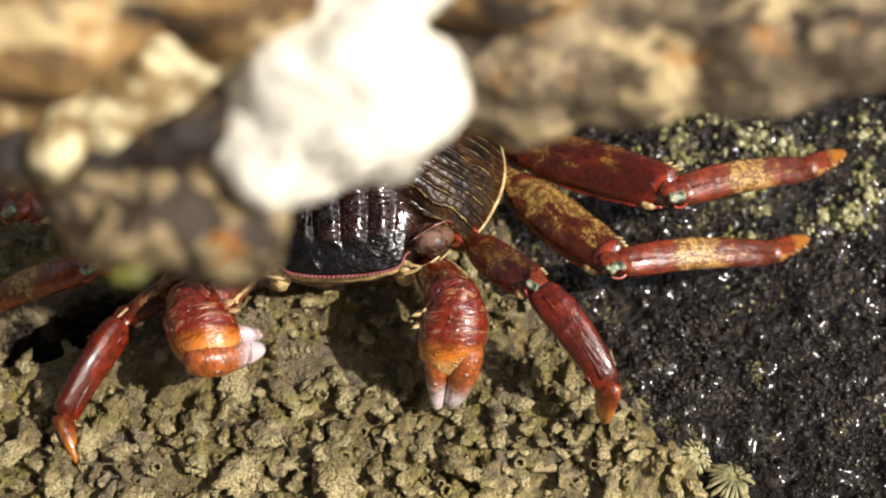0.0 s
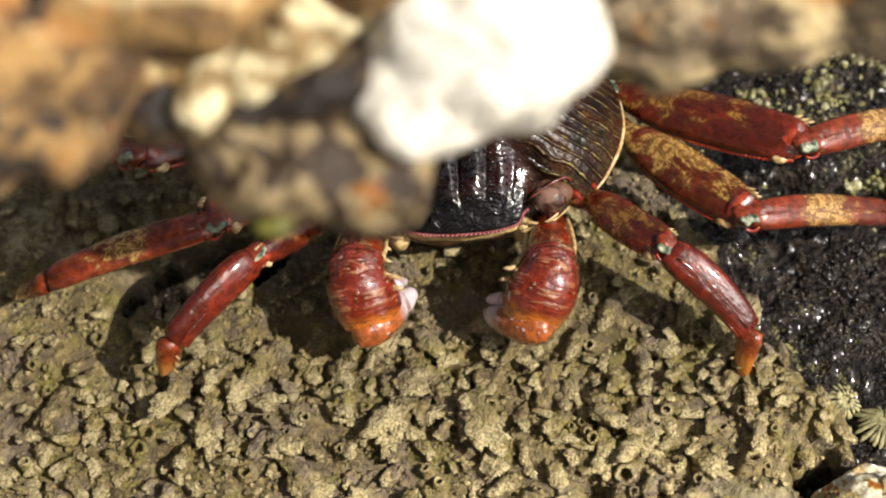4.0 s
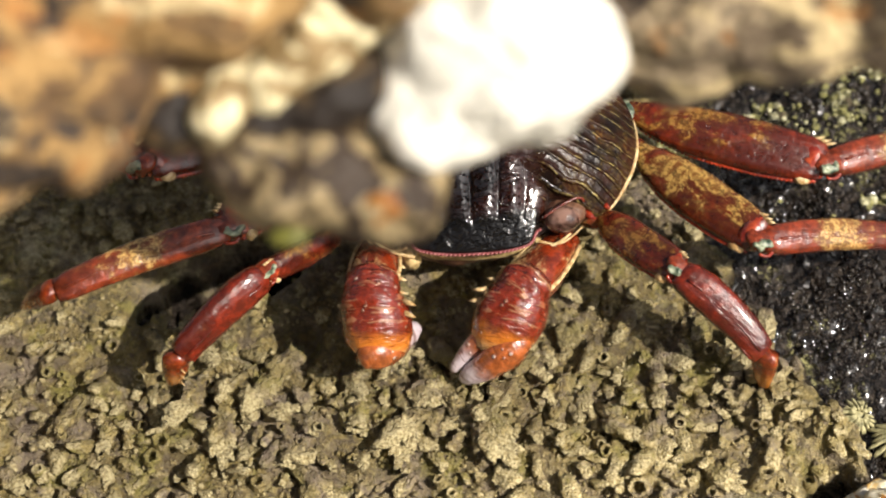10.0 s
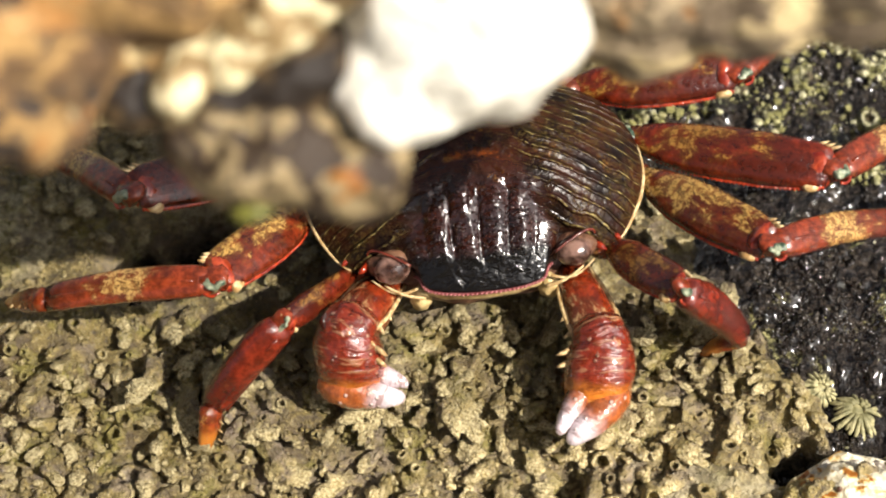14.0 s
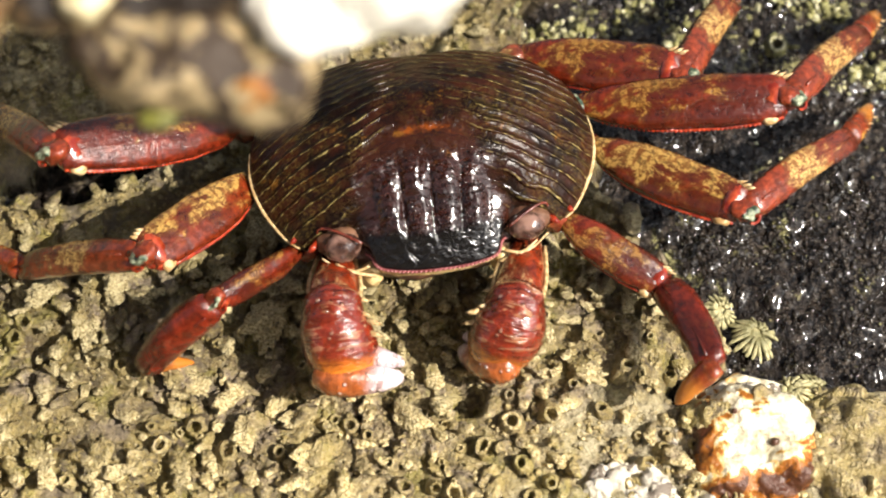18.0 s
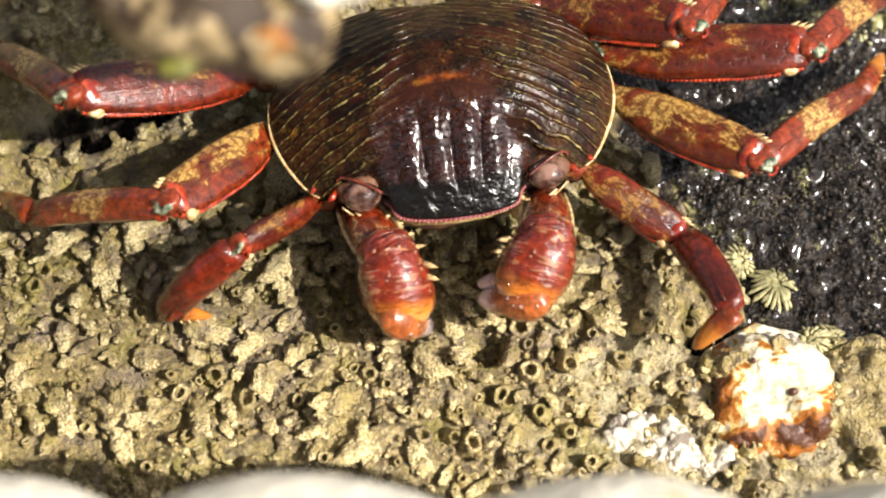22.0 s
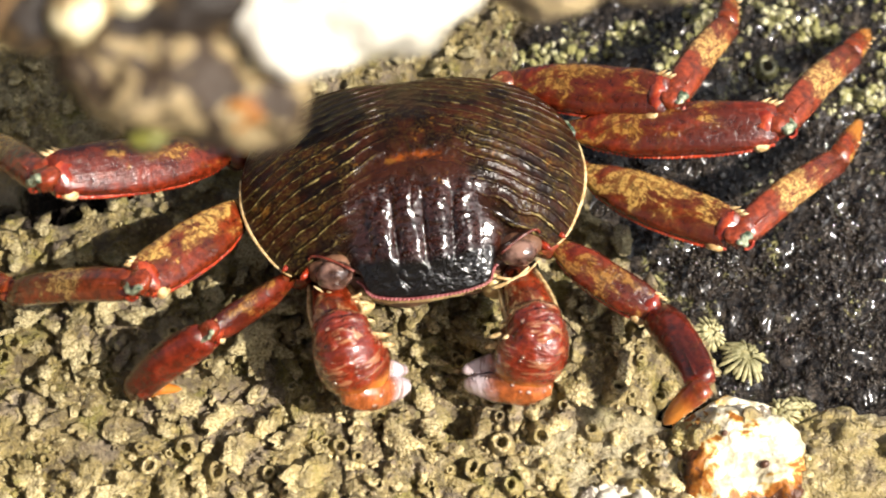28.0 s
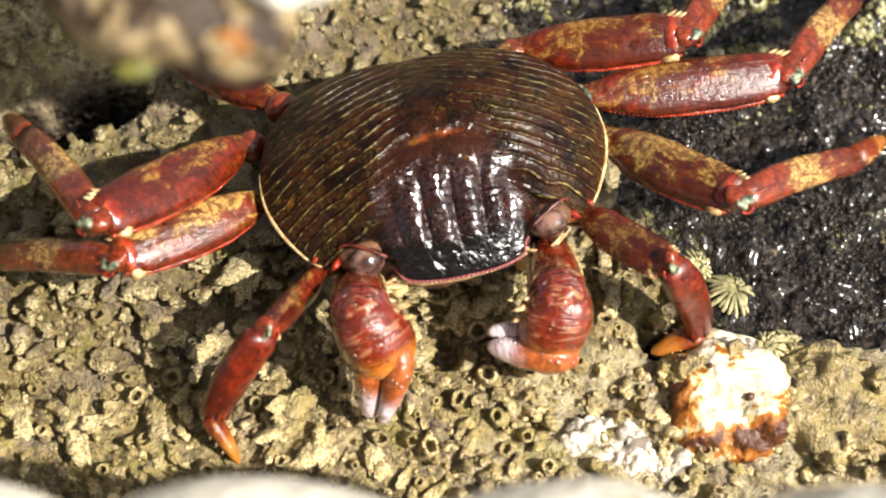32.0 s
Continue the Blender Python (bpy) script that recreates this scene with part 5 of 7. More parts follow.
    walk(limb["R1"][1], [(0, P(26.0, -21.6, 16.9, -0, 22, -54)), (1, P(25.8, -22.0, 16.1, -0, 37, -40)), (2, P(26.1, -22.0, 15.8, -0, 20, -49)), (3, P(27.5, -21.2, 15.0, -0, 30, -40)), (4, P(27.4, -21.3, 14.9, -0, 32, -38)), (5, P(27.5, -21.3, 14.7, -0, 34, -37)), (6, P(27.6, -21.2, 14.6, -0, 36, -36)), (7, P(27.6, -21.3, 14.6, -0, 39, -35)), (8, P(27.2, -21.3, 15.2, -0, 25, -43)), (9, P(27.3, -21.4, 14.8, -0, 31, -39)), (10, P(27.2, -21.4, 15.0, -0, 27, -40)), (11, P(26.4, -21.5, 16.5, -0, 44, -26)), (12, P(24.9, -21.4, 18.6, -0, 46, -21)), (13, P(25.9, -21.3, 17.6, -0, 55, -14)), (14, P(25.0, -21.7, 18.1, -0, 57, -1)), (15, P(25.2, -22.7, 15.2, -0, 47, -31)), (16, P(27.4, -21.9, 11.4, -0, 8, -62)), (17, P(29.2, -19.8, 8.1, -0, -16, -76)), (18, P(29.5, -19.5, 7.8, -0, -17, -78)), (19, P(29.4, -19.6, 7.8, -0, -21, -77)), (20, P(29.2, -19.8, 7.7, -0, -18, -79)), (21, P(29.2, -19.7, 7.7, -0, -19, -78)), (22, P(29.1, -19.8, 7.6, -0, -21, -77)), (23, P(28.7, -20.2, 7.4, -0, -23, -77)), (24, P(28.8, -20.3, 8.1, -0, -22, -78)), (25, P(29.0, -20.3, 8.9, -0, -21, -78)), (26, P(28.8, -20.6, 9.7, -0, -20, -79)), (27, P(29.0, -20.3, 9.1, -0, -22, -79)), (28, P(29.2, -20.0, 8.4, -0, -23, -79)), (29, P(29.0, -19.9, 7.7, -0, -25, -81)), (30, P(26.1, -22.6, 13.7, -0, 51, -35)), (31, P(25.3, -22.6, 15.4, -0, 62, -40)), (32, P(25.0, -22.4, 16.5, -0, 68, -38))])
    walk(limb["R1"][2], [(0, P(34.5, -33.2, 11.2, 0, 64, -112)), (1, P(35.3, -29.9, 6.7, 0, 49, -116)), (2, P(35.6, -33.0, 10.5, 0, 75, -101)), (3, P(37.8, -29.8, 7.2, 0, 56, -113)), (4, P(37.7, -29.5, 6.6, 0, 49, -114)), (5, P(37.7, -29.0, 6.0, 0, 42, -114)), (6, P(37.8, -28.5, 5.4, 0, 35, -114)), (7, P(37.5, -28.2, 4.8, 0, 29, -105)), (8, P(37.4, -30.9, 8.6, 0, 75, -106)), (9, P(37.6, -29.9, 6.9, 0, 52, -110)), (10, P(37.9, -30.3, 8.1, 0, 72, -109)), (11, P(36.5, -26.3, 5.8, 0, 39, -116)), (12, P(35.0, -25.3, 7.5, -0, 60, -90)), (13, P(34.6, -23.4, 4.8, 0, 29, -131)), (14, P(33.5, -21.8, 5.1, 0, 32, 172)), (15, P(34.4, -28.2, 3.9, 0, -2, 172)), (16, P(34.6, -35.5, 9.2, 0, 14, 161)), (17, P(32.9, -34.3, 12.4, 0, 22, -149)), (18, P(32.5, -34.0, 12.5, 0, 21, -152)), (19, P(32.6, -33.8, 13.3, 0, 22, -150)), (20, P(32.1, -34.3, 12.4, 0, 20, -156)), (21, P(32.3, -34.1, 12.7, 0, 20, -155)), (22, P(32.4, -34.0, 13.1, 0, 20, -155)), (23, P(32.0, -34.1, 13.3, 0, 32, -155)), (24, P(31.9, -34.3, 14.0, 0, 29, -157)), (25, P(32.0, -34.5, 14.5, 0, 24, -156)), (26, P(31.7, -34.8, 15.1, 0, 20, -156)), (27, P(31.8, -34.4, 14.8, 0, 20, -154)), (28, P(31.8, -34.0, 14.5, 0, 20, -153)), (29, P(31.2, -33.8, 14.3, 0, 21, -154)), (30, P(34.1, -28.1, 1.6, 0, 2, -173)), (31, P(30.8, -27.2, 1.6, 0, 2, -177)), (32, P(29.5, -25.9, 2.1, 0, 5, -178))])
    walk(limb["R2"][0], [(0, P(22.9, 0.9, 12.0, -0, -9, -53)), (1, P(22.9, 0.9, 12.0, -0, -12, -55)), (2, P(22.9, 0.9, 12.0, -0, -8, -53)), (3, P(22.9, 0.9, 12.0, -0, -5, -47)), (4, P(22.9, 0.9, 12.0, -0, -5, -47)), (5, P(22.9, 0.9, 12.0, -0, -4, -47)), (8, P(22.9, 0.9, 12.0, -0, -4, -47)), (9, P(22.9, 0.9, 12.0, -0, -3, -48)), (10, P(22.9, 0.9, 12.0, -0, -3, -47)), (11, P(22.9, 0.9, 12.0, -0, -6, -47)), (12, P(22.9, 0.9, 12.0, -0, -12, -49)), (13, P(22.9, 0.9, 12.0, -0, -11, -48)), (14, P(22.9, 0.9, 12.0, -0, -14, -49)), (15, P(22.9, 0.9, 12.0, -0, -12, -51)), (16, P(22.9, 0.9, 12.0, -0, -9, -47)), (17, P(22.9, 0.9, 12.0, -0, -7, -41)), (18, P(22.9, 0.9, 12.0, -0, -8, -39)), (19, P(22.9, 0.9, 12.0, -0, -9, -41)), (20, P(22.9, 0.9, 12.0, -0, -11, -42)), (21, P(22.9, 0.9, 12.0, -0, -10, -42)), (22, P(22.9, 0.9, 12.0, -0, -9, -42)), (23, P(22.9, 0.9, 12.0, -0, -10, -42)), (24, P(22.9, 0.9, 12.0, -0, -9, -41)), (25, P(22.9, 0.9, 12.0, -0, -8, -40)), (26, P(22.9, 0.9, 12.0, -0, -7, -40)), (27, P(22.9, 0.9, 12.0, -0, -7, -39)), (28, P(22.9, 0.9, 12.0, -0, -7, -38)), (29, P(22.9, 0.9, 12.0, -0, -7, -39)), (30, P(22.9, 0.9, 12.0, -0, -9, -40)), (31, P(22.9, 0.9, 12.0, -0, -14, -42)), (32, P(22.9, 0.9, 12.0, -0, -20, -55))])
    walk(limb["R2"][1], [(0, P(36.6, -17.3, 15.7, 0, 16, 13)), (1, P(35.9, -17.5, 16.6, 0, 20, 14)), (2, P(36.6, -17.3, 15.3, 0, 23, 16)), (3, P(38.4, -16.0, 14.1, 0, 26, 16)), (4, P(38.4, -16.0, 13.9, 0, 25, 16)), (5, P(38.5, -15.9, 13.7, 0, 24, 16)), (6, P(38.7, -15.8, 13.5, 0, 24, 16)), (7, P(38.6, -15.9, 13.5, 0, 25, 17)), (8, P(38.6, -15.9, 13.4, 0, 24, 15)), (9, P(38.3, -16.2, 13.4, 0, 25, 17)), (10, P(38.5, -16.0, 13.2, 0, 24, 16)), (11, P(38.5, -15.9, 14.4, 0, 23, 22)), (12, P(37.6, -16.2, 16.6, 0, 25, 23)), (13, P(38.0, -15.9, 16.5, 0, 23, 24)), (14, P(37.6, -15.9, 17.6, 0, 28, 25)), (15, P(37.2, -16.5, 16.9, 0, 28, 33)), (16, P(38.5, -15.6, 15.8, 0, 27, 36)), (17, P(40.1, -14.1, 14.8, 0, 27, 41)), (18, P(40.5, -13.6, 15.2, 0, 17, 36)), (19, P(40.1, -14.0, 15.5, 0, 18, 36)), (20, P(39.6, -14.3, 16.3, 0, 20, 39)), (21, P(39.8, -14.2, 15.9, 0, 20, 38)), (22, P(39.9, -14.2, 15.5, 0, 20, 38)), (23, P(39.8, -14.2, 16.0, 0, 18, 39)), (24, P(40.1, -14.0, 15.7, 0, 18, 39)), (25, P(40.4, -13.7, 15.3, 0, 19, 38)), (26, P(40.5, -13.7, 15.0, 0, 19, 39)), (27, P(40.6, -13.5, 14.9, 0, 18, 38)), (28, P(40.8, -13.3, 14.8, 0, 17, 38)), (29, P(40.7, -13.5, 14.8, 0, 16, 38)), (30, P(40.3, -13.7, 15.8, 0, 18, 40)), (31, P(39.6, -14.0, 17.6, 0, 19, 35)), (32, P(35.3, -16.8, 20.0, 0, 25, 20))])
    walk(limb["R2"][2], [(0, P(58.9, -12.3, 9.1, 0, 29, 40)), (1, P(57.6, -12.3, 8.4, 0, 31, 41)), (2, P(57.8, -11.4, 6.0, 0, 23, 41)), (3, P(59.1, -10.1, 3.8, 0, 12, 42)), (4, P(59.2, -10.1, 3.8, 0, 12, 41)), (5, P(59.4, -10.0, 3.9, 0, 12, 41)), (6, P(59.7, -9.8, 4.0, 0, 13, 41)), (7, P(59.3, -9.6, 3.6, 0, 11, 42)), (8, P(59.7, -10.2, 3.8, 0, 11, 42)), (9, P(59.0, -9.9, 3.5, 0, 10, 42)), (10, P(59.4, -9.8, 3.6, 0, 11, 42)), (11, P(58.8, -7.6, 5.3, 0, 19, 45)), (12, P(57.4, -7.7, 6.6, 0, 26, 47)), (13, P(58.0, -6.8, 7.4, 0, 29, 46)), (14, P(56.6, -6.9, 6.5, 0, 26, 45)), (15, P(54.8, -5.2, 5.6, 0, 22, 48)), (16, P(55.6, -3.2, 4.9, 0, 17, 52)), (17, P(56.2, -0.2, 4.2, 0, 14, 55)), (18, P(58.9, -0.1, 8.3, 0, 26, 52)), (19, P(58.4, -0.5, 8.3, 0, 26, 54)), (20, P(57.2, -0.3, 8.4, 0, 22, 54)), (21, P(57.6, -0.5, 7.9, 0, 22, 54)), (22, P(57.7, -0.6, 7.5, 0, 22, 54)), (23, P(57.5, -0.1, 8.7, 0, 24, 53)), (24, P(57.7, 0.3, 8.2, 0, 24, 53)), (25, P(58.1, 0.3, 7.7, 0, 24, 53)), (26, P(58.1, 0.3, 7.2, 0, 24, 53)), (27, P(58.4, 0.5, 7.5, 0, 22, 53)), (28, P(58.8, 0.7, 7.8, 0, 20, 53)), (29, P(58.7, 0.7, 8.1, 0, 18, 52)), (30, P(57.6, 0.8, 8.2, 0, 23, 54)), (31, P(58.1, -1.1, 9.8, 0, 23, 51)), (32, P(55.6, -9.3, 10.1, 0, 33, 35))])
    walk(limb["R3"][0], [(0, P(22.1, 7.4, 12.0, -0, -13, -33)), (1, P(22.1, 7.4, 12.0, -0, -13, -34)), (2, P(22.1, 7.4, 12.0, -0, -10, -31)), (3, P(22.1, 7.4, 12.0, -0, -9, -28)), (4, P(22.1, 7.4, 12.0, -0, -7, -28)), (5, P(22.1, 7.4, 12.0, -0, -5, -26)), (6, P(22.1, 7.4, 12.0, -0, -4, -25)), (7, P(22.1, 7.4, 12.0, -0, -6, -26)), (8, P(22.1, 7.4, 12.0, -0, -6, -26)), (9, P(22.1, 7.4, 12.0, -0, -1, -23)), (10, P(22.1, 7.4, 12.0, -0, 4, -19)), (11, P(22.1, 7.4, 12.0, -0, -7, -25)), (12, P(22.1, 7.4, 12.0, -0, -12, -29)), (13, P(22.1, 7.4, 12.0, -0, -9, -25)), (14, P(22.1, 7.4, 12.0, -0, -7, -23)), (15, P(22.1, 7.4, 12.0, -0, -5, -20)), (16, P(22.1, 7.4, 12.0, -0, -3, -14)), (17, P(22.1, 7.4, 12.0, -0, -1, -7)), (18, P(22.1, 7.4, 12.0, -0, -9, -11)), (19, P(22.1, 7.4, 12.0, -0, -9, -13)), (20, P(22.1, 7.4, 12.0, -0, 2, -4)), (21, P(22.1, 7.4, 12.0, -0, -3, -8)), (22, P(22.1, 7.4, 12.0, -0, -9, -12)), (23, P(22.1, 7.4, 12.0, -0, -8, -13)), (24, P(22.1, 7.4, 12.0, -0, -9, -12)), (26, P(22.1, 7.4, 12.0, -0, -9, -12)), (27, P(22.1, 7.4, 12.0, -0, -8, -11)), (28, P(22.1, 7.4, 12.0, -0, -7, -10)), (29, P(22.1, 7.4, 12.0, -0, -6, -9)), (30, P(22.1, 7.4, 12.0, -0, 1, -3)), (31, P(22.1, 7.4, 12.0, -0, -2, -5)), (32, P(22.1, 7.4, 12.0, -0, 2, -5))])
    walk(limb["R3"][1], [(0, P(45.3, -7.9, 18.3, 0, 19, 23)), (1, P(45.0, -8.3, 18.5, 0, 20, 23)), (2, P(46.3, -6.9, 16.8, 0, 20, 23)), (3, P(46.9, -6.0, 16.3, 0, 20, 23)), (4, P(47.2, -5.7, 15.5, 0, 20, 23)), (5, P(47.6, -5.2, 14.6, 0, 20, 23)), (6, P(47.9, -4.6, 13.8, 0, 20, 22)), (7, P(47.7, -5.0, 15.0, 0, 20, 23)), (8, P(47.6, -5.0, 15.0, 0, 20, 23)), (9, P(48.4, -3.6, 12.4, 0, 20, 23)), (10, P(49.1, -1.8, 10.2, 0, 17, 21)), (11, P(47.9, -4.3, 15.4, 0, 20, 23)), (12, P(46.5, -6.1, 18.0, 0, 23, 38)), (13, P(47.8, -4.3, 16.2, 0, 22, 37)), (14, P(48.3, -3.5, 15.3, 0, 23, 35)), (15, P(48.8, -2.3, 14.6, 0, 24, 43)), (16, P(49.7, 0.3, 13.6, 0, 24, 46)), (17, P(50.4, 3.8, 12.7, 0, 23, 48)), (18, P(49.8, 2.0, 16.7, 0, 23, 45)), (19, P(49.6, 1.2, 16.2, 0, 21, 45)), (20, P(50.5, 5.2, 10.8, 0, 18, 43)), (21, P(50.3, 3.3, 13.7, 0, 22, 43)), (22, P(49.7, 1.5, 16.5, 0, 26, 44)), (23, P(49.6, 1.1, 16.2, 0, 27, 47)), (24, P(49.7, 1.4, 16.3, 0, 25, 47)), (25, P(49.7, 1.5, 16.4, 0, 23, 46)), (26, P(49.6, 1.4, 16.5, 0, 22, 46)), (27, P(49.9, 2.0, 15.9, 0, 21, 46)), (28, P(50.0, 2.6, 15.4, 0, 20, 46)), (29, P(50.2, 3.0, 14.9, 0, 20, 47)), (30, P(50.6, 5.8, 11.3, 0, 20, 46)), (31, P(50.5, 4.8, 12.8, 0, 23, 47)), (32, P(50.5, 4.9, 11.2, 0, 19, 43))])
    walk(limb["R3"][2], [(0, P(65.6, 0.6, 10.9, 0, 26, 40)), (1, P(65.2, 0.3, 10.7, 0, 27, 40)), (2, P(66.5, 1.6, 8.9, 0, 27, 40)), (3, P(67.0, 2.5, 8.3, 0, 28, 41)), (4, P(67.3, 2.9, 7.4, 0, 26, 40)), (5, P(67.7, 3.2, 6.7, 0, 24, 40)), (6, P(68.1, 3.7, 5.9, 0, 22, 40)), (7, P(67.8, 3.5, 7.2, 0, 27, 40)), (8, P(67.8, 3.5, 7.2, 0, 27, 40)), (9, P(68.6, 4.8, 4.6, 0, 16, 40)), (10, P(69.8, 6.3, 3.5, 0, 10, 40)), (11, P(68.0, 4.2, 7.4, 0, 28, 40)), (12, P(63.4, 7.1, 9.0, 0, 28, 54)), (13, P(65.0, 8.6, 7.5, 0, 28, 53)), (14, P(65.9, 8.6, 6.3, 0, 25, 50)), (15, P(64.3, 12.1, 5.0, 0, 19, 51)), (16, P(64.6, 15.4, 4.2, 0, 14, 51)), (17, P(64.6, 19.7, 3.5, 0, 10, 51)), (18, P(64.7, 17.2, 7.4, 0, 31, 52)), (19, P(64.9, 16.5, 7.8, 0, 31, 52)), (20, P(66.7, 20.2, 3.5, 0, 10, 54)), (21, P(66.0, 18.1, 4.9, 0, 18, 53)), (22, P(64.7, 16.1, 6.4, 0, 25, 52)), (23, P(63.9, 16.2, 5.7, 0, 21, 51)), (24, P(64.1, 16.6, 6.4, 0, 25, 52)), (25, P(64.5, 16.8, 7.2, 0, 29, 52)), (26, P(64.5, 17.0, 7.9, 0, 33, 53)), (27, P(64.8, 17.7, 7.6, 0, 32, 53)), (28, P(65.1, 18.4, 7.4, 0, 30, 52)), (29, P(65.1, 19.0, 7.2, 0, 29, 51)), (30, P(65.8, 21.5, 3.5, 0, 10, 59)), (31, P(65.0, 20.4, 3.5, 0, 10, 57)), (32, P(66.4, 20.0, 3.5, 0, 10, 56))])
    walk(limb["R4"][0], [(0, P(15.1, 16.9, 12.0, -0, -24, -20)), (1, P(15.1, 16.9, 12.0, -0, -23, -20)), (2, P(15.1, 16.9, 12.0, -0, -19, -15)), (3, P(15.1, 16.9, 12.0, -0, -15, -11)), (4, P(15.1, 16.9, 12.0, -0, -12, -8)), (5, P(15.1, 16.9, 12.0, -0, -8, -6)), (6, P(15.1, 16.9, 12.0, -0, -5, -3)), (7, P(15.1, 16.9, 12.0, -0, -9, -5)), (8, P(15.1, 16.9, 12.0, -0, -11, -7)), (9, P(15.1, 16.9, 12.0, -0, -5, -3)), (10, P(15.1, 16.9, 12.0, -0, -5, -3)), (11, P(15.1, 16.9, 12.0, -0, -6, -2)), (12, P(15.1, 16.9, 12.0, -0, -2, -8)), (13, P(15.1, 16.9, 12.0, -0, -4, -8)), (14, P(15.1, 16.9, 12.0, -0, -7, -6)), (15, P(15.1, 16.9, 12.0, -0, -8, -9)), (16, P(15.1, 16.9, 12.0, -0, -8, -10)), (17, P(15.1, 16.9, 12.0, -0, -8, -8)), (18, P(15.1, 16.9, 12.0, -0, -8, -21)), (19, P(15.1, 16.9, 12.0, -0, -14, -25)), (20, P(15.1, 16.9, 12.0, -0, -15, -27)), (21, P(15.1, 16.9, 12.0, -0, -16, -29)), (22, P(15.1, 16.9, 12.0, -0, -18, -31)), (23, P(15.1, 16.9, 12.0, -0, -16, -29)), (24, P(15.1, 16.9, 12.0, -0, -13, -25)), (25, P(15.1, 16.9, 12.0, -0, -10, -22)), (26, P(15.1, 16.9, 12.0, -0, -8, -20)), (27, P(15.1, 16.9, 12.0, -0, -10, -21)), (28, P(15.1, 16.9, 12.0, -0, -12, -23)), (29, P(15.1, 16.9, 12.0, -0, -14, -25)), (30, P(15.1, 16.9, 12.0, -0, -18, -26)), (31, P(15.1, 16.9, 12.0, -0, -19, -26)), (32, P(15.1, 16.9, 12.0, -0, -9, -14))])
    walk(limb["R4"][1], [(0, P(35.2, 9.7, 21.3, 0, 24, 51)), (1, P(35.2, 9.4, 21.3, 0, 24, 51)), (2, P(36.4, 11.1, 19.4, 0, 24, 51)), (3, P(37.2, 12.7, 18.1, 0, 25, 51)), (4, P(37.7, 13.6, 16.8, 0, 25, 51)), (5, P(38.1, 14.5, 15.4, 0, 24, 51)), (6, P(38.3, 15.6, 14.0, 0, 24, 50)), (7, P(38.0, 14.7, 15.8, 0, 24, 51)), (8, P(37.8, 14.1, 16.4, 0, 24, 51)), (9, P(38.3, 15.5, 13.9, 0, 24, 50)), (10, P(38.3, 15.5, 14.0, 0, 23, 48)), (11, P(38.3, 16.2, 14.6, 0, 24, 50)), (12, P(38.2, 13.6, 12.9, 0, 18, 57)), (13, P(38.2, 13.8, 13.5, 0, 17, 53)), (14, P(38.1, 14.5, 14.8, 0, 16, 48)), (15, P(38.0, 13.5, 15.2, 0, 18, 53)), (16, P(37.9, 13.0, 15.2, 0, 19, 52)), (17, P(38.0, 13.6, 15.2, 0, 19, 53)), (18, P(36.6, 8.5, 15.2, 0, 20, 57)), (19, P(35.5, 7.2, 17.7, 0, 17, 55)), (20, P(35.3, 6.8, 17.9, 0, 17, 54)), (21, P(34.7, 6.1, 18.5, 0, 20, 53)), (22, P(34.0, 5.4, 19.3, 0, 24, 54)), (23, P(34.8, 6.1, 18.4, 0, 23, 55)), (24, P(35.6, 7.2, 17.3, 0, 21, 56)), (25, P(36.4, 8.3, 16.2, 0, 20, 55)), (26, P(36.9, 9.2, 15.2, 0, 18, 55)), (27, P(36.6, 8.6, 15.9, 0, 19, 54)), (28, P(36.2, 8.1, 16.7, 0, 19, 53)), (29, P(35.7, 7.4, 17.5, 0, 19, 53)), (30, P(35.0, 7.2, 19.4, 0, 26, 53)), (31, P(34.9, 7.2, 19.5, 0, 28, 50)), (32, P(37.5, 11.4, 15.7, 0, 27, 49))])
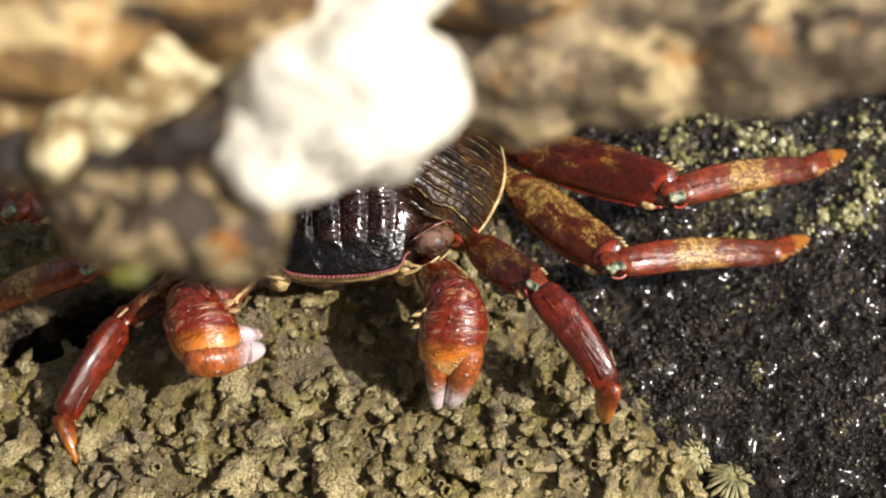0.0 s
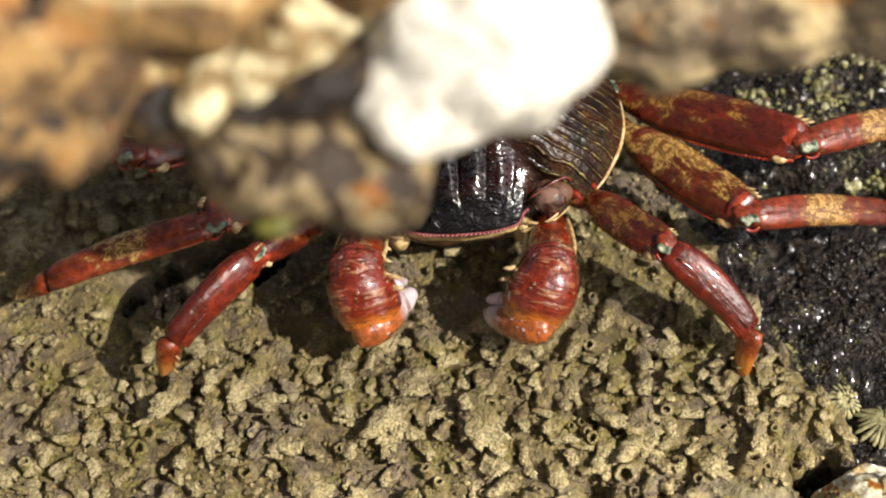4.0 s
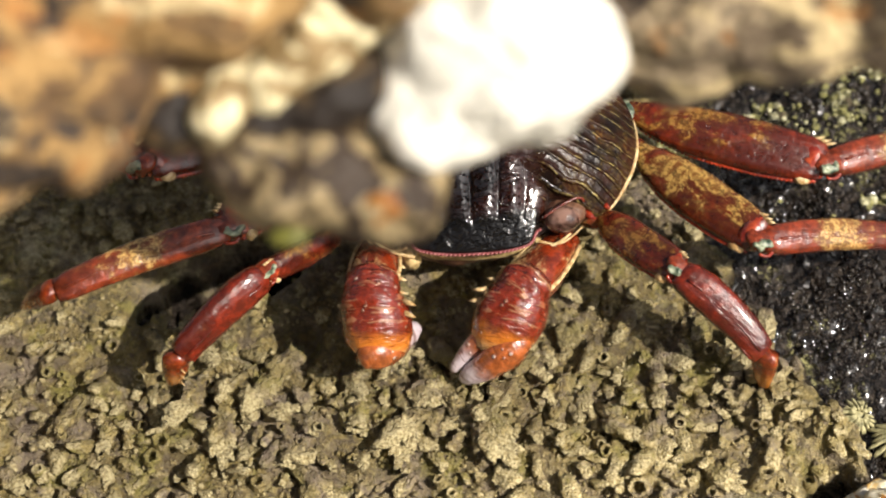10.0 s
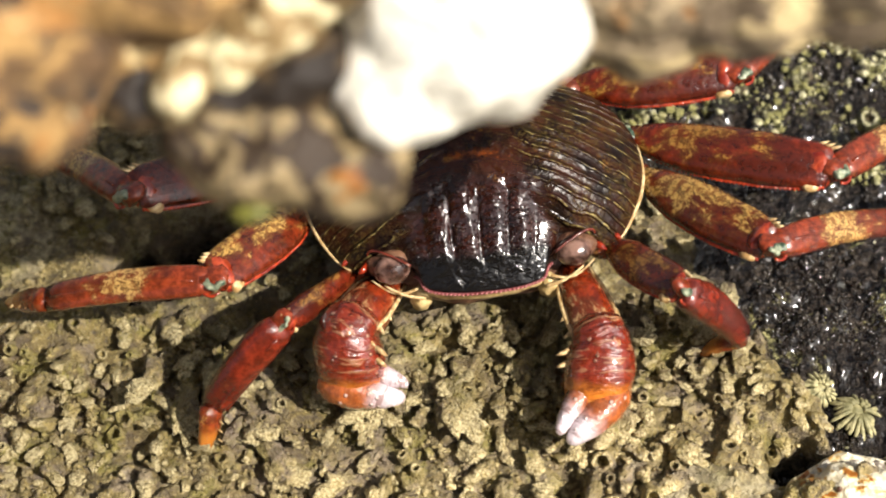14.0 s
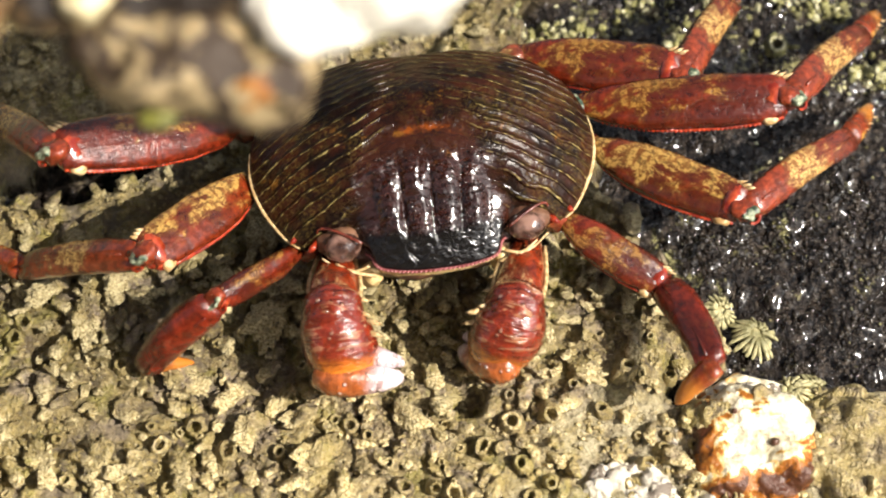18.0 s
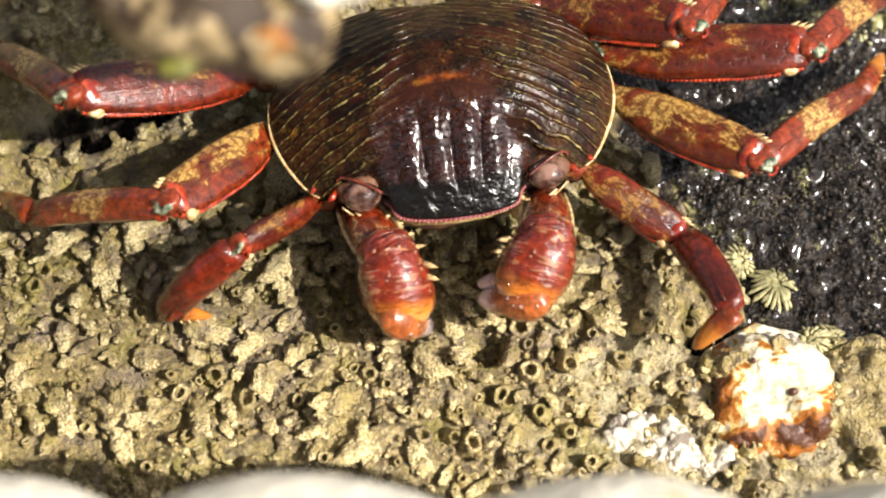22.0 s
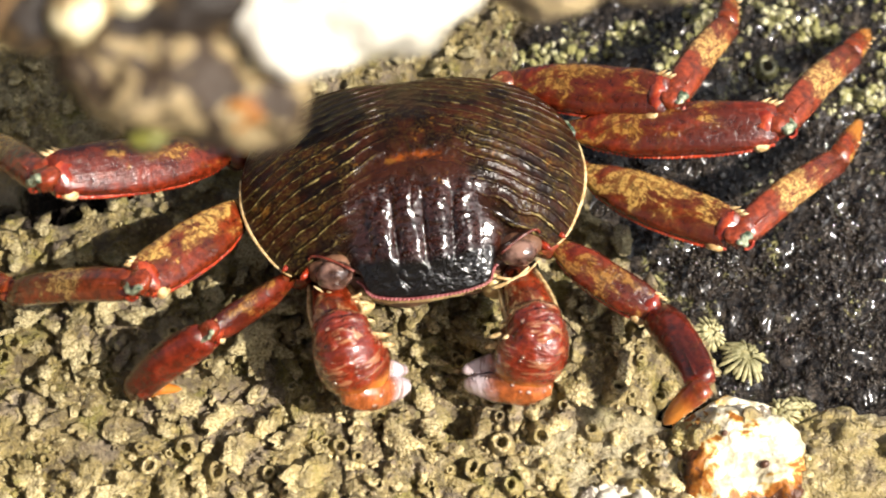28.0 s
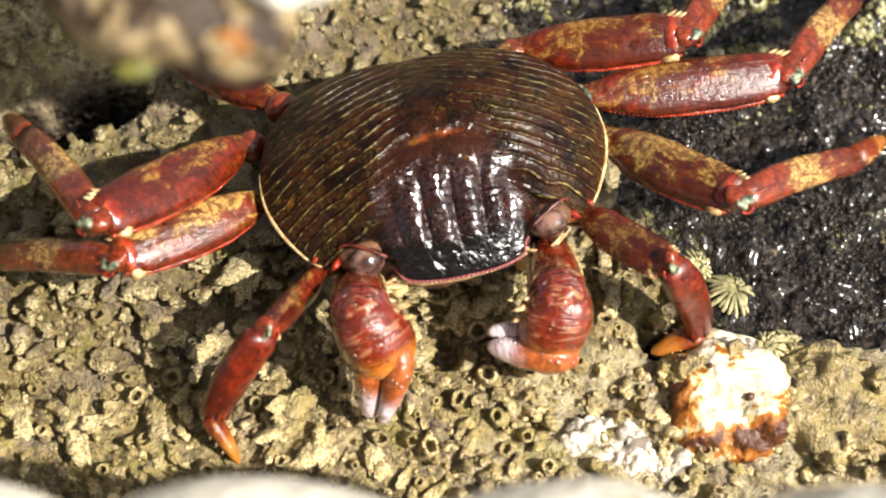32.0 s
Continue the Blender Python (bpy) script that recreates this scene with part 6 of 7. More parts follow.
    walk(limb["R4"][2], [(0, P(47.3, 24.7, 12.9, 0, 26, 74)), (1, P(47.2, 24.4, 12.7, 0, 26, 74)), (2, P(48.5, 26.0, 10.8, 0, 26, 74)), (3, P(49.3, 27.6, 9.4, 0, 26, 74)), (4, P(49.7, 28.5, 8.1, 0, 24, 74)), (5, P(50.2, 29.3, 6.8, 0, 21, 74)), (6, P(50.7, 30.3, 5.5, 0, 19, 74)), (7, P(50.2, 29.6, 7.2, 0, 26, 74)), (8, P(50.0, 29.0, 7.8, 0, 26, 74)), (9, P(50.8, 30.2, 5.5, 0, 19, 74)), (10, P(51.3, 30.0, 5.9, 0, 21, 74)), (11, P(50.7, 30.9, 6.1, 0, 22, 74)), (12, P(49.0, 30.4, 6.3, 0, 23, 76)), (13, P(50.2, 29.9, 7.4, 0, 26, 75)), (14, P(51.8, 29.4, 9.0, 0, 26, 72)), (15, P(50.1, 29.4, 8.5, 0, 27, 72)), (16, P(50.0, 28.9, 8.5, 0, 27, 70)), (17, P(49.9, 29.5, 8.4, 0, 27, 69)), (18, P(47.3, 25.0, 7.9, 0, 29, 71)), (19, P(47.1, 23.7, 11.4, 0, 29, 69)), (20, P(47.0, 23.0, 11.6, 0, 29, 70)), (21, P(46.5, 22.0, 11.2, 0, 29, 70)), (22, P(45.5, 20.9, 10.8, 0, 29, 70)), (23, P(45.9, 22.0, 10.2, 0, 29, 70)), (24, P(46.7, 23.4, 9.6, 0, 29, 70)), (25, P(47.8, 24.5, 9.1, 0, 29, 70)), (26, P(48.4, 25.5, 8.6, 0, 29, 70)), (27, P(48.2, 24.8, 9.2, 0, 29, 70)), (28, P(48.1, 24.1, 9.9, 0, 29, 70)), (29, P(47.6, 23.3, 10.5, 0, 29, 70)), (30, P(46.3, 22.3, 10.2, 0, 31, 66)), (31, P(46.9, 21.3, 9.6, 0, 32, 65)), (32, P(49.8, 25.5, 6.2, 0, 22, 65))])
    walk(limb["L1"][0], [(0, P(-17.0, -8.4, 10.0, 0, 13, -146)), (1, P(-17.0, -8.4, 10.0, 0, 15, -142)), (2, P(-17.0, -8.4, 10.0, 0, -15, -133)), (3, P(-17.0, -8.4, 10.0, 0, -20, -134)), (4, P(-17.0, -8.4, 10.0, 0, -21, -133)), (5, P(-17.0, -8.4, 10.0, 0, -23, -132)), (6, P(-17.0, -8.4, 10.0, 0, -24, -132)), (7, P(-17.0, -8.4, 10.0, 0, -19, -135)), (8, P(-17.0, -8.4, 10.0, 0, -18, -135)), (9, P(-17.0, -8.4, 10.0, 0, -20, -132)), (10, P(-17.0, -8.4, 10.0, 0, -21, -135)), (11, P(-17.0, -8.4, 10.0, 0, -19, -137)), (12, P(-17.0, -8.4, 10.0, 0, -22, -138)), (13, P(-17.0, -8.4, 10.0, 0, -19, -141)), (14, P(-17.0, -8.4, 10.0, 0, -24, -131)), (15, P(-17.0, -8.4, 10.0, 0, -21, -139)), (16, P(-17.0, -8.4, 10.0, 0, -20, -138)), (17, P(-17.0, -8.4, 10.0, 0, -19, -140)), (18, P(-17.0, -8.4, 10.0, 0, -18, -142)), (19, P(-17.0, -8.4, 10.0, 0, -22, -140)), (20, P(-17.0, -8.4, 10.0, 0, -21, -140)), (21, P(-17.0, -8.4, 10.0, 0, -21, -141)), (22, P(-17.0, -8.4, 10.0, 0, -21, -141)), (23, P(-17.0, -8.4, 10.0, 0, -17, -140)), (24, P(-17.0, -8.4, 10.0, 0, -18, -141)), (25, P(-17.0, -8.4, 10.0, 0, -18, -141)), (26, P(-17.0, -8.4, 10.0, 0, -19, -142)), (27, P(-17.0, -8.4, 10.0, 0, -18, -141)), (28, P(-17.0, -8.4, 10.0, 0, -17, -140)), (29, P(-17.0, -8.4, 10.0, 0, -16, -143)), (30, P(-17.0, -8.4, 10.0, 0, -11, -151)), (31, P(-17.0, -8.4, 10.0, 0, -25, -140)), (32, P(-17.0, -8.4, 10.0, 0, -24, -131))])
    walk(limb["L1"][1], [(0, P(-30.4, -17.4, 6.2, 0, 10, -121)), (1, P(-29.7, -18.2, 5.8, 0, 8, -123)), (2, P(-27.9, -20.2, 14.3, 0, 19, -128)), (3, P(-27.8, -19.6, 15.7, 0, 14, -137)), (4, P(-27.7, -19.6, 16.0, 0, 13, -137)), (5, P(-27.3, -19.7, 16.4, 0, 13, -138)), (6, P(-27.1, -19.6, 16.8, 0, 13, -139)), (7, P(-28.1, -19.4, 15.5, 0, 13, -139)), (8, P(-28.1, -19.5, 15.2, 0, 13, -139)), (9, P(-27.6, -19.9, 15.6, 0, 12, -141)), (10, P(-27.9, -19.4, 15.9, 0, 13, -139)), (11, P(-28.4, -19.1, 15.5, 0, 8, -147)), (12, P(-28.4, -18.7, 16.3, 0, 6, -151)), (13, P(-29.2, -18.2, 15.5, 0, 4, -156)), (14, P(-27.0, -19.8, 16.6, 0, 41, -153)), (15, P(-28.7, -18.6, 15.8, 0, 40, -156)), (16, P(-28.7, -18.7, 15.6, 0, 43, -161)), (17, P(-29.0, -18.4, 15.4, 0, 47, -167)), (18, P(-29.4, -18.1, 15.2, 0, 48, -169)), (19, P(-28.8, -18.2, 16.2, 0, 47, -172)), (20, P(-28.9, -18.4, 15.9, 0, 47, -172)), (21, P(-29.0, -18.2, 16.0, 0, 48, -171)), (22, P(-29.0, -18.1, 16.1, 0, 47, -169)), (23, P(-29.1, -18.6, 14.8, 0, 47, -176)), (24, P(-29.3, -18.3, 15.0, 0, 47, -174)), (25, P(-29.3, -18.3, 15.2, 0, 48, -173)), (26, P(-29.4, -18.1, 15.3, 0, 47, -171)), (27, P(-29.3, -18.3, 15.1, 0, 47, -173)), (28, P(-29.2, -18.5, 14.9, 0, 46, -175)), (29, P(-29.7, -18.0, 14.6, 0, 45, -177)), (30, P(-31.3, -16.2, 13.1, 0, 38, 165)), (31, P(-28.5, -18.1, 17.0, 0, 56, 151)), (32, P(-27.0, -19.7, 16.8, 0, 53, -155))])
    walk(limb["L1"][2], [(0, P(-38.3, -30.5, 3.5, -0, 17, -62)), (1, P(-38.1, -31.0, 3.5, -0, 17, -55)), (2, P(-36.9, -31.7, 9.3, -0, 64, -52)), (3, P(-38.8, -29.9, 12.0, 0, 68, -126)), (4, P(-38.8, -29.8, 12.5, 0, 67, -124)), (5, P(-38.7, -29.7, 12.9, 0, 66, -121)), (6, P(-38.6, -29.5, 13.4, 0, 65, -117)), (7, P(-39.5, -29.3, 12.0, 0, 69, -137)), (8, P(-39.5, -29.5, 11.7, 0, 69, -122)), (9, P(-39.5, -29.4, 12.4, 0, 71, -140)), (10, P(-39.4, -29.3, 12.5, 0, 74, -132)), (11, P(-41.3, -27.5, 13.2, 0, 76, -136)), (12, P(-41.9, -26.1, 14.5, 0, 73, 180)), (13, P(-43.3, -24.6, 14.5, 0, 72, 169)), (14, P(-37.4, -25.2, 6.4, 0, 45, -105)), (15, P(-39.6, -23.5, 5.9, -0, 55, -73)), (16, P(-39.4, -22.5, 5.0, -0, 43, -18)), (17, P(-39.2, -20.9, 4.0, 0, 22, 5)), (18, P(-39.5, -20.1, 3.6, 0, 18, 17)), (19, P(-39.2, -19.8, 4.7, 0, 28, 4)), (20, P(-39.3, -19.9, 4.5, 0, 26, 19)), (21, P(-39.3, -19.8, 4.6, 0, 27, 16)), (22, P(-39.4, -20.2, 4.8, 0, 29, 13)), (23, P(-39.7, -19.5, 3.5, -0, 17, -3)), (24, P(-39.8, -19.3, 3.6, 0, 19, 3)), (25, P(-39.6, -19.5, 3.7, 0, 19, 10)), (26, P(-39.8, -19.7, 3.9, 0, 21, 16)), (27, P(-39.8, -19.6, 3.8, 0, 20, 15)), (28, P(-39.9, -19.4, 3.6, 0, 18, 13)), (29, P(-40.6, -18.7, 3.5, 0, 17, 12)), (30, P(-43.0, -13.0, 3.5, 0, 17, 91)), (31, P(-36.0, -13.9, 4.1, 0, 15, 174)), (32, P(-35.5, -23.7, 4.4, -0, 26, -58))])
    walk(limb["L2"][0], [(0, P(-22.3, 2.3, 11.0, 0, -20, -120)), (1, P(-22.3, 2.3, 11.0, 0, -12, -130)), (2, P(-22.3, 2.3, 11.0, 0, -14, -128)), (3, P(-22.3, 2.3, 11.0, 0, -22, -119)), (4, P(-22.3, 2.3, 11.0, 0, -22, -120)), (5, P(-22.3, 2.3, 11.0, 0, -22, -119)), (6, P(-22.3, 2.3, 11.0, 0, -22, -120)), (7, P(-22.3, 2.3, 11.0, 0, -21, -121)), (8, P(-22.3, 2.3, 11.0, 0, -22, -120)), (9, P(-22.3, 2.3, 11.0, 0, -24, -120)), (10, P(-22.3, 2.3, 11.0, 0, -27, -119)), (11, P(-22.3, 2.3, 11.0, 0, -23, -122)), (12, P(-22.3, 2.3, 11.0, 0, -22, -123)), (13, P(-22.3, 2.3, 11.0, 0, -20, -128)), (14, P(-22.3, 2.3, 11.0, 0, -24, -128)), (15, P(-22.3, 2.3, 11.0, 0, -23, -134)), (16, P(-22.3, 2.3, 11.0, 0, -23, -134)), (17, P(-22.3, 2.3, 11.0, 0, -24, -135)), (18, P(-22.3, 2.3, 11.0, 0, -22, -135)), (19, P(-22.3, 2.3, 11.0, 0, -23, -134)), (20, P(-22.3, 2.3, 11.0, 0, -24, -134)), (21, P(-22.3, 2.3, 11.0, 0, -24, -134)), (22, P(-22.3, 2.3, 11.0, 0, -23, -134)), (23, P(-22.3, 2.3, 11.0, 0, -23, -134)), (24, P(-22.3, 2.3, 11.0, 0, -24, -135)), (25, P(-22.3, 2.3, 11.0, 0, -24, -134)), (26, P(-22.3, 2.3, 11.0, 0, -25, -135)), (27, P(-22.3, 2.3, 11.0, 0, -24, -134)), (28, P(-22.3, 2.3, 11.0, 0, -23, -134)), (29, P(-22.3, 2.3, 11.0, 0, -22, -136)), (30, P(-22.3, 2.3, 11.0, 0, -12, -151)), (31, P(-22.3, 2.3, 11.0, 0, -21, -153)), (32, P(-22.3, 2.3, 11.0, 0, -15, -160))])
    walk(limb["L2"][1], [(0, P(-33.0, -16.5, 18.8, 0, 40, 168)), (1, P(-36.8, -14.8, 15.8, 0, 31, 179)), (2, P(-36.0, -15.2, 16.5, 0, 32, 174)), (3, P(-32.7, -16.3, 19.5, 0, 15, -170)), (4, P(-32.8, -16.3, 19.5, 0, 13, -170)), (5, P(-32.7, -16.3, 19.5, 0, 13, -169)), (6, P(-32.8, -16.2, 19.6, 0, 12, -169)), (7, P(-33.3, -16.1, 19.2, 0, 18, -174)), (8, P(-32.9, -16.2, 19.5, 0, 20, -176)), (9, P(-32.7, -15.9, 20.3, 0, 13, -168)), (10, P(-32.1, -15.6, 21.4, 0, -1, -158)), (11, P(-33.5, -15.6, 20.0, 0, 16, -175)), (12, P(-33.9, -15.6, 19.5, 0, 22, 176)), (13, P(-35.4, -14.7, 19.0, 0, 27, 172)), (14, P(-35.1, -14.3, 20.3, 0, 15, 171)), (15, P(-36.9, -13.0, 19.9, 0, 17, 170)), (16, P(-36.8, -13.0, 20.0, 0, 20, 166)), (17, P(-37.0, -12.6, 20.3, 0, 23, 162)), (18, P(-37.4, -12.6, 19.8, 0, 37, 153)), (19, P(-36.9, -13.0, 19.8, 0, 32, 154)), (20, P(-36.9, -12.7, 20.4, 0, 30, 157)), (21, P(-37.0, -12.7, 20.4, 0, 31, 156)), (22, P(-37.0, -12.7, 20.1, 0, 32, 156)), (23, P(-37.1, -12.7, 20.1, 0, 31, 157)), (24, P(-37.1, -12.6, 20.3, 0, 32, 156)), (25, P(-36.9, -12.6, 20.5, 0, 32, 156)), (26, P(-36.9, -12.6, 20.6, 0, 32, 156)), (27, P(-36.9, -12.8, 20.3, 0, 34, 154)), (28, P(-37.0, -12.9, 20.0, 0, 35, 153)), (29, P(-37.6, -12.4, 19.7, 0, 37, 151)), (30, P(-41.9, -8.6, 15.7, 0, 31, 146)), (31, P(-41.4, -7.5, 19.2, 0, 41, 146)), (32, P(-43.1, -5.4, 17.0, 0, 35, 143))])
    walk(limb["L2"][2], [(0, P(-50.8, -12.6, 3.5, 0, 10, 137)), (1, P(-57.2, -14.4, 3.5, 0, 10, 142)), (2, P(-56.2, -13.2, 4.0, 0, 12, 147)), (3, P(-55.4, -20.2, 13.5, 0, 45, 158)), (4, P(-55.6, -20.4, 13.9, 0, 45, 156)), (5, P(-55.6, -20.6, 14.3, 0, 45, 155)), (6, P(-55.7, -20.6, 14.8, 0, 46, 153)), (7, P(-55.8, -18.5, 11.6, 0, 47, 150)), (8, P(-55.1, -17.8, 11.2, 0, 47, 145)), (9, P(-55.4, -20.6, 15.1, 0, 41, 166)), (10, P(-54.3, -24.5, 22.0, 0, 47, 154)), (11, P(-56.3, -17.7, 13.4, 0, 44, 154)), (12, P(-55.9, -14.0, 10.5, 0, 47, 138)), (13, P(-56.3, -11.6, 8.0, 0, 34, 136)), (14, P(-57.8, -10.9, 14.1, 0, 37, 147)), (15, P(-59.4, -8.9, 13.1, 0, 38, 143)), (16, P(-58.6, -7.6, 12.0, 0, 41, 138)), (17, P(-57.8, -5.8, 10.9, 0, 43, 134)), (18, P(-54.4, -4.1, 5.3, 0, 19, 134)), (19, P(-55.1, -4.3, 7.0, 0, 28, 131)), (20, P(-55.9, -4.7, 8.6, 0, 37, 133)), (21, P(-55.6, -4.2, 8.1, 0, 34, 130)), (22, P(-55.5, -4.4, 7.7, 0, 32, 128)), (23, P(-55.7, -4.7, 7.7, 0, 32, 129)), (24, P(-55.7, -4.4, 7.8, 0, 33, 129)), (25, P(-55.3, -4.3, 7.8, 0, 33, 129)), (26, P(-55.4, -4.3, 7.9, 0, 33, 129)), (27, P(-54.8, -4.2, 7.1, 0, 29, 130)), (28, P(-54.3, -3.9, 6.3, 0, 24, 130)), (29, P(-54.3, -3.0, 5.5, 0, 20, 131)), (30, P(-58.9, 2.9, 3.5, 0, 10, 117)), (31, P(-56.4, 2.7, 3.7, 0, 11, 125)), (32, P(-58.7, 6.5, 3.5, 0, 10, 113))])
    walk(limb["L3"][0], [(0, P(-23.4, 11.2, 11.0, 0, -18, -136)), (1, P(-23.4, 11.2, 11.0, 0, -18, -140)), (2, P(-23.4, 11.2, 11.0, 0, -16, -140)), (3, P(-23.4, 11.2, 11.0, 0, -22, -139)), (4, P(-23.4, 11.2, 11.0, 0, -22, -139)), (5, P(-23.4, 11.2, 11.0, 0, -23, -139)), (6, P(-23.4, 11.2, 11.0, 0, -23, -140)), (7, P(-23.4, 11.2, 11.0, 0, -21, -141)), (8, P(-23.4, 11.2, 11.0, 0, -21, -141)), (9, P(-23.4, 11.2, 11.0, 0, -22, -141)), (10, P(-23.4, 11.2, 11.0, 0, -23, -142)), (11, P(-23.4, 11.2, 11.0, 0, -25, -141)), (12, P(-23.4, 11.2, 11.0, 0, -26, -143)), (13, P(-23.4, 11.2, 11.0, 0, -25, -145)), (14, P(-23.4, 11.2, 11.0, 0, -27, -149)), (15, P(-23.4, 11.2, 11.0, 0, -26, -155)), (16, P(-23.4, 11.2, 11.0, 0, -26, -157)), (17, P(-23.4, 11.2, 11.0, 0, -26, -160)), (18, P(-23.4, 11.2, 11.0, 0, -26, -159)), (19, P(-23.4, 11.2, 11.0, 0, -26, -159)), (20, P(-23.4, 11.2, 11.0, 0, -26, -160)), (21, P(-23.4, 11.2, 11.0, 0, -27, -161)), (22, P(-23.4, 11.2, 11.0, 0, -27, -161)), (23, P(-23.4, 11.2, 11.0, 0, -26, -160)), (24, P(-23.4, 11.2, 11.0, 0, -26, -161)), (26, P(-23.4, 11.2, 11.0, 0, -26, -161)), (27, P(-23.4, 11.2, 11.0, 0, -26, -160)), (28, P(-23.4, 11.2, 11.0, 0, -27, -159)), (29, P(-23.4, 11.2, 11.0, 0, -27, -159)), (30, P(-23.4, 11.2, 11.0, 0, -27, -139)), (31, P(-23.4, 11.2, 11.0, 0, -27, -143)), (32, P(-23.4, 11.2, 11.0, 0, -27, -145))])
    walk(limb["L3"][1], [(0, P(-43.0, -7.6, 19.8, 0, 25, 137)), (1, P(-44.2, -6.2, 19.9, 0, 24, 137)), (2, P(-44.5, -6.3, 18.9, 0, 23, 138)), (3, P(-43.4, -6.2, 21.6, 0, 23, 138)), (4, P(-43.4, -6.0, 21.8, 0, 23, 138)), (5, P(-43.4, -6.0, 22.0, 0, 23, 138)), (6, P(-43.4, -5.8, 22.2, 0, 23, 137)), (7, P(-44.1, -5.5, 21.3, 0, 23, 138)), (8, P(-44.1, -5.5, 21.4, 0, 23, 138)), (9, P(-44.0, -5.6, 21.5, 0, 23, 138)), (10, P(-43.9, -5.1, 22.3, 0, 23, 138)), (11, P(-43.5, -5.0, 23.1, 0, 24, 137)), (12, P(-44.0, -4.2, 23.3, 0, 25, 135)), (13, P(-44.4, -3.7, 23.3, 0, 25, 135)), (14, P(-45.0, -2.1, 24.0, 0, 26, 130)), (15, P(-46.6, 0.1, 23.3, 0, 26, 132)), (16, P(-47.0, 1.0, 23.4, 0, 27, 130)), (17, P(-47.5, 2.5, 23.5, 0, 30, 127)), (18, P(-47.2, 1.8, 23.6, 0, 33, 124)), (19, P(-47.2, 1.9, 23.6, 0, 31, 126)), (20, P(-47.4, 2.3, 23.6, 0, 30, 125)), (21, P(-47.4, 2.7, 23.8, 0, 31, 124)), (22, P(-47.5, 2.8, 23.7, 0, 32, 124)), (23, P(-47.5, 2.6, 23.6, 0, 31, 126)), (24, P(-47.6, 2.9, 23.6, 0, 31, 126)), (25, P(-47.5, 2.9, 23.7, 0, 31, 125)), (26, P(-47.6, 2.9, 23.6, 0, 31, 126)), (27, P(-47.3, 2.3, 23.7, 0, 32, 125)), (28, P(-47.1, 1.9, 23.8, 0, 33, 124)), (29, P(-47.2, 2.2, 23.8, 0, 34, 123)), (30, P(-42.5, -5.7, 23.8, 0, 21, 119)), (31, P(-43.7, -4.3, 23.8, 0, 22, 114)), (32, P(-44.1, -3.4, 24.0, 0, 23, 109))])
    walk(limb["L3"][2], [(0, P(-58.4, 6.8, 10.1, 0, 33, 126)), (1, P(-59.8, 8.2, 10.6, 0, 32, 126)), (2, P(-60.2, 8.1, 9.7, 0, 32, 126)), (3, P(-59.1, 8.2, 12.5, 0, 32, 126)), (4, P(-59.3, 8.3, 12.7, 0, 32, 126)), (5, P(-59.1, 8.5, 12.9, 0, 32, 126)), (6, P(-59.1, 8.7, 13.1, 0, 32, 126)), (7, P(-59.9, 8.9, 12.2, 0, 32, 126)), (8, P(-59.8, 8.9, 12.2, 0, 32, 126)), (9, P(-59.8, 8.8, 12.4, 0, 32, 127)), (10, P(-59.8, 9.2, 13.2, 0, 32, 127)), (11, P(-59.0, 9.5, 13.6, 0, 32, 126)), (12, P(-58.8, 10.7, 13.5, 0, 32, 125)), (13, P(-59.2, 11.3, 13.5, 0, 32, 125)), (14, P(-58.5, 13.9, 13.9, 0, 32, 123)), (15, P(-60.6, 15.7, 13.3, 0, 33, 121)), (16, P(-60.1, 16.9, 12.6, 0, 34, 120)), (17, P(-59.8, 18.5, 12.0, 0, 35, 119)), (18, P(-58.2, 17.8, 10.8, 0, 38, 116)), (19, P(-58.9, 17.9, 11.7, 0, 38, 116)), (20, P(-59.1, 18.8, 12.1, 0, 35, 118)), (21, P(-58.6, 19.2, 11.9, 0, 36, 118)), (22, P(-58.6, 19.1, 11.6, 0, 36, 118)), (23, P(-59.1, 18.7, 11.6, 0, 36, 118)), (24, P(-59.2, 19.0, 11.6, 0, 36, 118)), (25, P(-59.0, 19.0, 11.6, 0, 36, 118)), (26, P(-59.3, 19.0, 11.6, 0, 37, 119)), (27, P(-58.7, 18.4, 11.4, 0, 37, 118)), (28, P(-58.1, 18.1, 11.2, 0, 37, 117)), (29, P(-57.9, 18.4, 11.0, 0, 37, 115)), (30, P(-53.1, 13.2, 15.4, 0, 29, 117)), (31, P(-52.5, 15.3, 15.0, 0, 35, 113)), (32, P(-51.2, 16.7, 14.8, 0, 36, 109))])
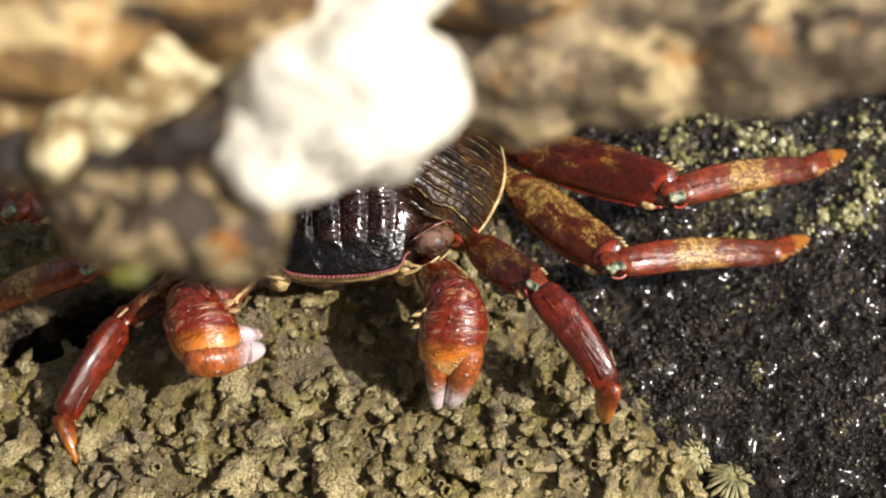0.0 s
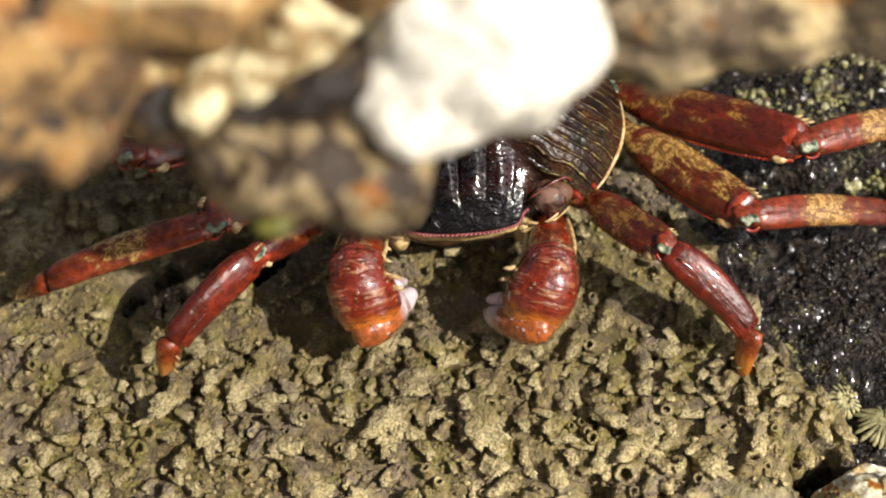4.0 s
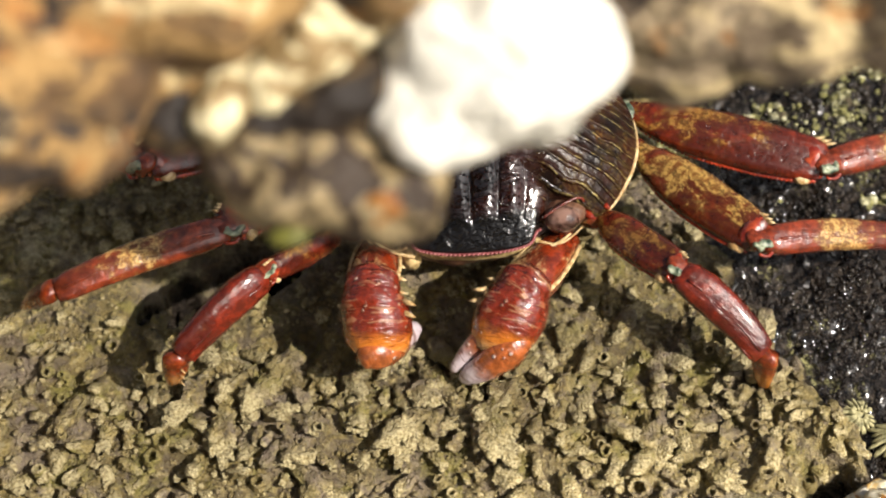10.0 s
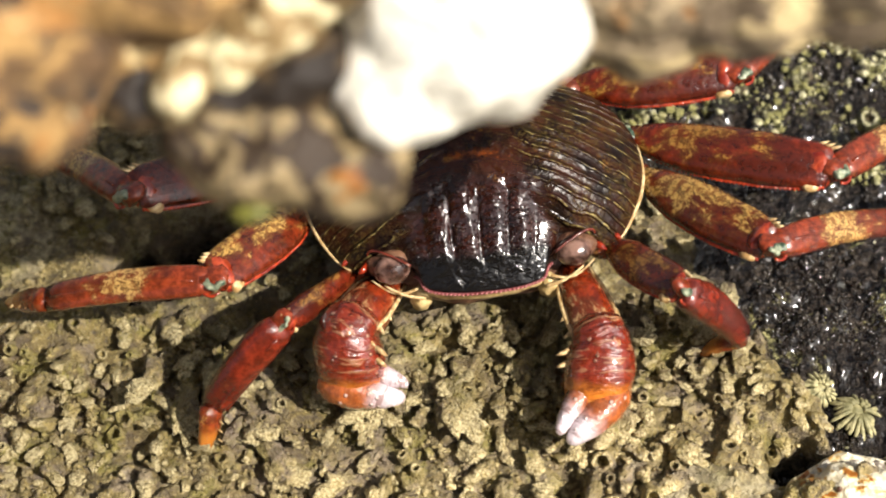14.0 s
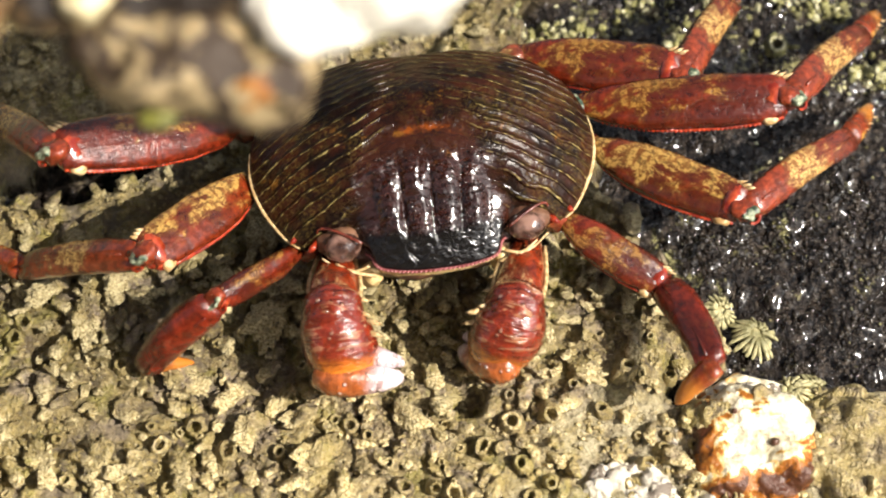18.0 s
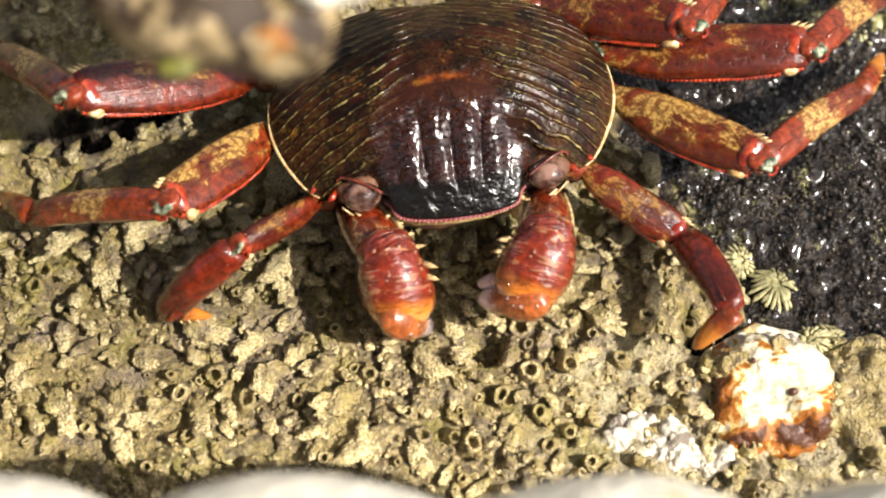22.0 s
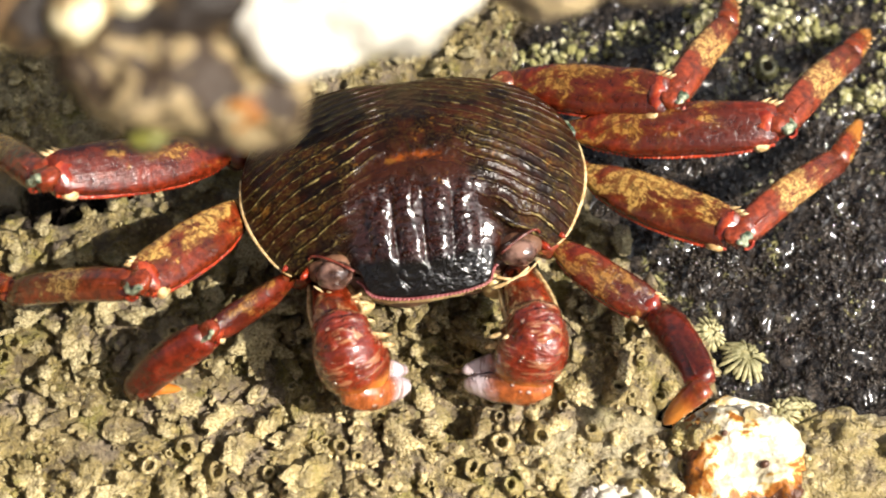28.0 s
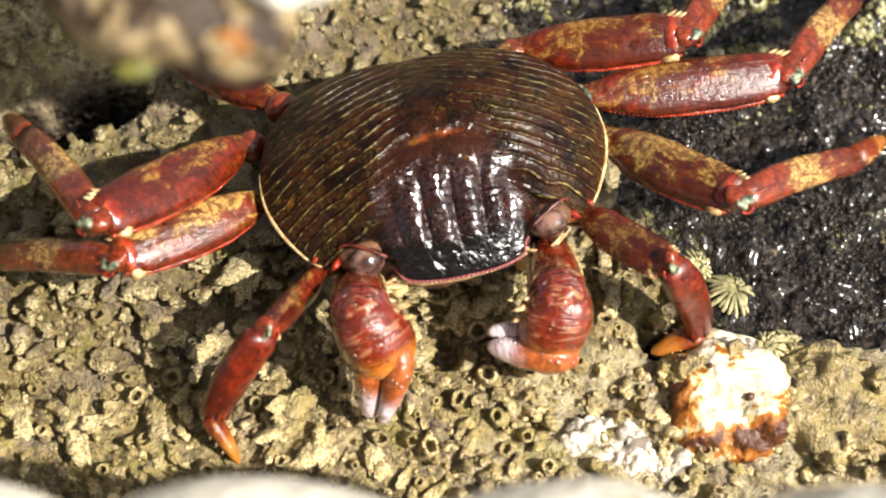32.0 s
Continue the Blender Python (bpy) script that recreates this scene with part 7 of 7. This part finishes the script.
    walk(limb["L4"][0], [(0, P(-18.2, 16.5, 11.0, 0, -30, -142)), (1, P(-18.2, 16.5, 11.0, 0, -30, -147)), (2, P(-18.2, 16.5, 11.0, 0, -28, -146)), (3, P(-18.2, 16.5, 11.0, 0, -32, -148)), (4, P(-18.2, 16.5, 11.0, 0, -32, -149)), (5, P(-18.2, 16.5, 11.0, 0, -32, -150)), (6, P(-18.2, 16.5, 11.0, 0, -33, -151)), (7, P(-18.2, 16.5, 11.0, 0, -32, -151)), (9, P(-18.2, 16.5, 11.0, 0, -32, -151)), (10, P(-18.2, 16.5, 11.0, 0, -32, -154)), (11, P(-18.2, 16.5, 11.0, 0, -33, -155)), (12, P(-18.2, 16.5, 11.0, 0, -34, -157)), (13, P(-18.2, 16.5, 11.0, 0, -33, -159)), (14, P(-18.2, 16.5, 11.0, 0, -36, -163)), (15, P(-18.2, 16.5, 11.0, 0, -21, -180)), (16, P(-18.2, 16.5, 11.0, 0, -5, 167)), (17, P(-18.2, 16.5, 11.0, 0, 10, 154)), (18, P(-18.2, 16.5, 11.0, 0, 10, 155)), (19, P(-18.2, 16.5, 11.0, 0, 10, 154)), (20, P(-18.2, 16.5, 11.0, 0, 10, 154)), (21, P(-18.2, 16.5, 11.0, 0, 10, 152)), (22, P(-18.2, 16.5, 11.0, 0, 10, 152)), (23, P(-18.2, 16.5, 11.0, 0, 10, 153)), (24, P(-18.2, 16.5, 11.0, 0, 10, 153)), (25, P(-18.2, 16.5, 11.0, 0, 10, 152)), (26, P(-18.2, 16.5, 11.0, 0, 10, 153)), (27, P(-18.2, 16.5, 11.0, 0, 10, 153)), (28, P(-18.2, 16.5, 11.0, 0, 11, 154)), (29, P(-18.2, 16.5, 11.0, 0, 11, 153)), (30, P(-18.2, 16.5, 11.0, 0, 15, 124)), (31, P(-18.2, 16.5, 11.0, 0, 14, 123)), (32, P(-18.2, 16.5, 11.0, 0, 14, 121))])
    walk(limb["L4"][1], [(0, P(-34.1, 4.1, 22.7, 0, 18, 121)), (1, P(-35.1, 5.5, 22.7, 0, 18, 121)), (2, P(-35.3, 5.1, 22.1, 0, 17, 122)), (3, P(-35.1, 6.2, 23.4, 0, 19, 119)), (4, P(-35.2, 6.4, 23.4, 0, 19, 120)), (5, P(-35.2, 6.5, 23.4, 0, 19, 119)), (6, P(-35.3, 6.8, 23.5, 0, 20, 119)), (7, P(-35.6, 6.8, 23.2, 0, 19, 120)), (8, P(-35.6, 6.9, 23.2, 0, 19, 120)), (9, P(-35.5, 6.8, 23.3, 0, 19, 120)), (10, P(-35.9, 7.8, 23.5, 0, 19, 120)), (11, P(-35.9, 8.3, 23.8, 0, 20, 118)), (12, P(-36.2, 9.1, 23.9, 0, 21, 117)), (13, P(-36.4, 9.4, 23.8, 0, 21, 117)), (14, P(-36.3, 11.0, 24.7, 0, 23, 112)), (15, P(-40.0, 16.4, 19.2, 0, 20, 110)), (16, P(-40.9, 21.7, 13.1, 0, 15, 111)), (17, P(-38.8, 26.7, 7.0, 0, 9, 118)), (18, P(-39.0, 26.3, 6.8, 0, 9, 116)), (19, P(-38.9, 26.4, 6.8, 0, 9, 115)), (20, P(-38.8, 26.6, 6.8, 0, 9, 116)), (21, P(-38.5, 27.2, 6.8, 0, 9, 116)), (22, P(-38.5, 27.2, 6.9, 0, 9, 116)), (23, P(-38.7, 26.8, 6.9, 0, 9, 117)), (24, P(-38.6, 27.1, 6.9, 0, 9, 117)), (25, P(-38.5, 27.2, 6.9, 0, 9, 117)), (26, P(-38.6, 27.1, 6.9, 0, 9, 117)), (27, P(-38.7, 26.8, 6.8, 0, 9, 116)), (28, P(-38.8, 26.6, 6.7, 0, 9, 115)), (29, P(-38.7, 26.8, 6.7, 0, 9, 114)), (30, P(-30.8, 35.3, 5.1, 0, 4, 106)), (31, P(-30.6, 35.4, 5.2, 0, 5, 104)), (32, P(-29.9, 35.9, 5.3, 0, 5, 104))])
    walk(limb["L4"][2], [(0, P(-44.4, 21.2, 16.1, 0, 26, 110)), (1, P(-45.4, 22.7, 16.2, 0, 25, 110)), (2, P(-45.8, 22.3, 15.9, 0, 25, 110)), (3, P(-44.8, 23.5, 16.5, 0, 25, 110)), (4, P(-45.0, 23.7, 16.5, 0, 25, 110)), (5, P(-44.9, 23.9, 16.5, 0, 25, 110)), (6, P(-44.8, 24.2, 16.5, 0, 25, 110)), (7, P(-45.6, 24.0, 16.4, 0, 25, 110)), (8, P(-45.6, 24.1, 16.4, 0, 25, 111)), (9, P(-45.4, 24.0, 16.4, 0, 25, 110)), (10, P(-45.7, 25.1, 16.5, 0, 25, 111)), (11, P(-45.3, 25.7, 16.5, 0, 26, 110)), (12, P(-45.2, 26.5, 16.4, 0, 26, 109)), (13, P(-45.3, 27.0, 16.3, 0, 26, 108)), (14, P(-43.4, 29.0, 16.4, 0, 27, 105)), (15, P(-46.9, 34.9, 12.0, 0, 21, 103)), (16, P(-48.0, 40.6, 7.5, 0, 15, 100)), (17, P(-48.5, 45.0, 3.5, 0, 10, 100)), (18, P(-48.1, 44.9, 3.5, 0, 10, 100)), (19, P(-47.8, 45.2, 3.5, 0, 10, 100)), (20, P(-47.9, 45.3, 3.5, 0, 10, 99)), (21, P(-47.5, 45.9, 3.5, 0, 10, 99)), (22, P(-47.7, 45.8, 3.5, 0, 10, 99)), (23, P(-48.1, 45.3, 3.5, 0, 10, 100)), (24, P(-48.1, 45.5, 3.5, 0, 10, 100)), (25, P(-47.9, 45.7, 3.5, 0, 10, 100)), (26, P(-48.0, 45.6, 3.5, 0, 10, 100)), (27, P(-47.8, 45.5, 3.5, 0, 10, 99)), (28, P(-47.5, 45.5, 3.5, 0, 10, 99)), (29, P(-47.2, 45.7, 3.5, 0, 10, 99)), (30, P(-36.7, 55.4, 3.5, -0, -29, -80)), (31, P(-35.8, 55.7, 3.5, -0, -30, -82)), (32, P(-34.9, 56.2, 3.5, -0, -30, -83))])
    walk(limb["CR"][0], [(0, P(12.0, -12.7, 9.0, -0, -29, -74)), (1, P(12.0, -12.7, 9.0, 0, -6, -98)), (2, P(12.0, -12.7, 9.0, 0, -10, -120)), (3, P(12.0, -12.7, 9.0, -0, -22, -90)), (4, P(12.0, -12.7, 9.0, 0, -24, -93)), (5, P(12.0, -12.7, 9.0, 0, -27, -95)), (6, P(12.0, -12.7, 9.0, 0, -30, -97)), (7, P(12.0, -12.7, 9.0, 0, -4, -107)), (8, P(12.0, -12.7, 9.0, 0, 21, -112)), (9, P(12.0, -12.7, 9.0, 0, -9, -126)), (10, P(12.0, -12.7, 9.0, 0, -14, -124)), (11, P(12.0, -12.7, 9.0, -0, 11, -75)), (12, P(12.0, -12.7, 9.0, -0, 9, -70)), (13, P(12.0, -12.7, 9.0, -0, -3, -75)), (14, P(12.0, -12.7, 9.0, -0, -4, -78)), (15, P(12.0, -12.7, 9.0, 0, -13, -96)), (16, P(12.0, -12.7, 9.0, 0, -22, -99)), (17, P(12.0, -12.7, 9.0, 0, -32, -103)), (18, P(12.0, -12.7, 9.0, 0, -16, -108)), (19, P(12.0, -12.7, 9.0, 0, -4, -116)), (20, P(12.0, -12.7, 9.0, 0, -23, -108)), (21, P(12.0, -12.7, 9.0, 0, -27, -104)), (22, P(12.0, -12.7, 9.0, 0, -31, -101)), (23, P(12.0, -12.7, 9.0, 0, -26, -97)), (24, P(12.0, -12.7, 9.0, 0, -26, -100)), (25, P(12.0, -12.7, 9.0, 0, -25, -101)), (26, P(12.0, -12.7, 9.0, 0, -24, -105)), (27, P(12.0, -12.7, 9.0, 0, -23, -96)), (28, P(12.0, -12.7, 9.0, -0, -21, -87)), (29, P(12.0, -12.7, 9.0, -0, -19, -83)), (30, P(12.0, -12.7, 9.0, -0, -25, -78)), (31, P(12.0, -12.7, 9.0, 0, -34, -105)), (32, P(12.0, -12.7, 9.0, 0, -27, -100))])
    walk(limb["CR"][1], [(0, P(14.8, -22.1, 14.3, 0, 31, -93)), (1, P(10.4, -23.6, 10.2, 0, 8, -100)), (2, P(6.6, -22.2, 10.9, 0, 18, -114)), (3, P(12.1, -23.0, 13.1, 0, 46, -118)), (4, P(11.5, -22.8, 13.6, 0, 40, -117)), (5, P(11.2, -22.5, 14.1, 0, 34, -116)), (6, P(10.8, -22.2, 14.6, 0, 29, -115)), (7, P(8.7, -23.3, 9.7, 0, 28, -111)), (8, P(8.1, -22.3, 5.0, 0, 9, -106)), (9, P(5.6, -21.6, 10.8, 0, 26, -120)), (10, P(6.0, -21.6, 11.6, 0, 28, -115)), (11, P(14.9, -23.2, 6.9, 0, 26, -106)), (12, P(15.7, -23.0, 7.2, 0, 28, -108)), (13, P(14.8, -23.4, 9.5, 0, 29, -94)), (14, P(14.3, -23.5, 9.7, 0, 28, -97)), (15, P(10.9, -23.5, 11.5, 0, 29, -100)), (16, P(10.4, -22.9, 13.1, 0, 27, -102)), (17, P(10.0, -21.9, 14.9, 0, 28, -104)), (18, P(8.7, -22.8, 12.2, 0, 51, -117)), (19, P(7.1, -22.6, 9.8, 0, -11, -109)), (20, P(8.8, -22.4, 13.3, 0, 46, -111)), (21, P(9.6, -22.3, 14.1, 0, 38, -115)), (22, P(10.2, -22.0, 14.8, 0, 27, -118)), (23, P(10.9, -22.6, 13.9, 0, 27, -108)), (24, P(10.3, -22.6, 13.8, 0, 34, -111)), (25, P(10.0, -22.6, 13.7, 0, 40, -113)), (26, P(9.4, -22.5, 13.6, 0, 44, -115)), (27, P(11.0, -22.9, 13.3, 0, 52, -115)), (28, P(12.5, -23.1, 13.0, 0, 59, -116)), (29, P(13.4, -23.1, 12.6, 0, 65, -116)), (30, P(14.1, -22.5, 13.8, 0, 66, -117)), (31, P(9.7, -21.6, 15.2, 0, 53, -121)), (32, P(10.4, -22.5, 14.0, 0, 56, -111))])
    walk(limb["CR"][2], [(0, P(14.5, -27.7, 10.9, 0, 60, -108)), (1, P(9.3, -30.0, 9.2, 0, 26, -144)), (2, P(4.1, -27.9, 8.9, 0, 20, 143)), (3, P(9.9, -27.1, 8.4, 0, 25, 141)), (4, P(9.2, -27.3, 9.4, 0, 24, 149)), (5, P(8.8, -27.4, 10.4, 0, 22, 157)), (6, P(8.4, -27.4, 11.5, 0, 20, 164)), (7, P(6.6, -28.7, 6.6, 0, 10, -157)), (8, P(6.3, -28.5, 4.0, 0, 12, -152)), (9, P(2.6, -26.6, 7.9, 0, 34, -162)), (10, P(3.5, -26.9, 8.6, 0, 35, -157)), (11, P(13.3, -28.9, 4.0, 0, 14, -149)), (12, P(13.9, -28.5, 4.1, 0, 9, -163)), (13, P(14.4, -29.2, 6.3, 0, 25, -121)), (14, P(13.6, -29.3, 6.6, 0, -4, -131)), (15, P(9.9, -29.1, 8.3, 0, 7, -145)), (16, P(9.2, -28.6, 10.2, 0, 19, -158)), (17, P(8.5, -27.5, 11.9, 0, 29, -173)), (18, P(6.8, -26.5, 7.0, 0, 36, 134)), (19, P(5.0, -28.7, 11.0, 0, 35, 143)), (20, P(7.2, -26.7, 8.6, 0, 45, 154)), (21, P(7.4, -27.0, 10.1, 0, 39, 152)), (22, P(7.5, -27.2, 11.9, 0, 35, 153)), (23, P(9.0, -28.2, 10.8, 0, 29, 156)), (24, P(8.4, -27.6, 10.2, 0, 29, 151)), (25, P(8.1, -27.2, 9.5, 0, 30, 147)), (26, P(7.4, -26.8, 9.0, 0, 31, 144)), (27, P(9.2, -26.5, 8.1, 0, 23, 156)), (28, P(11.0, -26.1, 7.4, 0, 14, 169)), (29, P(12.2, -25.6, 6.7, 0, 6, 180)), (30, P(12.9, -24.9, 7.8, 0, 12, 172)), (31, P(7.7, -25.0, 10.0, 0, 23, 136)), (32, P(9.0, -25.9, 8.6, 0, 1, 163))])
    walk(limb["CL"][0], [(0, P(-12.9, -10.9, 9.0, 0, -9, -133)), (1, P(-12.9, -10.9, 9.0, 0, -15, -94)), (2, P(-12.9, -10.9, 9.0, 0, -18, -109)), (3, P(-12.9, -10.9, 9.0, -0, -20, -87)), (4, P(-12.9, -10.9, 9.0, 0, -21, -97)), (5, P(-12.9, -10.9, 9.0, 0, -22, -106)), (6, P(-12.9, -10.9, 9.0, 0, -22, -116)), (7, P(-12.9, -10.9, 9.0, 0, -26, -117)), (8, P(-12.9, -10.9, 9.0, 0, -17, -116)), (9, P(-12.9, -10.9, 9.0, 0, -21, -108)), (10, P(-12.9, -10.9, 9.0, 0, -20, -94)), (11, P(-12.9, -10.9, 9.0, 0, -10, -109)), (12, P(-12.9, -10.9, 9.0, 0, -1, -113)), (13, P(-12.9, -10.9, 9.0, 0, -14, -117)), (14, P(-12.9, -10.9, 9.0, 0, -19, -123)), (15, P(-12.9, -10.9, 9.0, 0, -20, -127)), (16, P(-12.9, -10.9, 9.0, 0, -23, -117)), (17, P(-12.9, -10.9, 9.0, 0, -27, -108)), (18, P(-12.9, -10.9, 9.0, 0, -23, -98)), (19, P(-12.9, -10.9, 9.0, 0, -20, -96)), (20, P(-12.9, -10.9, 9.0, -0, -23, -71)), (21, P(-12.9, -10.9, 9.0, -0, -22, -70)), (22, P(-12.9, -10.9, 9.0, -0, -21, -72)), (23, P(-12.9, -10.9, 9.0, -0, -19, -84)), (24, P(-12.9, -10.9, 9.0, -0, -23, -88)), (25, P(-12.9, -10.9, 9.0, 0, -27, -91)), (26, P(-12.9, -10.9, 9.0, 0, -30, -96)), (27, P(-12.9, -10.9, 9.0, 0, -26, -90)), (28, P(-12.9, -10.9, 9.0, -0, -23, -85)), (29, P(-12.9, -10.9, 9.0, -0, -21, -84)), (30, P(-12.9, -10.9, 9.0, -0, -35, -87)), (31, P(-12.9, -10.9, 9.0, 0, -37, -96)), (32, P(-12.9, -10.9, 9.0, 0, -37, -101))])
    walk(limb["CL"][1], [(0, P(-20.3, -19.0, 10.8, -0, 1, -73)), (1, P(-13.6, -21.7, 11.9, -0, 67, -84)), (2, P(-16.3, -21.0, 12.4, -0, 67, -85)), (3, P(-12.3, -21.4, 12.9, -0, 50, -76)), (4, P(-14.2, -21.3, 13.0, -0, 46, -78)), (5, P(-15.8, -20.9, 13.1, -0, 39, -80)), (6, P(-17.4, -20.2, 13.2, -0, 31, -83)), (7, P(-17.4, -19.9, 13.9, -0, 32, -86)), (8, P(-17.5, -20.5, 12.3, 0, 54, -92)), (9, P(-16.2, -20.8, 13.1, 0, 30, -96)), (10, P(-13.5, -21.4, 12.9, 0, 31, -93)), (11, P(-16.5, -21.3, 10.9, -0, 7, -87)), (12, P(-17.2, -21.2, 9.2, -0, -16, -82)), (13, P(-17.7, -20.6, 11.6, -0, -6, -81)), (14, P(-18.6, -19.8, 12.7, 0, 54, -106)), (15, P(-19.1, -19.3, 12.9, 0, 39, -104)), (16, P(-17.5, -20.0, 13.4, 0, 32, -98)), (17, P(-15.9, -20.3, 14.1, 0, 27, -92)), (18, P(-14.3, -21.1, 13.3, 0, 35, -90)), (19, P(-13.9, -21.4, 12.8, -0, 63, -72)), (20, P(-9.5, -20.6, 13.3, -0, 52, -79)), (21, P(-9.4, -20.6, 13.2, -0, 43, -86)), (22, P(-9.6, -20.8, 13.1, 0, 33, -90)), (23, P(-11.8, -21.4, 12.7, -0, 52, -78)), (24, P(-12.6, -21.2, 13.4, -0, 57, -74)), (25, P(-13.0, -20.9, 14.0, -0, 60, -70)), (26, P(-13.9, -20.6, 14.5, -0, 62, -66)), (27, P(-12.9, -20.9, 13.9, -0, 60, -65)), (28, P(-12.1, -21.2, 13.4, -0, 58, -64)), (29, P(-11.8, -21.3, 12.9, -0, 58, -62)), (30, P(-12.3, -20.1, 15.3, -0, 26, -88)), (31, P(-13.9, -19.8, 15.6, -0, 32, -68)), (32, P(-14.5, -19.7, 15.6, -0, 39, -70))])
    walk(limb["CL"][2], [(0, P(-18.4, -25.3, 10.7, 0, 20, 17)), (1, P(-13.4, -24.2, 5.9, 0, 24, 44)), (2, P(-16.1, -23.5, 6.4, 0, 12, 39)), (3, P(-11.3, -25.4, 7.8, 0, 16, 53)), (4, P(-13.2, -25.7, 8.4, 0, 8, 42)), (5, P(-14.9, -25.9, 9.0, 0, -0, 30)), (6, P(-16.7, -25.8, 9.8, 0, -7, 18)), (7, P(-17.0, -25.5, 10.5, 0, 28, 40)), (8, P(-17.6, -24.4, 7.0, 0, 10, 36)), (9, P(-16.8, -26.4, 9.8, 0, 26, 26)), (10, P(-13.8, -27.0, 9.5, 0, 25, 42)), (11, P(-16.2, -27.8, 10.1, -0, 6, -5)), (12, P(-16.4, -27.5, 10.9, 0, 19, 8)), (13, P(-16.7, -27.1, 12.3, -0, 4, -4)), (14, P(-19.6, -23.5, 7.4, -0, 6, -20)), (15, P(-20.3, -24.3, 8.7, -0, 15, -41)), (16, P(-18.3, -25.6, 9.9, -0, 22, -65)), (17, P(-16.2, -26.2, 11.2, -0, 25, -87)), (18, P(-14.4, -26.5, 9.5, -0, 3, -12)), (19, P(-13.0, -24.2, 7.0, 0, 36, 5)), (20, P(-8.7, -24.6, 8.2, 0, 47, 21)), (21, P(-9.0, -25.4, 8.7, 0, 51, 20)), (22, P(-9.7, -26.3, 9.5, 0, 57, 17)), (23, P(-11.0, -25.4, 7.5, 0, 41, 8)), (24, P(-11.6, -24.6, 7.9, 0, 41, 7)), (25, P(-11.9, -24.0, 8.3, 0, 42, 6)), (26, P(-12.6, -23.4, 8.7, 0, 43, 4)), (27, P(-11.5, -23.9, 8.3, 0, 39, 10)), (28, P(-10.5, -24.3, 7.8, 0, 35, 15)), (29, P(-10.2, -24.4, 7.4, 0, 30, 19)), (30, P(-12.1, -26.0, 12.5, -0, 62, -84)), (31, P(-11.8, -25.0, 12.2, 0, 71, -127)), (32, P(-12.8, -24.5, 11.5, 0, 51, -119))])


motions()
